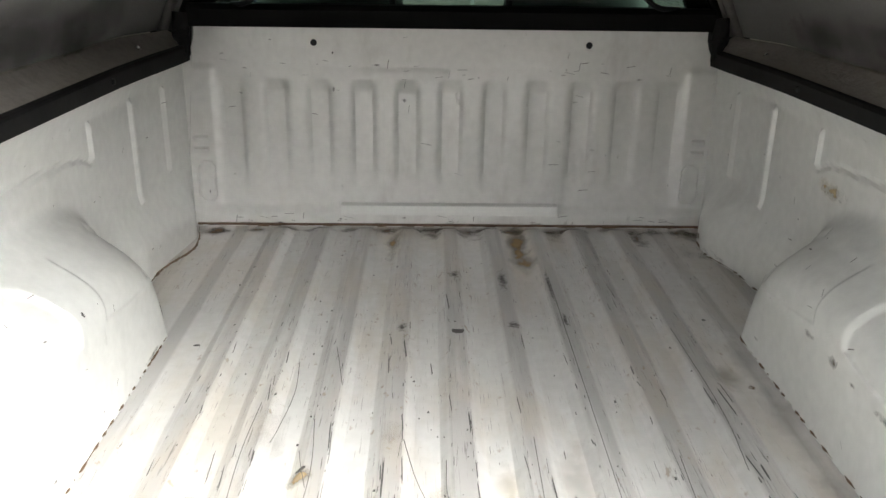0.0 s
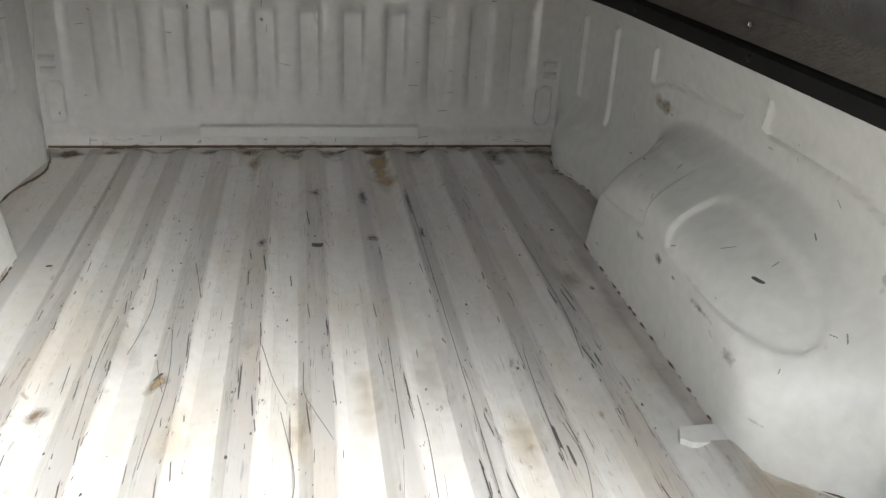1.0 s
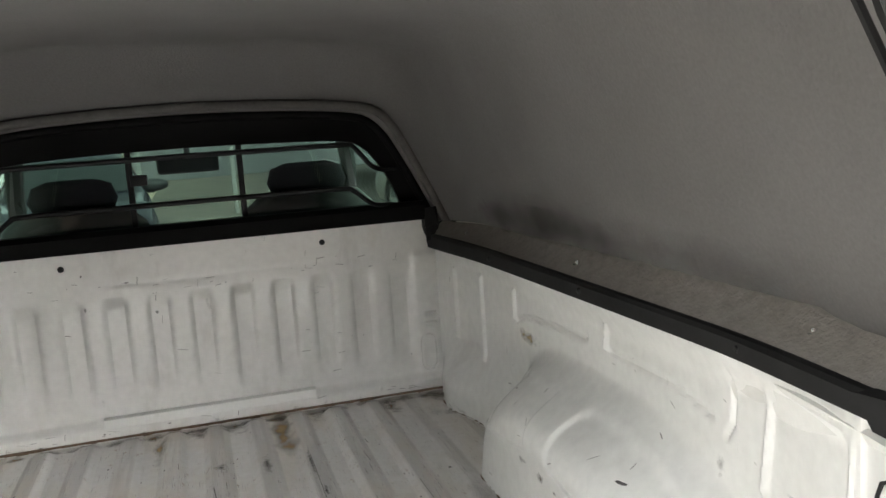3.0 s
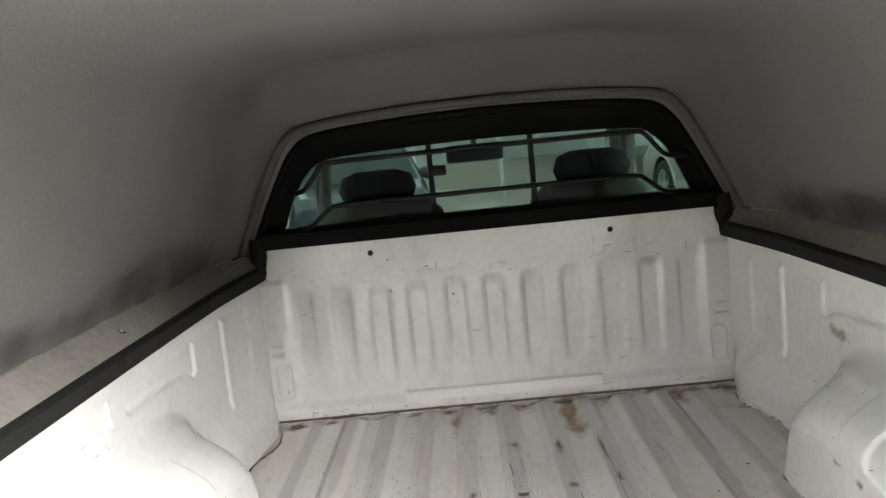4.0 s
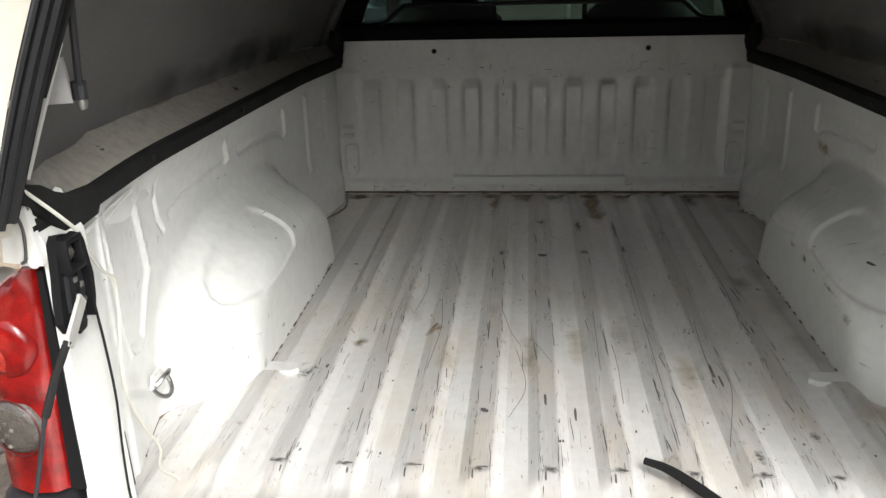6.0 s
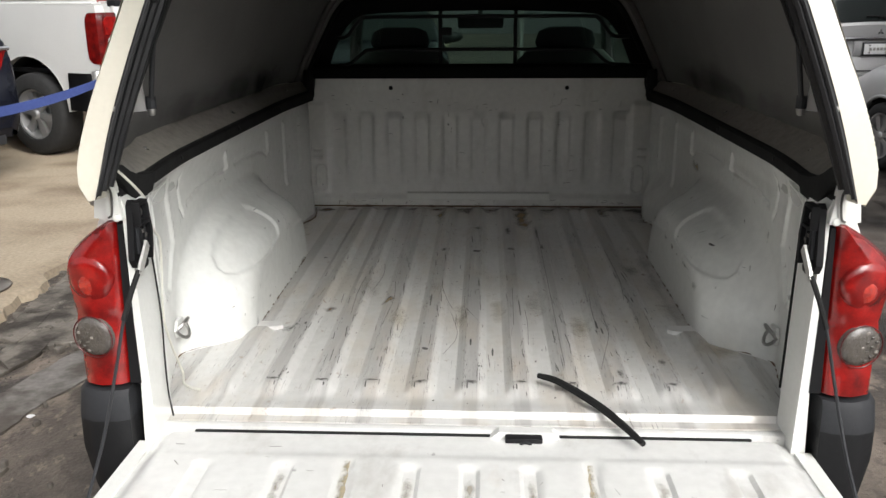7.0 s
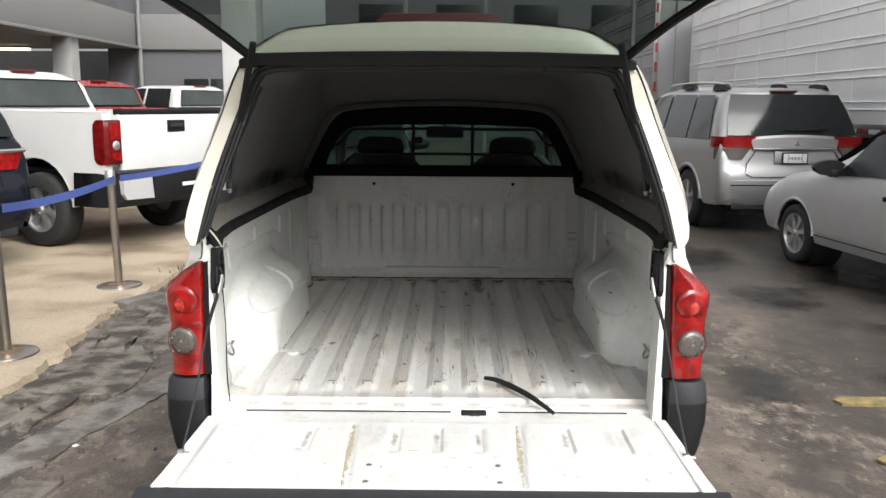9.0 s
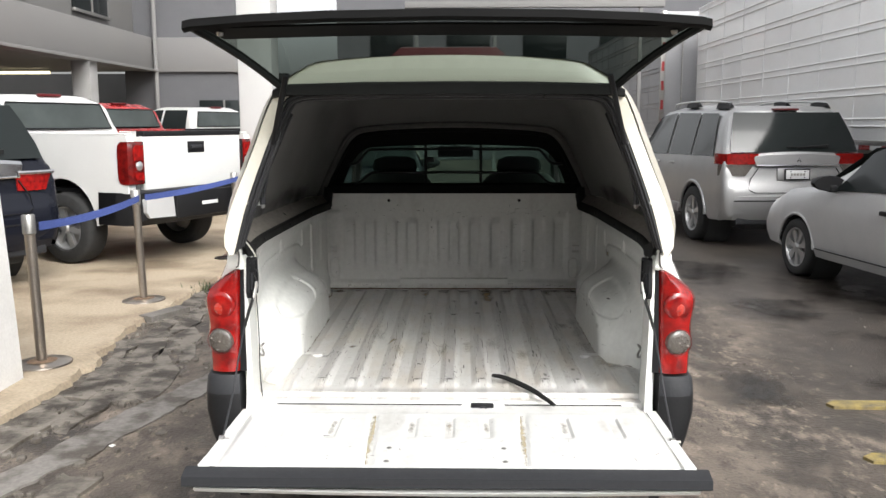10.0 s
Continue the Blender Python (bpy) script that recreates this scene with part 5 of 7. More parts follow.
part("hatch_glass", loft([[hatch_p(x * hatch_w(t), t, 0.012 * (1 - x * x) + 0.014 * t * (1 - x * x)) for x in (-0.985, -0.75, -0.5, -0.25, 0, 0.25, 0.5, 0.75, 0.985)] for t in (0.03, 0.25, 0.5, 0.75, 0.97)], closed=False, caps=False), TINT, hatch, "lightly tinted glass pane", 0.9)
for s in (-1, 1):
    part("side_frame", loft([[hatch_p(s * (hatch_w(t) - 0.012), t, 0.008), hatch_p(s * (hatch_w(t) + 0.004), t, 0.010), hatch_p(s * (hatch_w(t) + 0.004), t, -0.010), hatch_p(s * (hatch_w(t) - 0.010), t, -0.012)] for t in (0.0, 0.25, 0.5, 0.75, 0.985)]), RUBBER, hatch)
part("edge_frame", loft([[hatch_p(x, 0.95, 0.010 + u), hatch_p(x, 1.0, 0.014 + u), hatch_p(x, 1.04, 0.006 + u), hatch_p(x, 1.035, -0.014 + u), hatch_p(x, 0.99, -0.018 + u), hatch_p(x, 0.95, -0.010 + u)] for x, u in ((-0.665, -0.004), (-0.645, 0.002), (-0.5, 0.014), (-0.3, 0.023), (0, 0.028), (0.3, 0.023), (0.5, 0.014), (0.645, 0.002), (0.665, -0.004))]), BLACKM, hatch, "black lower edge of the hatch")
part("glass_band", loft([[hatch_p(x * 0.95, 0.76, 0.002 + 0.010 * (1 - (x / 0.62) ** 2)), hatch_p(x, 0.95, 0.002 + 0.010 * (1 - (x / 0.62) ** 2)), hatch_p(x, 0.95, -0.004 + 0.010 * (1 - (x / 0.62) ** 2)), hatch_p(x * 0.95, 0.76, -0.002 + 0.010 * (1 - (x / 0.62) ** 2))] for x in (-0.62, -0.3, 0, 0.3, 0.62)]), BLACKM, hatch)
part("hinge_frame", loft([[hatch_p(x, -0.03, 0.004), hatch_p(x, 0.035, 0.003), hatch_p(x, 0.035, -0.010), hatch_p(x, -0.03, -0.020)] for x in (-0.50, 0, 0.50)]), RUBBER, hatch)
part("hinge_seal", loft([[(x, 0.082, z0), (x, 0.072, z0 + 0.004), (x, 0.070, z1 - 0.006), (x, 0.080, z1), (x, 0.105, z1), (x, 0.105, z0)] for x, z0, z1 in ((-0.530, 1.628, 1.652), (-0.49, 1.632, 1.668), (-0.25, 1.634, 1.674), (0, 1.635, 1.676), (0.25, 1.634, 1.674), (0.49, 1.632, 1.668), (0.530, 1.628, 1.652))]), RUBBER, hatch, "black rubber hinge seal", 0.8)
for s in (-1, 1):
    lo, hi = Vector((s * 0.592, 0.165, 1.306)), Vector(hatch_p(s * 0.470, 0.26, -0.016))
    strut = part("gas_strut", tube([lo, lo.lerp(hi, 0.5)], 0.0048, 8), PLASTIC, hatch, "gas strut with black cylinder")
    part("strut_body", tube([lo.lerp(hi, 0.48), hi], 0.009, 10), BLACKP, strut)
    part("strut_socket", tube([lo - Vector((0, 0, 0.010)), lo + Vector((0, 0, 0.012))], 0.0095, 10), PLASTIC, strut)
    part("strut_bracket", slab([(s * 0.600, 1.292), (s * 0.634, 1.290), (s * 0.620, 1.345), (s * 0.606, 1.348)], "y", 0.160, 0.166, 0.002), DULLCOL, strut, "white bracket on the canopy edge")
    part("strut_ball", lathe([(0, -0.016), (0.006, -0.014), (0.008, -0.006), (0.006, 0.0)], "z", 12, Matrix.Translation(lo - Vector((0, 0, 0.008)))), STEEL, strut)
    part("knob", lathe([(0, -0.02), (0.012, -0.018), (0.016, -0.004), (0.010, 0)], "z", 14, Matrix.Translation(hatch_p(s * 0.585, 0.90, -0.004)) @ Matrix.Scale(0.6, 4)), STEEL, hatch)
    part("rim_rod", tube([(s * 0.632, 0.085, 1.215), (s * 0.606, 0.098, 1.29), (s * 0.576, 0.110, 1.37)], 0.0036, 6), PALEROD, hatch, "pale metal rod along the edge")
    part("rim_strip", tube([(s * 0.600, 0.096, 1.31), (s * 0.552, 0.108, 1.42), (s * 0.484, 0.132, 1.58)], 0.0042, 6), RUBBER, hatch)


# ---- cab, seen through its rear window ----
cab = truck
win = rounded(mirrored([(-0.600, 1.215), (-0.555, 1.33), (-0.490, 1.414), (-0.41, 1.430), (0, 1.440)]), N, 2)
outer = rounded(mirrored([(-0.76, 1.15), (-0.70, 1.36), (-0.60, 1.56), (-0.45, 1.59), (0, 1.60)]), N, 2)
part("back_panel", loft([[(x, 2.012, z) for x, z in outer], [(x, 2.026, z) for x, z in win], [(x, 2.05, z) for x, z in win]], closed=False, caps=False), BLACKM, cab, "black surround of the cab window")
part("window_sill", loft([[(x, 1.968, 1.196), (x, 1.962, 1.225), (x, 1.975, 1.238), (x, 2.04, 1.236), (x, 2.04, 1.180), (x, 1.975, 1.183)] for x in (-0.648, -0.635, 0, 0.635, 0.648)]), BLACKM, cab, "black ledge under the cab window")
bm = bmesh.new()
ring = [bm.verts.new((x, 2.04, z)) for x, z in win]
bm.faces.new(ring)
pane = part("rear_window", bm, GREENG, cab, "green-tinted sliding rear window", 0)
pane.visible_shadow = False
for x in (-0.150, 0.143):
    part("window_divider", box((x - 0.008, 2.026, 1.225), (x + 0.008, 2.044, 1.455), 0.003), BLACKP, pane)
part("divider_clip", box((-0.150, 2.018, 1.345), (-0.105, 2.03, 1.375), 0.004), BLACKP, pane)
for z0, z1, x0, x1 in ((1.416, 1.346, 0.418, 0.508), (1.294, 1.243, 0.410, 0.498)):
    pts = [(-x1 - 0.045, 1.985, z1 - 0.008), (-x1, 1.962, z1), (-0.4 * x1 - 0.6 * x0, 1.955, z0 - 0.010), (-x0, 1.953, z0), (-0.2, 1.952, z0 + 0.001), (0, 1.951, z0 + 0.002), (0.2, 1.952, z0 + 0.001), (x0, 1.953, z0), (0.4 * x1 + 0.6 * x0, 1.955, z0 - 0.010), (x1, 1.962, z1), (x1 + 0.065, 1.985, z1 - 0.008)]
    part("guard_bar", tube(curve(pts, 6), 0.0072, 8), BLACKP, cab, "black tubular window guard bar", 1.0)


def seat(x):
    st = subthing("seat", cab)
    part("backrest", loft([[(x + w * math.cos(a), 2.38 + 0.28 * (1.22 - z) + 0.07 * math.sin(a), z) for a in [k * math.tau / 16 for k in range(16)]] for w, z in ((0.20, 0.62), (0.235, 0.75), (0.24, 0.95), (0.235, 1.12), (0.21, 1.22), (0.16, 1.268))]), SEATBACK, st, "", 1.2)
    part("headrest", loft([[(x + w * math.cos(a), 2.40 + d * math.sin(a), z) for a in [k * math.tau / 16 for k in range(16)]] for w, d, z in ((0.07, 0.03, 1.24), (0.115, 0.05, 1.262), (0.13, 0.055, 1.30), (0.115, 0.05, 1.345), (0.07, 0.03, 1.362))]), SEATM, st, "", 1.2)
    part("cushion", box((x - 0.24, 2.42, 0.50), (x + 0.24, 2.95, 0.66), 0.05, 3), SEATM, st)


seat(-0.345)
seat(0.37)
part("console", box((-0.10, 2.45, 0.42), (0.10, 3.1, 0.66), 0.03), CABIN, cab)
part("dashboard", loft([[(x, 3.02, 0.60), (x, 3.0, 0.93), (x, 3.06, 0.99 + 0.03 * (x < -0.2)), (x, 3.45, 0.97), (x, 3.5, 0.60)] for x in (-0.68, -0.55, -0.22, -0.18, 0.3, 0.68)]), GREYTRIM, cab, "grey dashboard")
part("steering_wheel", tube([(-0.37 + 0.185 * math.cos(a), 2.95 - 0.06 * math.sin(a), 0.98 + 0.17 * math.sin(a)) for a in [k * math.tau / 28 for k in range(29)]], 0.013, 8), CABIN, cab)
part("mirror", box((-0.115, 3.00, 1.335), (0.115, 3.03, 1.405), 0.02, 3), CABIN, cab, "black interior mirror")
part("mirror_stem", tube([(0, 3.03, 1.39), (0, 3.08, 1.455)], 0.012, 8), CABIN, cab)
part("roof", loft([[(x, y, z - 0.05 * abs(x / 0.6) ** 4) for x in (-0.62, -0.5, -0.3, 0, 0.3, 0.5, 0.62)] + [(x, y, z + 0.04 - 0.05 * abs(x / 0.6) ** 4) for x in (0.62, 0.5, 0.3, 0, -0.3, -0.5, -0.62)] for y, z in ((2.03, 1.50), (2.3, 1.545), (2.7, 1.55), (3.05, 1.50))]), CABIN, cab, "dark roof lining")
part("roof_skin", loft([[(x * w, y, z - 0.05 * abs(x / 0.6) ** 4) for x in (-0.64, -0.5, -0.3, 0, 0.3, 0.5, 0.64)] + [(x * w, y, z + 0.022 - 0.05 * abs(x / 0.6) ** 4) for x in (0.64, 0.5, 0.3, 0, -0.3, -0.5, -0.64)] for y, z, w in ((2.035, 1.545, 1.0), (2.3, 1.590, 1.01), (2.7, 1.595, 1.01), (3.06, 1.545, 1.0))]), WHITE, cab, "white cab roof", 0.9)
part("cab_back", box((-0.74, 2.03, 0.35), (0.74, 2.07, 1.195), 0.01), CABIN, cab)
part("cab_floor", box((-0.74, 2.07, 0.32), (0.74, 3.6, 0.36), 0.005), CABIN, cab)
for s in (-1, 1):
    part("door", loft([[(s * 0.72, y, 0.34), (s * 0.80, y, 0.34), (s * 0.815, y, 0.75), (s * 0.79, y, 1.02), (s * 0.73, y, 1.03)] for y in (2.06, 2.5, 3.0, 3.5)]), WHITE, cab, "white cab door")
    part("b_pillar", loft([[(s * (0.735 - 0.28 * t * 0.5), 2.03 + 0.02 * t, 1.02 + 0.5 * t), (s * (0.775 - 0.28 * t * 0.5), 2.03 + 0.02 * t, 1.02 + 0.5 * t), (s * (0.775 - 0.28 * t * 0.5), 2.20 + 0.02 * t, 1.02 + 0.5 * t), (s * (0.735 - 0.28 * t * 0.5), 2.20 + 0.02 * t, 1.02 + 0.5 * t)] for t in (0, 0.5, 1)]), CABIN, cab)
    part("a_pillar", tube([(s * 0.73, 3.62, 0.99), (s * 0.68, 3.35, 1.28), (s * 0.61, 3.05, 1.50)], 0.035, 8), CABIN, cab)
    sg = part("door_glass", loft([[(s * 0.76, 2.2, 1.02), (s * 0.625, 2.22, 1.50)], [(s * 0.76, 3.5, 1.02), (s * 0.62, 3.06, 1.49)]], closed=False, caps=False), GREENG, cab, "", 0)
    mir = part("door_mirror", box((s * 0.80, 3.28, 1.00), (s * 0.93, 3.36, 1.11), 0.03, 3), BLACKP, cab)
part("windscreen", loft([[(x, 3.63 + 0.06 * (1 - abs(x / 0.7) ** 2), 0.99), (x * 0.87, 3.06 + 0.05 * (1 - abs(x / 0.7) ** 2), 1.50)] for x in (-0.72, -0.4, 0, 0.4, 0.72)], closed=False, caps=False), GREENG, cab, "", 0.8)
part("bonnet", loft([[(x, y, z - 0.10 * abs(x / 0.8) ** 3) for x in (-0.78, -0.6, -0.3, 0, 0.3, 0.6, 0.78)] + [(x, y, 0.35) for x in (0.78, 0.6, 0.3, 0, -0.3, -0.6, -0.78)] for y, z in ((3.58, 0.985), (3.9, 0.95), (4.25, 0.87), (4.45, 0.74), (4.50, 0.55))]), WHITE, cab, "white bonnet", 0.9)


# ---- wheels ----
def wheel(parent, x, y, r, w, s, rim_r=None, spokes=6, at=None, material=None):
    """A wheel on an axle along x; s: the side its face looks to."""
    rim_r = rim_r or r * 0.62
    wh = subthing("wheel", parent)
    m = Matrix.Translation((x, y, r))
    prof = [(rim_r * 0.98, -w * 0.42), (rim_r * 1.05, -w * 0.5), (r * 0.9, -w * 0.5), (r * 0.985, -w * 0.4), (r, -w * 0.25), (r, w * 0.25), (r * 0.985, w * 0.4), (r * 0.9, w * 0.5), (rim_r * 1.05, w * 0.5), (rim_r * 0.98, w * 0.42)]
    part("tyre", lathe(prof, "x", 36, m), TYRE, wh, "", 0.8)
    rimm = material or ALLOY
    f = s * w
    part("rim", lathe([(rim_r, -0.40 * f), (rim_r, 0.46 * f), (rim_r * 0.94, 0.44 * f), (rim_r * 0.90, 0.30 * f), (rim_r * 0.86, 0.05 * f), (rim_r * 0.3, 0.02 * f), (0, 0.02 * f)], "x", 32, m), rimm, wh, "", 0.7)
    for k in range(spokes):
        a = k * math.tau / spokes + 0.2
        c, q = math.cos(a), math.sin(a)
        ring = []
        for rr, hw, d in ((0.12, 0.10, 0.40), (0.5, 0.13, 0.36), (0.93, 0.17, 0.36)):
            for e in (1, -1):
                ring.append((rr, e * hw * rim_r, d))
        bm = bmesh.new()
        fr, bk = [], []
        for rr, e, d in ring:
            u, v = rr * rim_r * c - e * q, rr * rim_r * q + e * c
            fr.append(bm.verts.new((x + d * f, y + u, r + v)))
            bk.append(bm.verts.new((x + (d - 0.14) * f, y + u, r + v)))
        for i in (0, 2):
            bm.faces.new((fr[i], fr[i + 1], fr[i + 3], fr[i + 2]))
        for i, j in ((0, 2), (2, 4), (1, 3), (3, 5)):
            bm.faces.new((fr[i], fr[j], bk[j], bk[i]))
        part("spoke", bm, rimm, wh, "", 0.5)
    part("hub_cap", lathe([(0, 0.47 * f), (rim_r * 0.13, 0.46 * f), (rim_r * 0.2, 0.40 * f), (rim_r * 0.22, 0.1 * f)], "x", 16, m), rimm, wh)
    return wh


for s in (-1, 1):
    wheel(truck, s * 0.70, 1.03, 0.295, 0.17, s)
    wheel(truck, s * 0.70, 3.75, 0.295, 0.17, s)


# ---- ground ----
def smooth_noise(x, y, s, o=0.0):
    return noise.noise(Vector((x * s + o, y * s - o, o * 0.7)))


def slabs_edge(y):
    """Where the concrete apron gives way to the broken strip."""
    return -2.42 + 0.10 * math.sin(y * 0.9) + 0.05 * math.sin(y * 3.1) + (0.14 * (y - 4.5) if y > 4.5 else 0)


def ground_material():
    m = mat("wet_worn_asphalt", (0.100, 0.080, 0.064), 0.66, var=0.2, scale=2.2, fine=55, tint=(0.045, 0.038, 0.033), bump=0.5)
    nt = m.node_tree
    b = nt.nodes["Principled BSDF"]
    for nd in nt.nodes:
        if nd.type == "BUMP":
            nd.inputs["Distance"].default_value, nd.inputs["Strength"].default_value = 0.012, 0.8
    last = b.inputs["Base Color"].links[0].from_socket
    tc = nt.nodes.new("ShaderNodeTexCoord")
    for sc, lo, hi, colour, amount, det in ((0.55, 0.52, 0.66, (0.19, 0.155, 0.125), 0.6, 10), (2.6, 0.53, 0.64, (0.23, 0.185, 0.148), 0.6, 10), (9.0, 0.56, 0.64, (0.27, 0.22, 0.172), 0.6, 8), (4.2, 0.54, 0.62, (0.030, 0.024, 0.019), 0.7, 10), (22.0, 0.58, 0.66, (0.035, 0.029, 0.024), 0.6, 6), (1.1, 0.58, 0.66, (0.036, 0.029, 0.023), 0.8, 10)):
        mp = nt.nodes.new("ShaderNodeMapping")
        mp.inputs["Scale"].default_value = (sc * 1.6, sc, sc)
        mp.inputs["Rotation"].default_value = (0, 0, 0.5)
        mp.inputs["Location"].default_value = (sc * 9, 4, 0)
        nz = nt.nodes.new("ShaderNodeTexNoise")
        nz.inputs["Scale"].default_value, nz.inputs["Detail"].default_value, nz.inputs["Roughness"].default_value = 1.0, det, 0.68
        rg = nt.nodes.new("ShaderNodeMapRange")
        rg.inputs["From Min"].default_value, rg.inputs["From Max"].default_value, rg.inputs["To Max"].default_value = lo, hi, amount
        mx = nt.nodes.new("ShaderNodeMix")
        mx.data_type = "RGBA"
        mx.inputs["B"].default_value = (*colour, 1)
        nt.links.new(tc.outputs["Object"], mp.inputs["Vector"])
        nt.links.new(mp.outputs[0], nz.inputs["Vector"])
        nt.links.new(nz.outputs["Fac"], rg.inputs["Value"])
        nt.links.new(rg.outputs[0], mx.inputs["Factor"])
        nt.links.new(last, mx.inputs["A"])
        last = mx.outputs["Result"]
        if sc == 1.1:
            r0 = b.inputs["Roughness"].links[0].from_socket
            mr = nt.nodes.new("ShaderNodeMix")
            mr.inputs["B"].default_value = 0.32
            nt.links.new(rg.outputs[0], mr.inputs["Factor"])
            nt.links.new(r0, mr.inputs["A"])
            nt.links.new(mr.outputs["Result"], b.inputs["Roughness"])
    # the damp gutter east of a ragged line, where rain drains off
    sep = nt.nodes.new("ShaderNodeSeparateXYZ")
    nt.links.new(tc.outputs["Object"], sep.inputs[0])
    nz = nt.nodes.new("ShaderNodeTexNoise")
    nz.inputs["Scale"].default_value, nz.inputs["Detail"].default_value, nz.inputs["Roughness"].default_value = 0.9, 8, 0.6
    nt.links.new(tc.outputs["Object"], nz.inputs["Vector"])
    ad = nt.nodes.new("ShaderNodeMath")
    ad.operation = "MULTIPLY_ADD"
    ad.inputs[1].default_value = 1.5
    nt.links.new(nz.outputs["Fac"], ad.inputs[0])
    nt.links.new(sep.outputs["X"], ad.inputs[2])
    rg = nt.nodes.new("ShaderNodeMapRange")
    rg.inputs["From Min"].default_value, rg.inputs["From Max"].default_value, rg.inputs["To Max"].default_value = 2.75, 3.20, 0.72
    nt.links.new(ad.outputs[0], rg.inputs["Value"])
    mx = nt.nodes.new("ShaderNodeMix")
    mx.data_type = "RGBA"
    mx.inputs["B"].default_value = (0.042, 0.035, 0.029, 1)
    nt.links.new(rg.outputs[0], mx.inputs["Factor"])
    nt.links.new(last, mx.inputs["A"])
    last = mx.outputs["Result"]
    mr = nt.nodes.new("ShaderNodeMix")
    mr.inputs["B"].default_value = 0.34
    nt.links.new(rg.outputs[0], mr.inputs["Factor"])
    nt.links.new(b.inputs["Roughness"].links[0].from_socket, mr.inputs["A"])
    nt.links.new(mr.outputs["Result"], b.inputs["Roughness"])
    nt.links.new(last, b.inputs["Base Color"])
    return m


GROUND = ground_material()
CONCRETE = sharpen(mat("stained_beige_concrete", (0.47, 0.385, 0.28), 0.72, var=0.2, scale=1.3, fine=45, tint=(0.24, 0.18, 0.12), bump=0.5), 0.44, 0.66)
RUBBLE = mat("broken_grey_concrete", (0.20, 0.18, 0.155), 0.85, var=0.2, scale=6, fine=50, tint=(0.075, 0.062, 0.05), bump=0.8)
SLABTOP = sharpen(mat("weathered_concrete_top", (0.215, 0.190, 0.160), 0.6, var=0.2, scale=6.0, fine=40, tint=(0.045, 0.036, 0.028), bump=1.2), 0.42, 0.58)
WETSTONE = sharpen(mat("damp_grey_slab", (0.21, 0.195, 0.178), 0.55, var=0.2, scale=3.5, fine=50, bump=0.6, tint=(0.10, 0.088, 0.075)), 0.40, 0.66)

CEMENT = sharpen(mat("worn_cement_patch", (0.25, 0.232, 0.212), 0.62, var=0.2, scale=5.0, fine=50, bump=0.6, tint=(0.095, 0.080, 0.066)), 0.46, 0.60)

gx = np.concatenate([[-400, -60, -20, -10], np.arange(-6, 7.01, 0.12), [10, 20, 60, 400]])
gy = np.concatenate([[-400, -60, -20, -8], np.arange(-5, 11.01, 0.12), [14, 20, 60, 400]])
U, V = np.meshgrid(gx, gy)
H = np.zeros(U.shape)
for i in range(U.shape[0]):
    for j in range(U.shape[1]):
        if abs(U[i, j]) < 8 and -6 < V[i, j] < 12:
            a = smooth_noise(U[i, j], V[i, j], 0.7, 2.0) * 0.012 + smooth_noise(U[i, j], V[i, j], 3.1, 5.0) * 0.006
            if -2.5 < U[i, j] < -1.2:
                a += smooth_noise(U[i, j], V[i, j], 5.0, 9.0) * 0.010
            H[i, j] = a - 0.008
ground = tagged(part("ground", sheet(U, V, H), GROUND, None, "", 1.0), "wet patchy dark asphalt yard with pale worn areas", "ground", kind="structure")

# concrete apron, one sheet with a ragged edge
ey = np.concatenate([[-80, -30, -12, -6], np.arange(-4, 14.01, 0.06), [18, 30, 80]])
rows = []
for y in ey:
    e = slabs_edge(min(max(y, -6), 14)) + 0.06 * smooth_noise(0, y, 3.0, 3.0) + 0.05 * smooth_noise(0, y, 9.0, 1.0) + 0.05 * max(-0.4, min(0.4, 3 * smooth_noise(0, y, 1.7, 8.0)))
    rows.append([(-30, y, 0.045), (-8, y, 0.045), (-5, y, 0.045), (e - 0.05, y, 0.045), (e, y, 0.036), (e + 0.02, y, -0.03)])
apron = tagged(part("apron_pavement", loft(rows, closed=False, caps=False), CONCRETE, None, "", 0.5), "stained beige concrete apron with ragged broken edge", "pavement", kind="structure")

# broken concrete pieces along the apron's edge
rr = random.Random(12)


def strip_width(y):
    return 0.62 + 0.16 * math.sin(y * 0.8 + 1.0) - 0.05 * max(0, y - 3.5)


strip = [(-2.07, 0.80), (-2.02, 0.70), (-1.93, 0.70), (-1.86, 0.92), (-1.78, 1.12), (-1.70, 1.30), (-1.65, 1.52), (-1.56, 1.80), (-1.50, 2.02), (-1.46, 2.20), (-1.37, 2.48), (-1.36, 2.70), (-1.42, 2.82), (-1.50, 2.76), (-1.55, 2.52), (-1.64, 2.36), (-1.69, 2.12), (-1.80, 1.85), (-1.84, 1.62), (-1.93, 1.40), (-1.98, 1.12)]
rows_y = [0.1]
while rows_y[-1] < 6.3:
    rows_y.append(rows_y[-1] + rr.uniform(0.25, 0.65))
corner = {}
COLS = 4
for i, y in enumerate(rows_y):
    for j in range(COLS + 1):
        f = j / COLS
        corner[i, j] = (slabs_edge(y) + 0.03 + f * strip_width(y) + (rr.uniform(-0.07, 0.07) if 0 < j else rr.uniform(-0.02, 0.03)), y + rr.uniform(-0.10, 0.10))
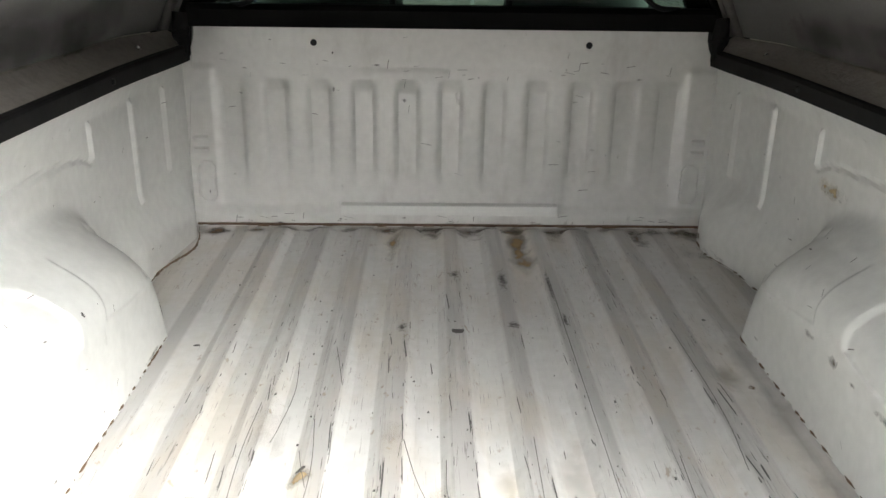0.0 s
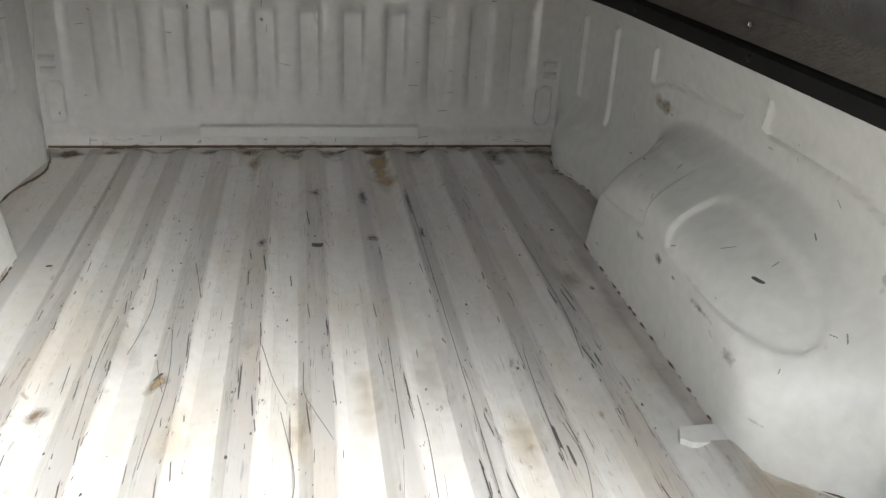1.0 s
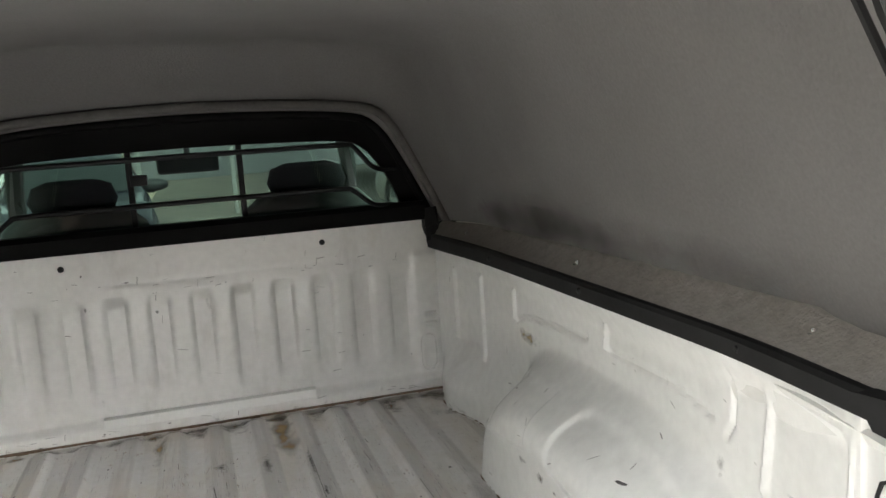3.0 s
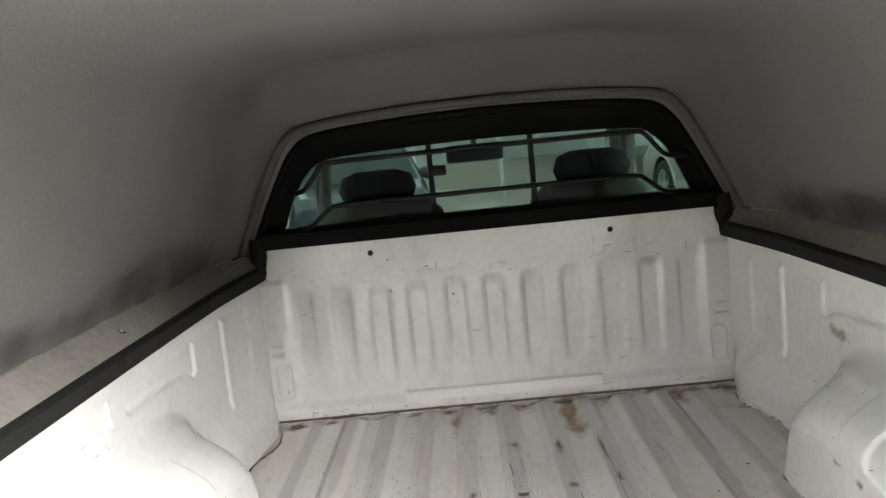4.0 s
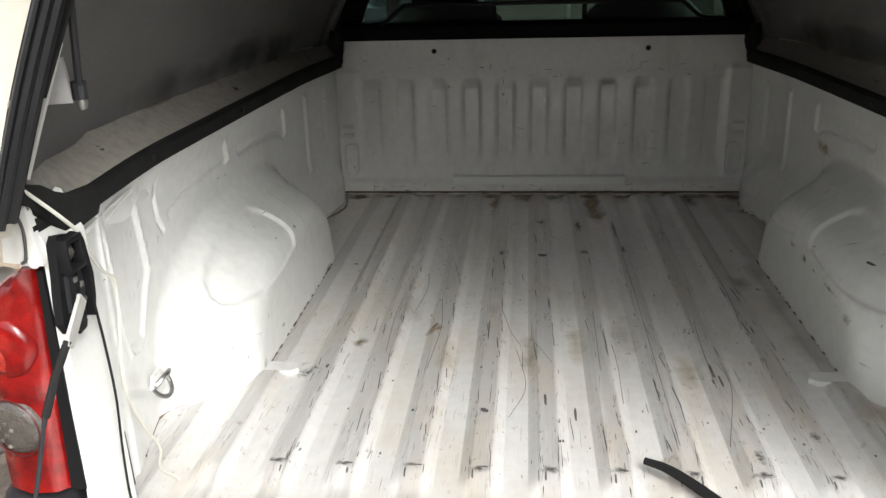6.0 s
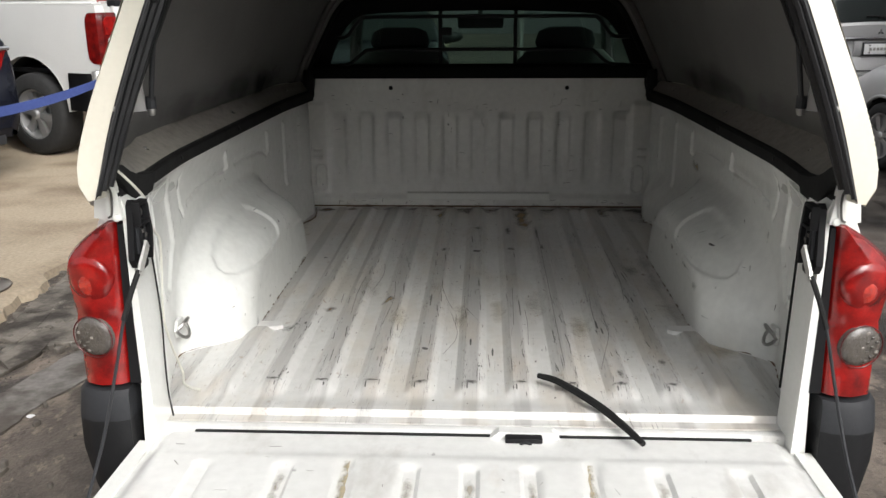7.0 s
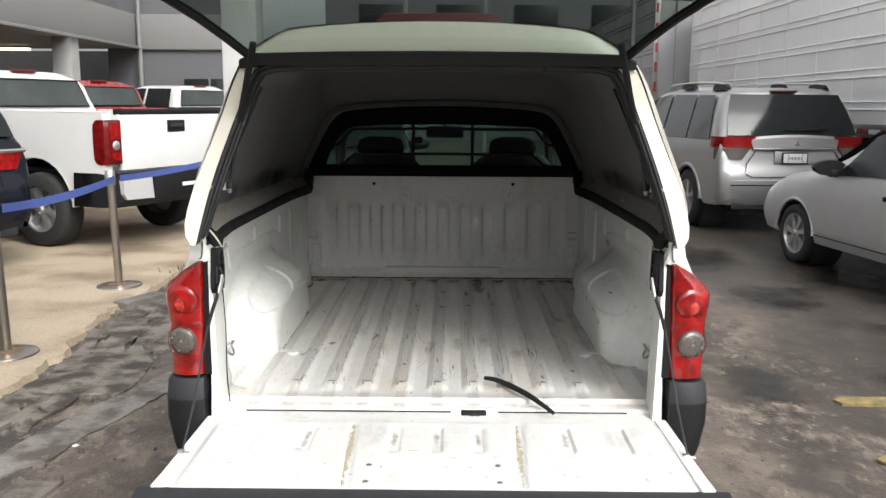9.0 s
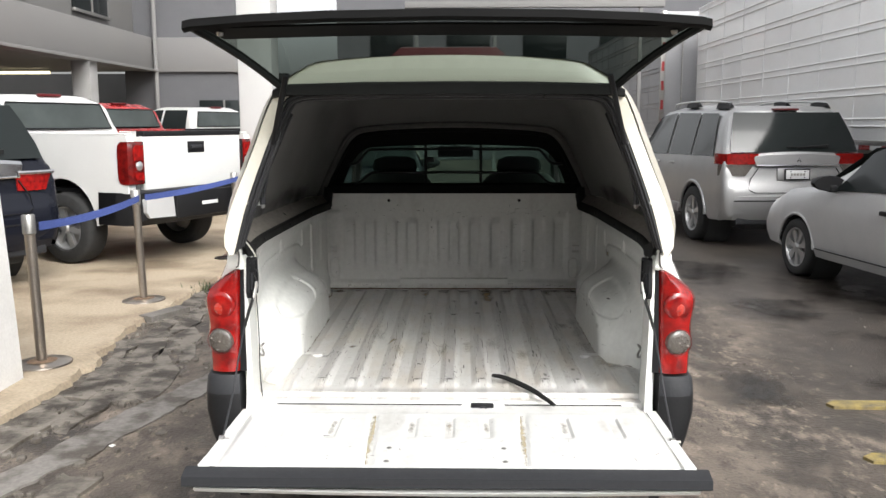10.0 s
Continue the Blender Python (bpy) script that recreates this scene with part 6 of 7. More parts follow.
for i in range(len(rows_y) - 1):
    for j in range(COLS):
        if rr.random() < 0.13 + 0.09 * j:
            continue
        q = [corner[i, j], corner[i, j + 1], corner[i + 1, j + 1], corner[i + 1, j]]
        ring = []
        for k in range(4):
            a, b = q[k], q[(k + 1) % 4]
            ring.append(a)
            for f in (0.33, 0.67):
                ring.append((a[0] + f * (b[0] - a[0]) + rr.uniform(-0.04, 0.04), a[1] + f * (b[1] - a[1]) + rr.uniform(-0.04, 0.04)))
        mx, my = sum(p[0] for p in ring) / 12, sum(p[1] for p in ring) / 12
        if any(inside(np.array(u), np.array(v), strip) for u, v in ring + [(mx, my)]):
            continue
        h = 0.008 - 0.007 * (j / COLS) + rr.uniform(-0.002, 0.003)
        tx, ty = rr.uniform(-0.005, 0.005), rr.uniform(-0.005, 0.005)
        f0, f1 = 1.0, 0.992 - rr.uniform(0.0, 0.02)
        lev = lambda px, py: h + tx * (px - mx) + ty * (py - my)
        bm = loft([[(mx + f * (px - mx), my + f * (py - my), zz(px, py)) for px, py in ring] for f, zz in ((1.0, lambda a, b: -0.04), (f0, lambda a, b: lev(a, b) - 0.004), (f1, lev), (0.5, lambda a, b: lev(a, b) + 0.003))])
        part("broken_slab", bm, SLABTOP, apron, "", 0.3)
lumps = bmesh.new()
for k in range(420):
    y = rr.uniform(0.2, 6.4)
    x = slabs_edge(y) + 0.03 + abs(rr.gauss(0.3, 0.33))
    if inside(np.array(x), np.array(y), strip):
        continue
    size, h, n = rr.uniform(0.008, 0.035), rr.uniform(0.003, 0.014), rr.randint(5, 7)
    a0 = rr.uniform(0, 6)
    pts = [(x + rr.uniform(0.6, 1.0) * size * math.cos(a0 + i * math.tau / n), y + rr.uniform(0.6, 1.2) * size * math.sin(a0 + i * math.tau / n)) for i in range(n)]
    loft([[(px, py, -0.02) for px, py in pts], [(px, py, h * rr.uniform(0.7, 1.1)) for px, py in pts], [(x + 0.7 * (px - x), y + 0.7 * (py - y), h + 0.004) for px, py in pts]], bm=lumps)
tagged(part("rubble", lumps, RUBBLE, apron, "broken concrete lumps along the apron", 0.3), kind="stuff")
gr = random.Random(31)
grit = bmesh.new()
for k in range(1700):
    y, x = gr.uniform(0.0, 6.5), 0
    x = slabs_edge(y) + abs(gr.gauss(0, 0.6)) + 0.03 if k % 5 < 3 else gr.uniform(0.9, 3.4)
    z0, r = -0.004, gr.choice((0.002, 0.003, 0.004, 0.005, 0.008))
    bmesh.ops.create_cone(grit, segments=5, radius1=r, radius2=r * 0.5, depth=r, cap_ends=True, matrix=Matrix.Translation((x, y, z0 + r / 2)) @ Matrix.Rotation(gr.uniform(0, 3), 4, "Z"))
tagged(part("grit", grit, RUBBLE, None, "", 0), "loose grit and small stones on the yard", "grit", kind="stuff")
tagged(part("cement_strip", slab([(u + 0.035 * smooth_noise(u, v, 5.0, 2.0) + 0.02 * smooth_noise(u, v, 17.0, 6.0), v + 0.03 * smooth_noise(u, v, 6.0, 7.0)) for p, q in zip(strip, strip[1:] + strip[:1]) for u, v in ((p[0] + f * (q[0] - p[0]), p[1] + f * (q[1] - p[1])) for f in (0, 0.25, 0.5, 0.75))], "z", -0.03, 0.006, 0.0), CEMENT, None), "smooth grey cement strip set in the yard", "cement strip", kind="structure")
for k, (x, y, rot) in enumerate(((-2.36, 4.18, -0.45), (-2.02, 4.75, -0.45))):
    tagged(part("stone_slab", slab([(x + c * math.cos(rot) - d * math.sin(rot), y + c * math.sin(rot) + d * math.cos(rot)) for c, d in ((-0.075, -0.21), (0.07, -0.215), (0.075, 0.20), (-0.07, 0.21))], "z", 0.0, 0.05, 0.008), WETSTONE), "damp grey stone slab lying on the rubble", "stone slab", "loose slabs")
for k, (x, y, w) in enumerate(((2.35, 2.07, 0.55), (2.20, 1.30, 0.45))):
    tagged(part("road_marking", slab([(x - 0.26, y - 0.05), (x + w, y - 0.06), (x + w, y + 0.06), (x - 0.22, y + 0.055), (x - 0.28, y + 0.01)], "z", -0.01, 0.008), YELLOW, None), "worn yellow painted line on the asphalt", "road marking", "road markings", "structure")
puddle_m = mat("wet_crack_dirt", (0.028, 0.024, 0.020), 0.45, var=0.1, bump=0.02, coat=0.2)
ck = random.Random(77)
lines = [[(2.05, 6.2), (2.25, 5.5), (2.5, 5.0), (2.62, 4.4), (3.1, 3.6), (3.4, 2.9)]]
for x0, y0, dx, dy in ((1.0, 4.2, 0.35, 0.4), (2.0, 3.1, 0.4, -0.3)):
    row = [(x0, y0)]
    for k in range(5):
        row.append((row[-1][0] + dx * ck.uniform(0.3, 1.2) + ck.uniform(-0.12, 0.12), row[-1][1] + dy * ck.uniform(0.3, 1.2) + ck.uniform(-0.12, 0.12)))
    lines.append(row)
for pts in lines:
    crack = curve([(x, y, 0) for x, y in pts], 8)
    bm = bmesh.new()
    row = []
    for i, p in enumerate(crack):
        d = (crack[min(i + 1, len(crack) - 1)] - crack[max(i - 1, 0)]).normalized()
        nx, ny = -d.y, d.x
        w = 0.0015 + 0.007 * ck.random() ** 2
        jx, jy = ck.uniform(-0.012, 0.012), ck.uniform(-0.012, 0.012)
        row.append((bm.verts.new((p.x + jx - w * nx, p.y + jy - w * ny, 0.006)), bm.verts.new((p.x + jx + w * nx, p.y + jy + w * ny, 0.006))))
    for a, b in zip(row, row[1:]):
        bm.faces.new((a[0], a[1], b[1], b[0]))
    part("crack", bm, puddle_m, ground, "dark wet crack", 0)


# ---- shallow puddles in the gutter ----
WATER = stain("dirty_rain_water", (0.020, 0.016, 0.013), 0.9, fine=2.6, rough=0.22)
for cx, cy, w, d in ((2.70, 4.45, 0.85, 1.25), (3.35, 3.25, 1.3, 1.3), (2.55, 6.4, 1.1, 2.0), (3.7, 5.3, 1.6, 2.4), (1.75, 2.4, 0.7, 0.9), (2.9, 2.4, 1.2, 0.8)):
    bm = bmesh.new()
    grid = [[bm.verts.new((cx + w * (i / 8 - 0.5), cy + d * (j / 8 - 0.5), 0.006)) for i in range(9)] for j in range(9)]
    for p, q in zip(grid, grid[1:]):
        for k in range(8):
            bm.faces.new((p[k], p[k + 1], q[k + 1], q[k]))
    part("puddle", bm, WATER, ground, "shallow dark rain puddle with a ragged edge", 0)


# ---- queue posts and belts ----
def stanchion(x, y, base_z, lean=(0, 0)):
    st = thing("queue_post", "brushed steel queue post on a round rusty base", "queue post", pose(x, y, base_z, lean[0], lean[1]), "queue posts")
    part("base", lathe([(0, 0.024), (0.03, 0.024), (0.06, 0.020), (0.165, 0.014), (0.178, 0.008), (0.18, 0)], "z", 36, caps=False), BRONZE, st)
    part("base_rust", lathe([(0.0, 0.027), (0.05, 0.0268), (0.09, 0.0205)], "z", 28), RUST, st)
    part("pole", lathe([(0.032, 0.02), (0.032, 0.85)], "z", 24), BRONZE, st)
    part("head", lathe([(0.034, 0.83), (0.040, 0.835), (0.040, 0.945), (0.036, 0.952), (0, 0.953)], "z", 24), STEEL, st)
    return st


posts = [(-2.70, 4.62, 0.045), (-2.62, 2.66, 0.045), (-2.55, 7.2, 0.045), (-3.4, 0.8, 0.045)]
for p in posts[:3]:
    stanchion(*p, (0, -1.5))


def belt(a, b, sag, name="queue_belt"):
    pa, pb = Vector(a), Vector(b)
    rows = []
    for k in range(15):
        t = k / 14
        p = pa.lerp(pb, t)
        z = p.z - sag * 4 * t * (1 - t)
        tilt = 0.008 * math.sin(t * 3.1)
        rows.append([(p.x + tilt, p.y, z - 0.026), (p.x - tilt, p.y, z + 0.026), (p.x - tilt + 0.002, p.y, z + 0.026), (p.x + tilt + 0.002, p.y, z - 0.026)])
    return tagged(part(name, loft(rows), BLUEB), "blue webbing belt stretched between queue posts", "queue belt", "queue belts")


belt((-2.66, 4.66, 0.93), (-2.52, 7.17, 0.93), 0.02)
belt((-2.60, 2.70, 0.92), (-2.68, 4.58, 0.93), 0.03)

# ---- small things on the ground ----
tagged(part("drain_cover", lathe([(0, 0.010), (0.085, 0.010), (0.10, 0.012), (0.115, 0.010), (0.12, 0.0)], "z", 28, Matrix.Translation((-2.64, 6.95, 0.045))), BLACKP), "round black drain cover on the concrete apron", "drain cover")
wr = random.Random(8)
bm = bmesh.new()
for k in range(70):
    x, y = -2.36 + wr.gauss(0, 0.07), 5.25 + wr.gauss(0, 0.10)
    a, h, b = wr.uniform(0, 6.28), wr.uniform(0.03, 0.10), wr.uniform(0.01, 0.05)
    ca, sa = math.cos(a), math.sin(a)
    w = wr.uniform(0.003, 0.006)
    pts = [(x - sa * w, y + ca * w, 0.0), (x + sa * w, y - ca * w, 0.0), (x + ca * b * 0.4 + sa * w * 0.8, y + sa * b * 0.4 - ca * w * 0.8, h * 0.6), (x + ca * b * 0.4 - sa * w * 0.8, y + sa * b * 0.4 + ca * w * 0.8, h * 0.6)]
    v = [bm.verts.new(p) for p in pts] + [bm.verts.new((x + ca * b, y + sa * b, h))]
    bm.faces.new(v[:4])
    bm.faces.new((v[3], v[2], v[4]))
LEAF = mat("weed_green", (0.055, 0.085, 0.03), 0.7, var=0.2, scale=40, fine=200)
tagged(part("weed", bm, LEAF, None, "", 0), "small green weeds growing out of the broken concrete", "weeds", kind="stuff")
bm = bmesh.new()
ring = [bm.verts.new((-1.64 + 0.020 * math.cos(a) * wr.uniform(0.6, 1.1), 1.36 + 0.014 * math.sin(a) * wr.uniform(0.6, 1.1), 0.012 + 0.008 * wr.random())) for a in [k * math.tau / 9 for k in range(9)]]
top = bm.verts.new((-1.64, 1.36, 0.024))
for k in range(9):
    bm.faces.new((ring[k], ring[(k + 1) % 9], top))
tagged(part("paper_scrap", bm, PLATE, None, "", 0), "crumpled scrap of white paper on the asphalt", "litter")


# ---- parked vehicles ----
def car_body(parent, stations, paint, wheels, name="body", step=0.05, n=61, flare=0.016):
    """A car's shell from stations (y, sill, belt, top, half width low, at the belt, at the top), with round wheel openings."""
    st = np.array(stations, float)
    ys = np.unique(np.concatenate([np.arange(st[0, 0], st[-1, 0], step), st[:, 0]]))
    cols = [np.interp(ys, st[:, 0], st[:, k]) for k in range(1, 7)]
    rings = []
    for y, zs, zb, zt, wl, wb, wt in zip(ys, *cols):
        zb = min(zb, zt - 0.015)
        half = [(-wl * 0.95, zs), (-wl, zs + 0.10), (-wl * 1.01, (zs + zb) / 2 + 0.08), (-wb, zb), (-(wb * 0.4 + wt * 0.6), zb + 0.60 * (zt - zb)), (-wt, zt - 0.07 * min(1, (zt - zb) * 4)), (-wt * 0.80, zt - 0.005), (0, zt)]
        rings.append([(x, y, z) for x, z in rounded(mirrored(half), n, 2)])
    bm = bmesh.new()
    grid = [[bm.verts.new(p) for p in r] for r in rings]
    wmax = float(st[:, 4].max())
    cut = []
    for r in grid:
        for v in r:
            if abs(v.co.x) > 0.72 * wmax:
                for wy, wz, R in wheels:
                    d = math.hypot(v.co.y - wy, v.co.z - wz)
                    if R - 0.035 < d < R + 0.03:
                        v.co.y, v.co.z = wy + (v.co.y - wy) * R / d, wz + (v.co.z - wz) * R / d
    for a, b in zip(grid, grid[1:]):
        for i in range(n - 1):
            q = (a[i], a[i + 1], b[i + 1], b[i])
            c = sum((v.co for v in q), Vector()) / 4
            if abs(c.x) > 0.72 * wmax and any(math.hypot(c.y - wy, c.z - wz) < R - 0.004 for wy, wz, R in wheels):
                continue
            bm.faces.new(q)
    for r in (grid[0], grid[-1]):
        bm.faces.new(r)
    bmesh.ops.delete(bm, geom=[v for v in bm.verts if not v.link_faces], context="VERTS")
    body = part(name, bm, paint, parent, "", 0.7)
    part("underbody", box((-wmax * 0.62, st[0, 0] + 0.15, 0.22), (wmax * 0.62, st[-1, 0] - 0.15, st[:, 1].min() + 0.14), 0.03), CABIN, parent)
    for wy, wz, R in wheels:
        for s in (-1, 1):
            part("wheel_well", lathe([(R * 1.02, s * wmax * 0.93), (R * 1.02, s * wmax * 0.58), (0.02, s * wmax * 0.58)], "x", 28, Matrix.Translation((0, wy, wz))), CABIN, parent, "", 0.5)
            arc = [(s * wmax * 0.992, wy - R * math.cos(a), wz + R * math.sin(a)) for a in [0.06 + (math.pi - 0.12) * k / 20 for k in range(21)]]
            part("arch_lip", tube(arc, flare, 8), paint, parent, "", 1.0)
    return body, lambda y: [float(np.interp(y, ys, c)) for c in cols]


def side_panes(parent, sec, s, spans, lo=0.08, hi=0.86, material=None):
    """Side windows, one pane for each stretch (y at the belt, from and to; y at the top, from and to)."""
    for y0, y1, t0, t1 in spans:
        rows = []
        for v in np.linspace(lo, hi, 6):
            row = []
            for u in np.linspace(0, 1, 7):
                y = (y0 + u * (y1 - y0)) * (1 - v) + (t0 + u * (t1 - t0)) * v
                zs, zb, zt, wl, wb, wt = sec(y)
                z = zb + v * (max(zt, zb + 0.05) - zb)
                w = wb + (wt - wb) * min(1.0, v * 1.02) + 0.006 + 0.010 * math.sin(v * 3.1)
                row.append((s * w, y, z))
            rows.append(row)
        part("side_window", loft(rows, closed=False, caps=False), material or CARGLASS, parent, "", 0.8)


def bars(parent, cx, y, cz, w, h, count, material, s=-1):
    """Plain bars in place of characters."""
    for k in range(count):
        x = cx - w / 2 + (k + 0.5) * w / count
        part("plate_bar", box((x - w / count * 0.32, y - 0.004, cz - h / 2), (x + w / count * 0.32, y, cz + h / 2)), material, parent)


def pickup(name, label, paint, at, tint_cap=True):
    p = thing(name, label, "pickup truck", at, "parked pickups")
    WY = -1.88
    arc = [(WY - 0.50 * math.cos(a), 0.44 + 0.50 * math.sin(a)) for a in [math.pi * k / 14 for k in range(15)]]
    for s in (-1, 1):
        side = part("bed_side", slab([(-2.83, 0.62)] + [(a, b) for a, b in arc] + [(-0.82, 0.55), (-0.82, 1.385), (-1.2, 1.395), (-2.0, 1.395), (-2.84, 1.385), (-2.86, 1.30)], "x", s * 0.90, s * 1.0, 0.028, seg=3), paint, p, "", 0.6)
        part("arch_lip", tube([(s * 0.99, a, b) for a, b in arc], 0.013, 8), paint, side, "", 1.0)
        part("bed_rail", box((s * 0.89, -2.82, 1.392), (s * 1.0, -0.83, 1.412), 0.008), paint, p)
        lamp = part("tail_lamp", loft([[(s * 0.815, -2.890 + 0.01 * e, z), (s * (0.975 - 0.02 * e), -2.892 + 0.012 * e, z), (s * 1.008, -2.86, z), (s * 1.014, -2.83, z), (s * (1.014 - 0.008 * e), -2.72 - 0.03 * e, z), (s * 0.88, -2.70, z)] for z, e in ((0.885, 1.6), (0.90, 0.8), (0.93, 0.2), (1.0, 0), (1.22, 0), (1.28, 0.2), (1.31, 0.8), (1.325, 1.6))]), REDDEEP, p, "red tail lamp", 0.5)
        part("reversing_lens", lathe([(0, -0.016), (0.030, -0.014), (0.046, -0.004), (0.048, 0.01)], "y", 18, Matrix.Translation((s * 0.885, -2.893, 1.075))), ALLOY, lamp, "small clear reversing lens")
        part("lens_band", box((s * 0.822, -2.8965, 1.018), (s * 0.955, -2.880, 1.026), 0.002), REDDARK, lamp)
        part("upper_lens", slab([(s * 0.828, 1.135), (s * 0.955, 1.135), (s * 0.965, 1.25), (s * 0.93, 1.29), (s * 0.828, 1.285)], "y", -2.902, -2.880, 0.010), REDL, lamp, "brighter red brake lens")
        part("lower_lens", slab([(s * 0.828, 0.925), (s * 0.94, 0.93), (s * 0.955, 1.005), (s * 0.828, 1.005)], "y", -2.900, -2.880, 0.010), REDL, lamp)
        part("lens_edge", box((s * 0.806, -2.886, 0.89), (s * 0.816, -2.86, 1.32), 0.003), BLACKP, lamp)
    tg = part("tailgate", box((-0.79, -2.875, 0.80), (0.79, -2.79, 1.405), 0.03, 3), paint, p, "tailgate with black handle", 0.6)
    part("gate_cap", box((-0.79, -2.88, 1.372), (0.79, -2.77, 1.432), 0.01), BLACKP, tg)
    part("handle_recess", box((-0.135, -2.884, 1.19), (0.135, -2.872, 1.315), 0.012), BLACKP, tg)
    part("gate_handle", box((-0.09, -2.90, 1.235), (0.09, -2.878, 1.275), 0.010), PLASTIC, tg)
    part("bed_inside", box((-0.90, -2.79, 0.78), (0.90, -0.86, 0.82)), BLACKP, p)
    bmp = part("rear_bumper", loft([[(x, b + 0.02, 0.46), (x, b - 0.03, 0.52), (x, b - 0.02, 0.66), (x, b + 0.005, 0.79), (x, b + 0.12, 0.80), (x, b + 0.14, 0.46)] for x, b in ((-1.02, -2.56), (-1.02, -2.80), (-0.96, -2.95), (-0.42, -3.00), (0.42, -3.00), (0.96, -2.95), (1.02, -2.80), (1.02, -2.56))]), BLACKP, p, "black step bumper with chrome ends", 0.6)
    part("step_pad", box((-0.98, -2.985, 0.795), (0.98, -2.80, 0.822), 0.01), PLASTIC, bmp)
    part("bumper_centre", box((-0.52, -3.045, 0.50), (0.52, -2.95, 0.785), 0.02), BLACKP, bmp)
    part("plate", box((-0.13, -3.052, 0.62), (0.13, -3.044, 0.66), 0.004), PLATE, bmp)
    st = [(-0.80, 0.55, 1.36, 1.40, 0.97, 0.97, 0.93), (-0.77, 0.5, 1.36, 1.46, 0.98, 0.97, 0.90), (-0.70, 0.5, 1.36, 1.80, 0.99, 0.97, 0.80), (-0.55, 0.48, 1.36, 1.86, 1.0, 0.97, 0.76), (0.3, 0.48, 1.34, 1.87, 1.0, 0.97, 0.76), (0.62, 0.48, 1.32, 1.80, 1.0, 0.97, 0.77), (1.15, 0.48, 1.26, 1.32, 1.0, 0.96, 0.90), (2.3, 0.5, 1.18, 1.22, 0.99, 0.94, 0.85), (2.72, 0.55, 1.0, 1.10, 0.96, 0.92, 0.80), (2.80, 0.6, 0.8, 0.95, 0.92, 0.88, 0.75)]
    body, sec = car_body(p, st, paint, [(1.95, 0.42, 0.50)], "cab_body")
    rows = [[(x * w, -0.802 + 0.075 * t - 0.012 * (1 - abs(x)), 1.455 + 0.30 * t) for x in np.linspace(-1, 1, 9)] for t, w in ((0, 0.80), (0.5, 0.755), (1, 0.69))]
    rw = part("rear_window", loft(rows, closed=False, caps=False), CABGLASS, p, "", 0.8)
    part("window_seal", tube(curve([(-0.80, -0.803, 1.453), (-0.745, -0.766, 1.60), (-0.69, -0.729, 1.755), (0, -0.742, 1.757), (0.69, -0.729, 1.755), (0.745, -0.766, 1.60), (0.80, -0.803, 1.453), (0, -0.816, 1.452), (-0.80, -0.803, 1.453)], 1), 0.010, 6), BLACKP, rw)
    for s in (-1, 1):
        part("bed_gap", box((s * 0.97, -0.825, 0.60), (s * 0.992, -0.795, 1.38), 0.004), BLACKP, p)
        part("fuel_lines", box((s * 0.60, -2.78, 0.62), (s * 0.72, -1.2, 0.70), 0.02), CABIN, p)
        part("wheel_liner", slab([(WY + 0.50 * math.cos(a), 0.44 + 0.50 * math.sin(a)) for a in [math.pi * k / 14 for k in range(15)]], "x", s * 0.60, s * 0.64), CABIN, p)
        part("liner_roof", loft([[(s * 0.62, WY + r * math.cos(a), 0.44 + r * math.sin(a)) for r in (0.495, 0.51)] + [(s * 0.91, WY + r * math.cos(a), 0.44 + r * math.sin(a)) for r in (0.51, 0.495)] for a in [math.pi * k / 14 for k in range(15)]]), CABIN, p, "", 0.5)
        part("bumper_end", slab([(s * 0.53, 0.53), (s * 0.90, 0.54), (s * 0.945, 0.60), (s * 0.94, 0.735), (s * 0.55, 0.745)], "y", -3.022, -2.93, 0.02, seg=3), CHROMEB, bmp, "brushed chrome bumper end")
    part("cab_brake_lamp", box((-0.16, -0.66, 1.835), (0.16, -0.60, 1.872), 0.010), REDDARK, p)
    for s in (-1, 1):
        side_panes(p, sec, s, [(-0.62, 0.05, -0.55, 0.05), (0.10, 1.0, 0.10, 0.55)])
        wheel(p, s * 0.86, WY, 0.39, 0.27, s, 0.235, 6)
        wheel(p, s * 0.86, 1.95, 0.39, 0.27, s, 0.235, 6)
        part("door_mirror", box((s * 1.02, 0.92, 1.30), (s * 1.20, 1.02, 1.50), 0.03), BLACKP, p)
    return p


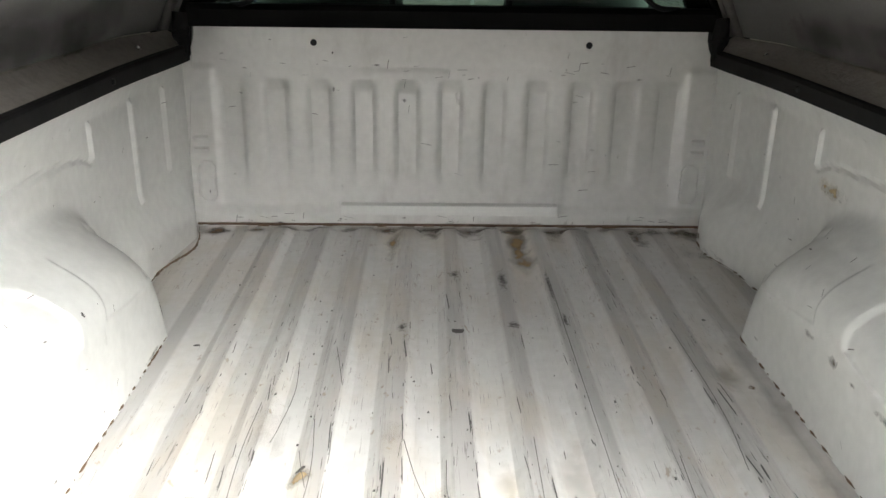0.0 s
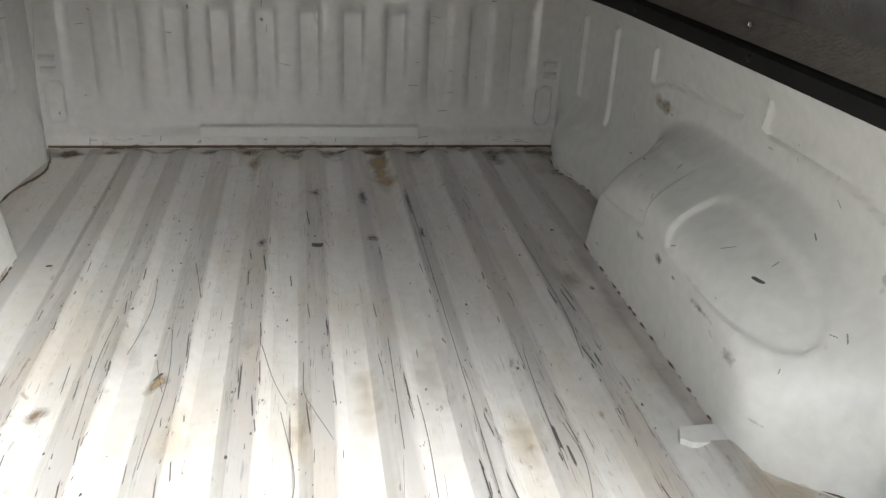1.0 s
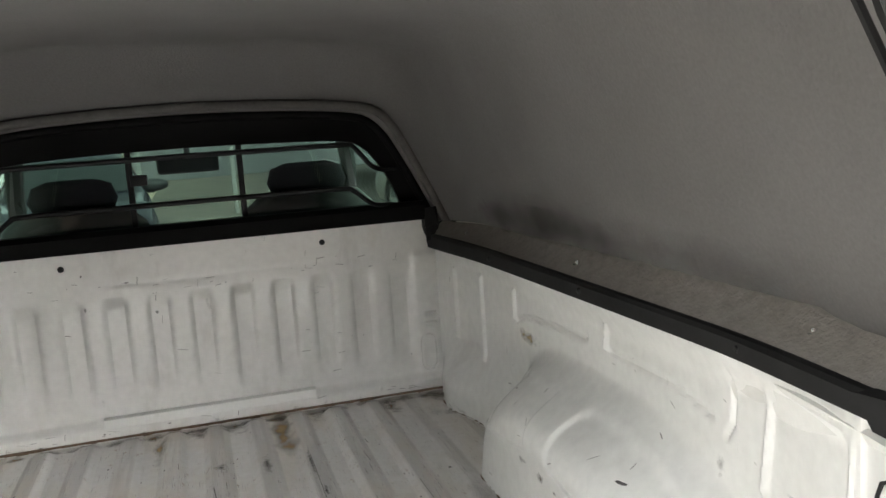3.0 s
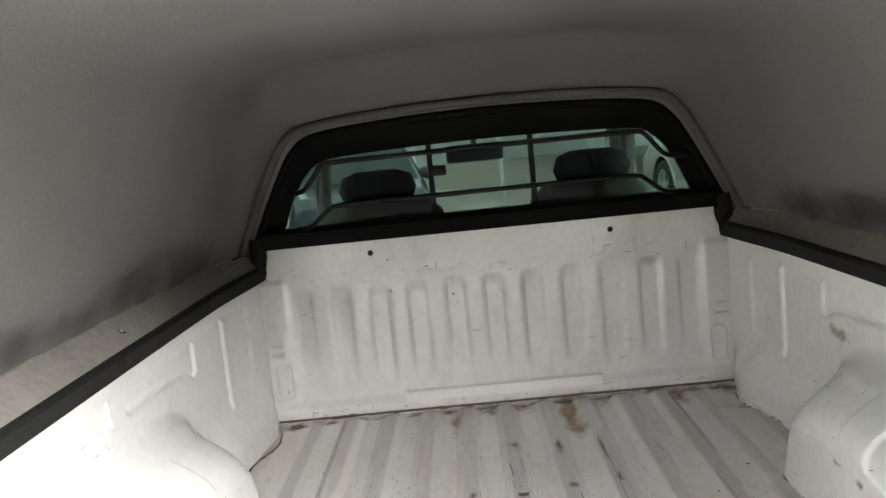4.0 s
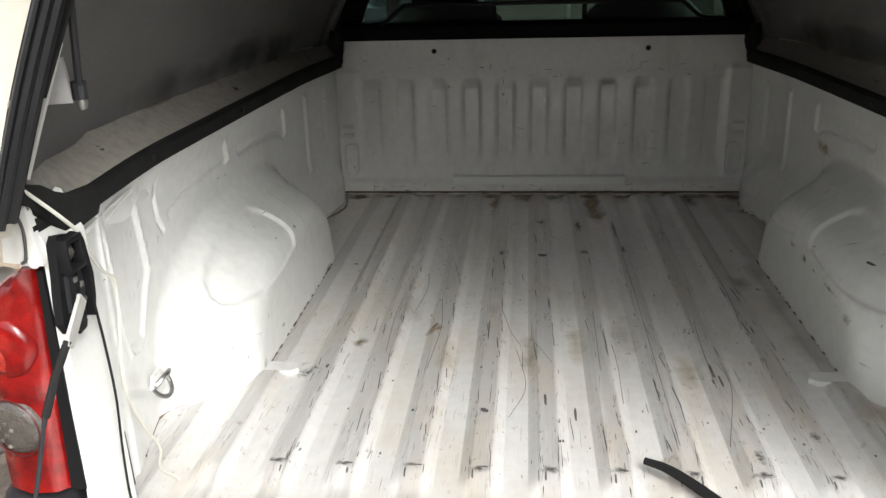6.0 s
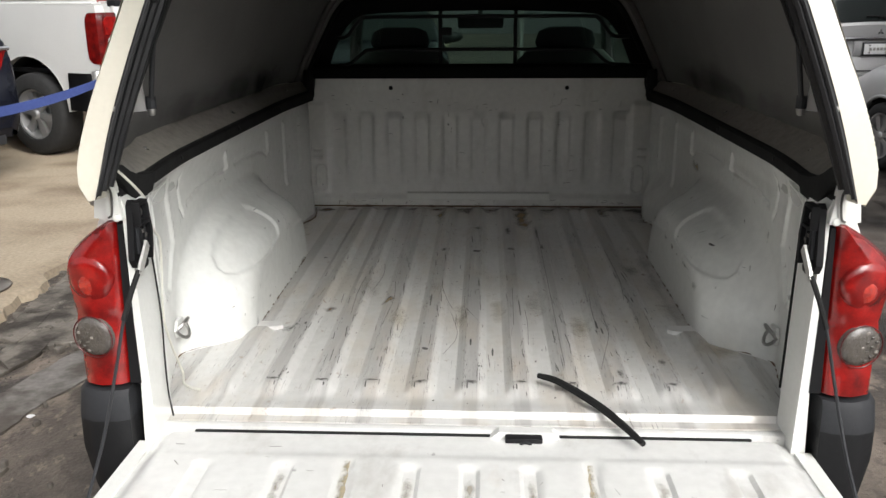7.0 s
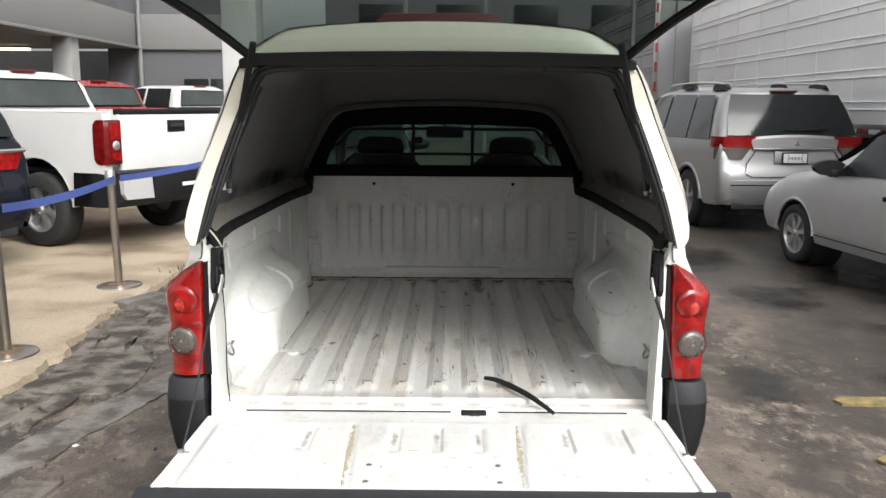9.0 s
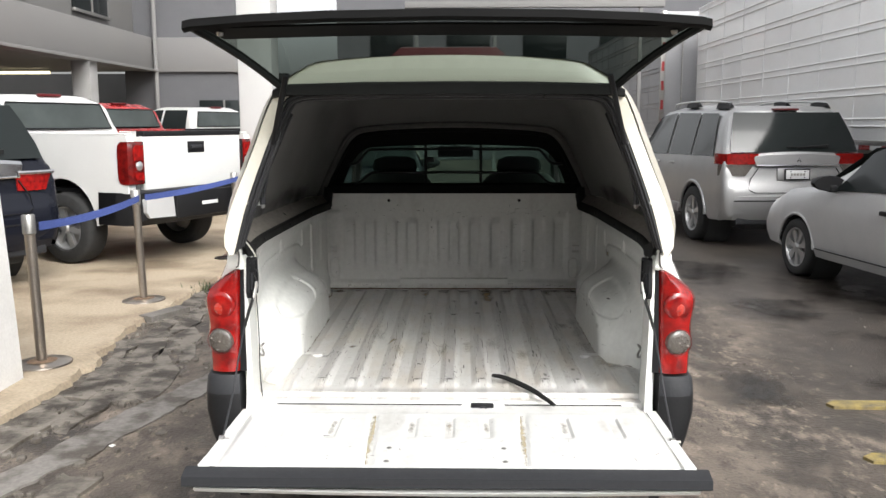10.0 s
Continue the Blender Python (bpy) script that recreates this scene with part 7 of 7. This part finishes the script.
def suv(name, label, paint, at, badge=True):
    p = thing(name, label, "suv", at, "parked cars")
    L = 2.41
    st = [(-L, 0.44, 0.70, 0.76, 0.82, 0.82, 0.80), (-2.38, 0.40, 0.72, 0.80, 0.89, 0.88, 0.86), (-2.34, 0.38, 0.98, 1.06, 0.915, 0.90, 0.87), (-2.30, 0.36, 1.06, 1.16, 0.925, 0.91, 0.86), (-2.20, 0.34, 1.08, 1.345, 0.93, 0.91, 0.83), (-2.09, 0.34, 1.08, 1.545, 0.93, 0.91, 0.785), (-2.00, 0.33, 1.08, 1.70, 0.93, 0.91, 0.745), (-1.88, 0.33, 1.08, 1.765, 0.93, 0.91, 0.725), (-0.3, 0.32, 1.05, 1.80, 0.935, 0.91, 0.715), (0.30, 0.32, 1.04, 1.745, 0.935, 0.91, 0.71), (1.10, 0.32, 1.02, 1.10, 0.93, 0.90, 0.83), (2.0, 0.35, 0.94, 1.00, 0.92, 0.88, 0.78), (2.32, 0.38, 0.80, 0.88, 0.88, 0.84, 0.72), (L, 0.42, 0.6, 0.70, 0.78, 0.74, 0.62)]
    WY, FY, R = -1.42, 1.36, 0.36
    body, sec = car_body(p, st, paint, [(WY, R, 0.43), (FY, R, 0.43)], flare=0.026)
    rows = [[(x * w, y - 0.030 - 0.035 * (1 - x * x), z) for x in np.linspace(-1, 1, 11)] for y, z, w in ((-2.272, 1.190, 0.82), (-2.208, 1.33, 0.80), (-2.100, 1.53, 0.748), (-2.012, 1.68, 0.695))]
    rw = part("rear_window", loft(rows, closed=False, caps=False), CARGLASS, p, "dark rear window", 0.8)
    wiper = part("wiper", tube([(0.02, -2.325, 1.235), (0.20, -2.33, 1.262), (0.42, -2.325, 1.275)], 0.012, 6), BLACKP, p)
    part("wiper_blade", box((-0.12, -2.338, 1.246), (0.42, -2.324, 1.263), 0.004), RUBBER, wiper)
    part("high_brake_lamp", box((-0.16, -2.05, 1.705), (0.16, -1.94, 1.730), 0.006), REDDARK, p)
    # hatch garnish, plate recess, bumper step
    part("hatch_garnish", loft([[(x, -2.345 - 0.045 * (1 - (x / 0.6) ** 2), 1.165 + 0.035 * (1 - (x / 0.6) ** 2)), (x, -2.372 - 0.045 * (1 - (x / 0.6) ** 2), 1.135 + 0.035 * (1 - (x / 0.6) ** 2)), (x * 0.95, -2.378 - 0.045 * (1 - (x / 0.6) ** 2), 1.045), (x * 0.92, -2.345 - 0.02 * (1 - (x / 0.6) ** 2), 1.010)] for x in np.linspace(-0.56, 0.56, 9)], closed=False, caps=False), paint if badge else CHROME, p, "", 0.5)
    part("chrome_strip", tube([(x, -2.372 - 0.045 * (1 - (x / 0.6) ** 2), 1.030) for x in np.linspace(-0.52, 0.52, 9)], 0.011, 6), CHROME, p, "", 1.0)
    if badge:
        for a in (90, 210, 330):
            c, q = math.cos(radians(a)), math.sin(radians(a))
            part("badge", slab([(0, 1.095), (0.018 * c - 0.010 * q, 1.095 + 0.018 * q + 0.010 * c), (0.036 * c, 1.095 + 0.036 * q), (0.018 * c + 0.010 * q, 1.095 + 0.018 * q - 0.010 * c)], "y", -2.43, -2.42), CHROME, p)
    part("plate_recess", box((-0.25, -2.385, 0.845), (0.25, -2.36, 1.010), 0.01), paint, p)
    plate = part("number_plate", box((-0.165, -2.405, 0.850), (0.165, -2.392, 0.990), 0.006), PLASTIC, p, "white plate in a black frame")
    part("plate_face", box((-0.148, -2.410, 0.865), (0.148, -2.403, 0.975), 0.003), PLATE, plate)
    for qx in (-0.09, 0.09):
        for qz in (0.883, 0.957):
            part("plate_screw", lathe([(0, -0.004), (0.008, -0.003), (0.008, 0)], "y", 8, Matrix.Translation((qx, -2.410, qz))), BLACKP, plate)
    bars(plate, 0, -2.411, 0.920, 0.2, 0.03, 5, STEEL)
    bmp = part("rear_bumper", loft([[(x, b + 0.03, 0.36), (x, b, 0.42), (x, b - 0.025, 0.55), (x, b - 0.02, 0.655), (x, b + 0.05, 0.69), (x, b + 0.10, 0.60), (x, b + 0.10, 0.38)] for x, b in ((-0.935, -2.02), (-0.925, -2.25), (-0.80, -2.39), (-0.4, -2.425), (0.4, -2.425), (0.80, -2.39), (0.925, -2.25), (0.935, -2.02))]), paint, p, "", 0.6)
    part("bumper_groove", tube([(x, b - 0.024, 0.60) for x, b in ((-0.80, -2.39), (-0.4, -2.425), (0.4, -2.425), (0.80, -2.39))], 0.008, 6), BLACKP, bmp)
    gap = [(-0.50, -2.39, 1.00), (-0.60, -2.395, 0.86), (-0.62, -2.405, 0.74), (-0.55, -2.432, 0.70), (0.0, -2.440, 0.695), (0.55, -2.432, 0.70), (0.62, -2.405, 0.74), (0.60, -2.395, 0.86), (0.50, -2.39, 1.00)]
    part("hatch_gap", tube(gap, 0.006, 6), BLACKP, bmp, "", 1.0)
    part("lower_valance", box((-0.75, -2.38, 0.30), (0.75, -2.30, 0.40), 0.02), PLASTIC, bmp)
    for s in (-1, 1):
        lamp = part("tail_lamp", loft([[(s * 0.50, -2.378, z0), (s * 0.72, -2.384, z0), (s * 0.88, -2.334, z0), (s * 0.936, -2.20, z0), (s * 0.922, -2.05, z0), (s * 0.8, -2.05, z0), (s * 0.5, -2.26, z0)] for z0 in ((1.045, 1.10, 1.175) if badge else (0.90, 0.97, 1.045))]), REDL, p, "red tail lamp", 0.5)
        if not badge:
            part("lamp_trim", tube([(s * 0.50, -2.385, 1.065), (s * 0.72, -2.392, 1.065), (s * 0.885, -2.342, 1.065), (s * 0.93, -2.24, 1.065)], 0.020, 8), CHROME, lamp, "chrome trim over the lamp")
        if badge:
            part("clear_lens", loft([[(s * (0.56 + 0.1 * e), -2.385, z0), (s * 0.72, -2.392, z0), (s * 0.885, -2.340, z0), (s * 0.938, -2.20, z0), (s * 0.85, -2.19, z0), (s * 0.6, -2.26, z0)] for z0, e in ((0.905, 1.0), (0.97, 0.5), (1.042, 0))]), CLEARL, lamp, "smoky clear lens", 0.5)
        side_panes(p, sec, s, [(-1.98, -1.28, -1.74, -1.25), (-1.22, -0.42, -1.19, -0.42), (-0.34, 0.95, -0.34, 0.42)])
        rail = part("roof_rail", tube(curve([(s * 0.640, -1.80, 1.780), (s * 0.655, -1.70, 1.812), (s * 0.655, -0.9, 1.838), (s * 0.655, -0.1, 1.822), (s * 0.64, 0.05, 1.775)], 5), 0.016, 8), ALLOY if badge else BLACKP, p, "roof rail", 1.0)
        for y0, z0 in ((-1.86, 1.760), (-0.85, 1.790)):
            part("rail_foot", loft([[(s * 0.60, y, z0 - 0.02), (s * 0.615, y, z0 + h), (s * 0.665, y, z0 + h), (s * 0.69, y, z0 - 0.03)] for y, h in ((y0, 0.010), (y0 + 0.06, 0.046), (y0 + 0.22, 0.056), (y0 + 0.36, 0.044))]), BLACKP, rail, "black rail foot", 0.6)
        for y in (-0.62, -0.05):
            part("door_handle", box((s * 0.925, y - 0.09, 0.985), (s * 0.955, y + 0.06, 1.015), 0.010), paint, p)
        part("door_mirror", box((s * 0.95, 0.72, 1.06), (s * 1.10, 0.82, 1.20), 0.03), paint, p)
        part("sill_trim", box((s * 0.91, -0.95, 0.33), (s * 0.95, 0.9, 0.46), 0.015), paint, p)
        for y in (WY, FY):
            wheel(p, s * 0.83, y, R, 0.225, s, 0.235, 5)
    return p


def sedan(name, label, paint, at):
    p = thing(name, label, "car", at, "parked cars")
    st = [(-2.09, 0.40, 0.62, 0.70, 0.70, 0.68, 0.6), (-2.02, 0.34, 0.86, 0.94, 0.78, 0.75, 0.64), (-1.90, 0.30, 0.92, 0.99, 0.81, 0.78, 0.66), (-1.45, 0.26, 0.93, 1.01, 0.82, 0.79, 0.66), (-0.85, 0.24, 0.93, 1.37, 0.825, 0.79, 0.57), (-0.4, 0.24, 0.92, 1.43, 0.825, 0.79, 0.57), (0.15, 0.24, 0.91, 1.40, 0.825, 0.79, 0.57), (0.42, 0.24, 0.90, 1.30, 0.825, 0.79, 0.60), (1.02, 0.24, 0.89, 0.95, 0.825, 0.785, 0.70), (1.6, 0.26, 0.82, 0.885, 0.815, 0.76, 0.66), (1.92, 0.28, 0.70, 0.79, 0.79, 0.73, 0.60), (2.04, 0.30, 0.56, 0.68, 0.74, 0.68, 0.54), (2.10, 0.34, 0.46, 0.56, 0.64, 0.60, 0.46)]
    WY, FY, R = -1.20, 1.27, 0.29
    body, sec = car_body(p, st, paint, [(WY, R, 0.345), (FY, R, 0.345)])
    for s in (-1, 1):
        side_panes(p, sec, s, [(-1.28, -0.42, -0.86, -0.42), (-0.34, 0.72, -0.34, 0.30)], 0.06, 0.88)
        mir = part("door_mirror", loft([[(s * (0.86 + 0.16 * math.cos(a) * q), 0.66 + d, 0.985 + 0.075 * math.sin(a) * q) for a in [k * math.tau / 12 for k in range(12)]] for q, d in ((0.55, 0.09), (0.9, 0.06), (1.0, 0.0), (0.95, -0.03))]), BLACKP, p, "black door mirror", 0.9)
        part("mirror_foot", box((s * 0.78, 0.62, 0.90), (s * 0.86, 0.70, 0.97), 0.015), BLACKP, mir)
        part("door_handle", box((s * 0.815, -0.28, 0.76), (s * 0.85, -0.12, 0.80), 0.010), BLACKP, p)
        part("head_lamp", loft([[(s * 0.42, 1.985 + 0.02, z), (s * 0.62, 1.95, z), (s * 0.755, 1.78, z), (s * 0.70, 1.74, z), (s * 0.45, 1.88, z)] for z in (0.60, 0.66, 0.72)]), CLEARL, p, "", 0.6)
        for y0, y1 in ((-0.38, -0.378),):
            part("door_gap", slab([(y0 - 0.004, 0.30), (y0 + 0.001, 0.30), (y0 + 0.001, 0.90), (y0 - 0.004, 0.90)], "x", s * 0.80, s * 0.829), BLACKP, p)
        part("sill_line", tube([(s * 0.834, -0.8, 0.33), (s * 0.834, 0.88, 0.33)], 0.006, 6), BLACKP, p)
        for y in (WY, FY):
            wheel(p, s * 0.735, y, R, 0.175, s, 0.20, 7)
    rows = [[(x * w, y + 0.02 * (1 - x * x), z) for x in np.linspace(-1, 1, 9)] for y, z, w in ((1.0, 0.968, 0.68), (0.70, 1.15, 0.62), (0.42, 1.325, 0.55))]
    part("windscreen", loft(rows, closed=False, caps=False), CARGLASS, p, "", 0.9)
    part("bumper_groove", tube([(x, y, 0.50) for x, y in ((-0.76, 1.80), (-0.6, 2.0), (0, 2.11), (0.6, 2.0), (0.76, 1.80))], 0.010, 6), BLACKP, p)
    return p


HEAD = 66.5
pickup("pickup_truck", "large white pickup truck with chrome step bumper parked on the apron", DULLWHITE, pose(-5.58, 8.17, 0.045, 0, 0, HEAD))
pickup("pickup_truck", "red pickup truck parked behind the white one", REDCAR, pose(-6.5, 12.6, 0.045, 0, 0, HEAD))
pickup("pickup_truck", "white pickup truck parked under the building", DULLWHITE, pose(-5.9, 16.4, 0.045, 0, 0, HEAD))
suv("black_suv", "glossy black suv with red tail lamps parked on the apron", DARKCAR, pose(-6.32, 5.85, 0.045, 0, 0, 61.0), False)
suv("silver_suv", "silver suv with dark rear window and black roof rails", SILVER, pose(3.88, 10.45, 0, 0, 0, 7.0))
sedan("silver_sedan", "small silver sedan with black mirrors parked behind the suv", SEDANS, pose(4.44, 5.05, 0, 0, 0, 7.5))

sedan("dark_sedan", "dark sedan parked ahead of the pickup", DARKCAR, pose(-1.35, 10.4, 0, 0, 0, 186.0))

# ---- trailers ----
def trailer(name, lo, hi, ribs, label, skin=None):
    t = thing(name, label, "trailer", None, "white trailers")
    skin = skin or TRAILER
    part("box_body", box(lo, hi, 0.02), skin, t)
    k = 0
    z = lo[2] + 0.28
    while z < hi[2] - 0.1:
        for dz in (0.0, 0.10):
            part("side_rib", box((lo[0] - 0.022, lo[1] + 0.06, z + dz - 0.010), (lo[0] + 0.01, hi[1] - 0.06, z + dz + 0.010), 0.006, 1), skin, t)
        z += ribs
    y = lo[1] + 1.22
    while y < hi[1] - 0.3:
        part("panel_seam", box((lo[0] - 0.008, y - 0.012, lo[2] + 0.12), (lo[0] + 0.004, y + 0.012, hi[2] - 0.05), 0.002, 1), skin, t)
        y += 1.22
    part("bottom_rail", box((lo[0] - 0.03, lo[1], lo[2] - 0.08), (lo[0] + 0.06, hi[1], lo[2] + 0.10), 0.01), STEEL, t)
    y = lo[1] + 0.3
    n = 0
    while y < hi[1] - 0.5:
        part("marker_tape", box((lo[0] - 0.036, y, lo[2] - 0.03), (lo[0] - 0.031, y + 0.30, lo[2] + 0.03)), REDCAR if n % 2 == 0 else PLATE, t)
        y += 0.32
        n += 1
    # rear frame toward the viewer
    for x in (lo[0], hi[0] - 0.10):
        post = part("rear_post", box((x - 0.01, lo[1] - 0.05, lo[2] - 0.05), (x + 0.11, lo[1] + 0.02, hi[2] + 0.01), 0.01), STEEL, t)
        for i in range(6):
            part("post_tape", box((x + 0.02, lo[1] - 0.056, lo[2] + 0.2 + i * 0.45), (x + 0.08, lo[1] - 0.051, lo[2] + 0.42 + i * 0.45)), REDCAR, post)
    part("rear_sill", box((lo[0], lo[1] - 0.06, lo[2] - 0.15), (hi[0], lo[1] + 0.05, lo[2] + 0.02), 0.01), STEEL, t)
    for x in (lo[0] + 0.5, lo[0] + 0.9, hi[0] - 0.9, hi[0] - 0.5):
        part("lock_rod", tube([(x, lo[1] - 0.045, lo[2] + 0.1), (x, lo[1] - 0.045, hi[2] - 0.1)], 0.018, 8), STEEL, t)
    for yy in (lo[1] + 1.0, lo[1] + 2.2, hi[1] - 1.6):
        for s, x in ((-1, lo[0] + 0.35), (1, hi[0] - 0.35)):
            wheel(t, x, yy, 0.5, 0.28, s, 0.29, 8)
    for x in (lo[0] + 0.5, hi[0] - 0.6):
        part("chassis_beam", box((x, lo[1] + 0.3, 0.95), (x + 0.12, hi[1] - 0.3, lo[2] - 0.0), 0.01), CABIN, t)
    return t


trailer("trailer", (5.45, 2.2, 1.22), (7.95, 17.6, 4.15), 0.42, "long white box trailer with horizontal ribs on its side")
trailer("trailer", (4.75, 18.2, 1.22), (7.25, 30.0, 4.15), 0.42, "dull grey box trailer standing further back in the yard", PALESHEET)

# ---- buildings ----
hall = thing("parking_building", "grey and white concrete parking building with open ground floor", "building", None, "", "structure")
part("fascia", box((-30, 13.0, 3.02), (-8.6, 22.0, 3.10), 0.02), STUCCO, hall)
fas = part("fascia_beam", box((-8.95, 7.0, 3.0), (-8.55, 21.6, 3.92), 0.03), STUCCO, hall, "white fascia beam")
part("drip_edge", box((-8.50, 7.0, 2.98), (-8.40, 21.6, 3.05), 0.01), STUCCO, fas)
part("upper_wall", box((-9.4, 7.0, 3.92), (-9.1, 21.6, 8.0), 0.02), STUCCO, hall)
# inner slab and walls carry the garage's shade as a near-black colour
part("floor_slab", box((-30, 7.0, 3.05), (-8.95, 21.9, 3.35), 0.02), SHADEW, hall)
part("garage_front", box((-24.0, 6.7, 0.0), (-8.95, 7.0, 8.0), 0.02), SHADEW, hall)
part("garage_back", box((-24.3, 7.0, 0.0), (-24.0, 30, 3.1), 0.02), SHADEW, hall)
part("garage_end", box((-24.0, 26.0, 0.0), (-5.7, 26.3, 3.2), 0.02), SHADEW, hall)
for k in range(3):
    y = 9.4 + k * 4.2
    w = part("window", box((-9.09, y, 4.25), (-9.02, y + 1.9, 5.6), 0.01), CARGLASS, hall)
    part("frame", box((-9.06, y - 0.06, 4.17), (-8.98, y + 1.96, 4.25), 0.01), STEEL, w)
    part("frame", box((-9.06, y + 0.92, 4.25), (-8.99, y + 0.98, 5.6), 0.01), STEEL, w)
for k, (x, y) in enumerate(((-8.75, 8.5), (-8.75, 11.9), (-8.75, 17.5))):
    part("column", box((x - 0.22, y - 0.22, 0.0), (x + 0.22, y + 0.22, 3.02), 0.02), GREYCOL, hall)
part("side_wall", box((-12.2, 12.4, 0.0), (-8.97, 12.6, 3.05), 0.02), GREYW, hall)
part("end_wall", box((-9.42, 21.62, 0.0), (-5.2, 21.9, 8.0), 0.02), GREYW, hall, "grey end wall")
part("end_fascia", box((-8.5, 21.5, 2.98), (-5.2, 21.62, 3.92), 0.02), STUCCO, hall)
dw = part("office_window", box((-7.3, 21.45, 1.0), (-5.9, 21.58, 2.2), 0.01), CARGLASS, hall)
part("mullion", box((-6.62, 21.42, 1.0), (-6.57, 21.46, 2.2)), STEEL, dw)
part("down_pipe", tube([(-8.45, 21.4, 0.0), (-8.45, 21.4, 8.0)], 0.06, 10), STUCCO, hall)
for k in range(3):
    part("strip_lamp", box((-14.0 + 0.8 * k, 12.0 + 4.2 * k, 2.88), (-12.6 + 0.8 * k, 12.12 + 4.2 * k, 2.95), 0.01), LAMPG, hall)
tagged(part("column_white", box((-3.55, 11.3, 0.0), (-3.0, 11.85, 8.0), 0.03), DULLCOL, None), "tall white painted concrete column", "column", kind="structure")
tagged(part("pier_white", loft([[(-3.10, 1.93, 0.0), (-2.58, 1.93, 0.0), (-2.58, 2.35, 0.0), (-3.10, 2.35, 0.0)], [(-3.10, 1.93, 0.45), (-2.60, 1.93, 0.45), (-2.60, 2.35, 0.45), (-3.10, 2.35, 0.45)], [(-3.10, 1.93, 1.26), (-2.645, 1.93, 1.26), (-2.645, 2.35, 1.26), (-3.10, 2.35, 1.26)], [(-3.09, 1.94, 1.29), (-2.655, 1.94, 1.29), (-2.655, 2.34, 1.29), (-3.09, 2.34, 1.29)]]), WHITEW, None), "white painted masonry pier with worn edge", "pier", kind="structure")
back = thing("back_building", "pale building closing the far end of the yard", "building", None, "", "structure")
part("wall", box((-5.2, 34.0, 0.0), (20.0, 34.4, 7.5), 0.02), GREYW, back)
for k in range(5):
    w = part("window", box((-3.8 + 3.2 * k, 33.93, 4.2), (-2.0 + 3.2 * k, 34.02, 5.6), 0.01), CARGLASS, back)
    part("sill", box((-3.9 + 3.2 * k, 33.88, 4.12), (-1.9 + 3.2 * k, 34.0, 4.2), 0.01), STUCCO, w)
part("roof_edge", box((-5.4, 33.8, 7.4), (20.2, 34.5, 7.7), 0.03), GREYW, back)
gantry = thing("steel_gantry", "white steel gantry with thin uprights across the yard", "gantry")
part("beam", box((-1.2, 16.4, 4.02), (4.4, 16.55, 4.16), 0.01), STUCCO, gantry)
for x in (-0.95, 0.75, 3.9):
    part("upright", box((x - 0.04, 16.44, 0.0), (x + 0.04, 16.52, 4.05), 0.008), STUCCO, gantry)
# added out of view, to hold low sky light off the load bed
unseen_wall = part("unseen_sky_wall", box((-24.0, -16.3, 0.0), (16.0, -16.0, 6.4), 0.02), GREYW)
tagged(unseen_wall, "plain grey wall added unseen behind to block low sky light", "wall", kind="structure")
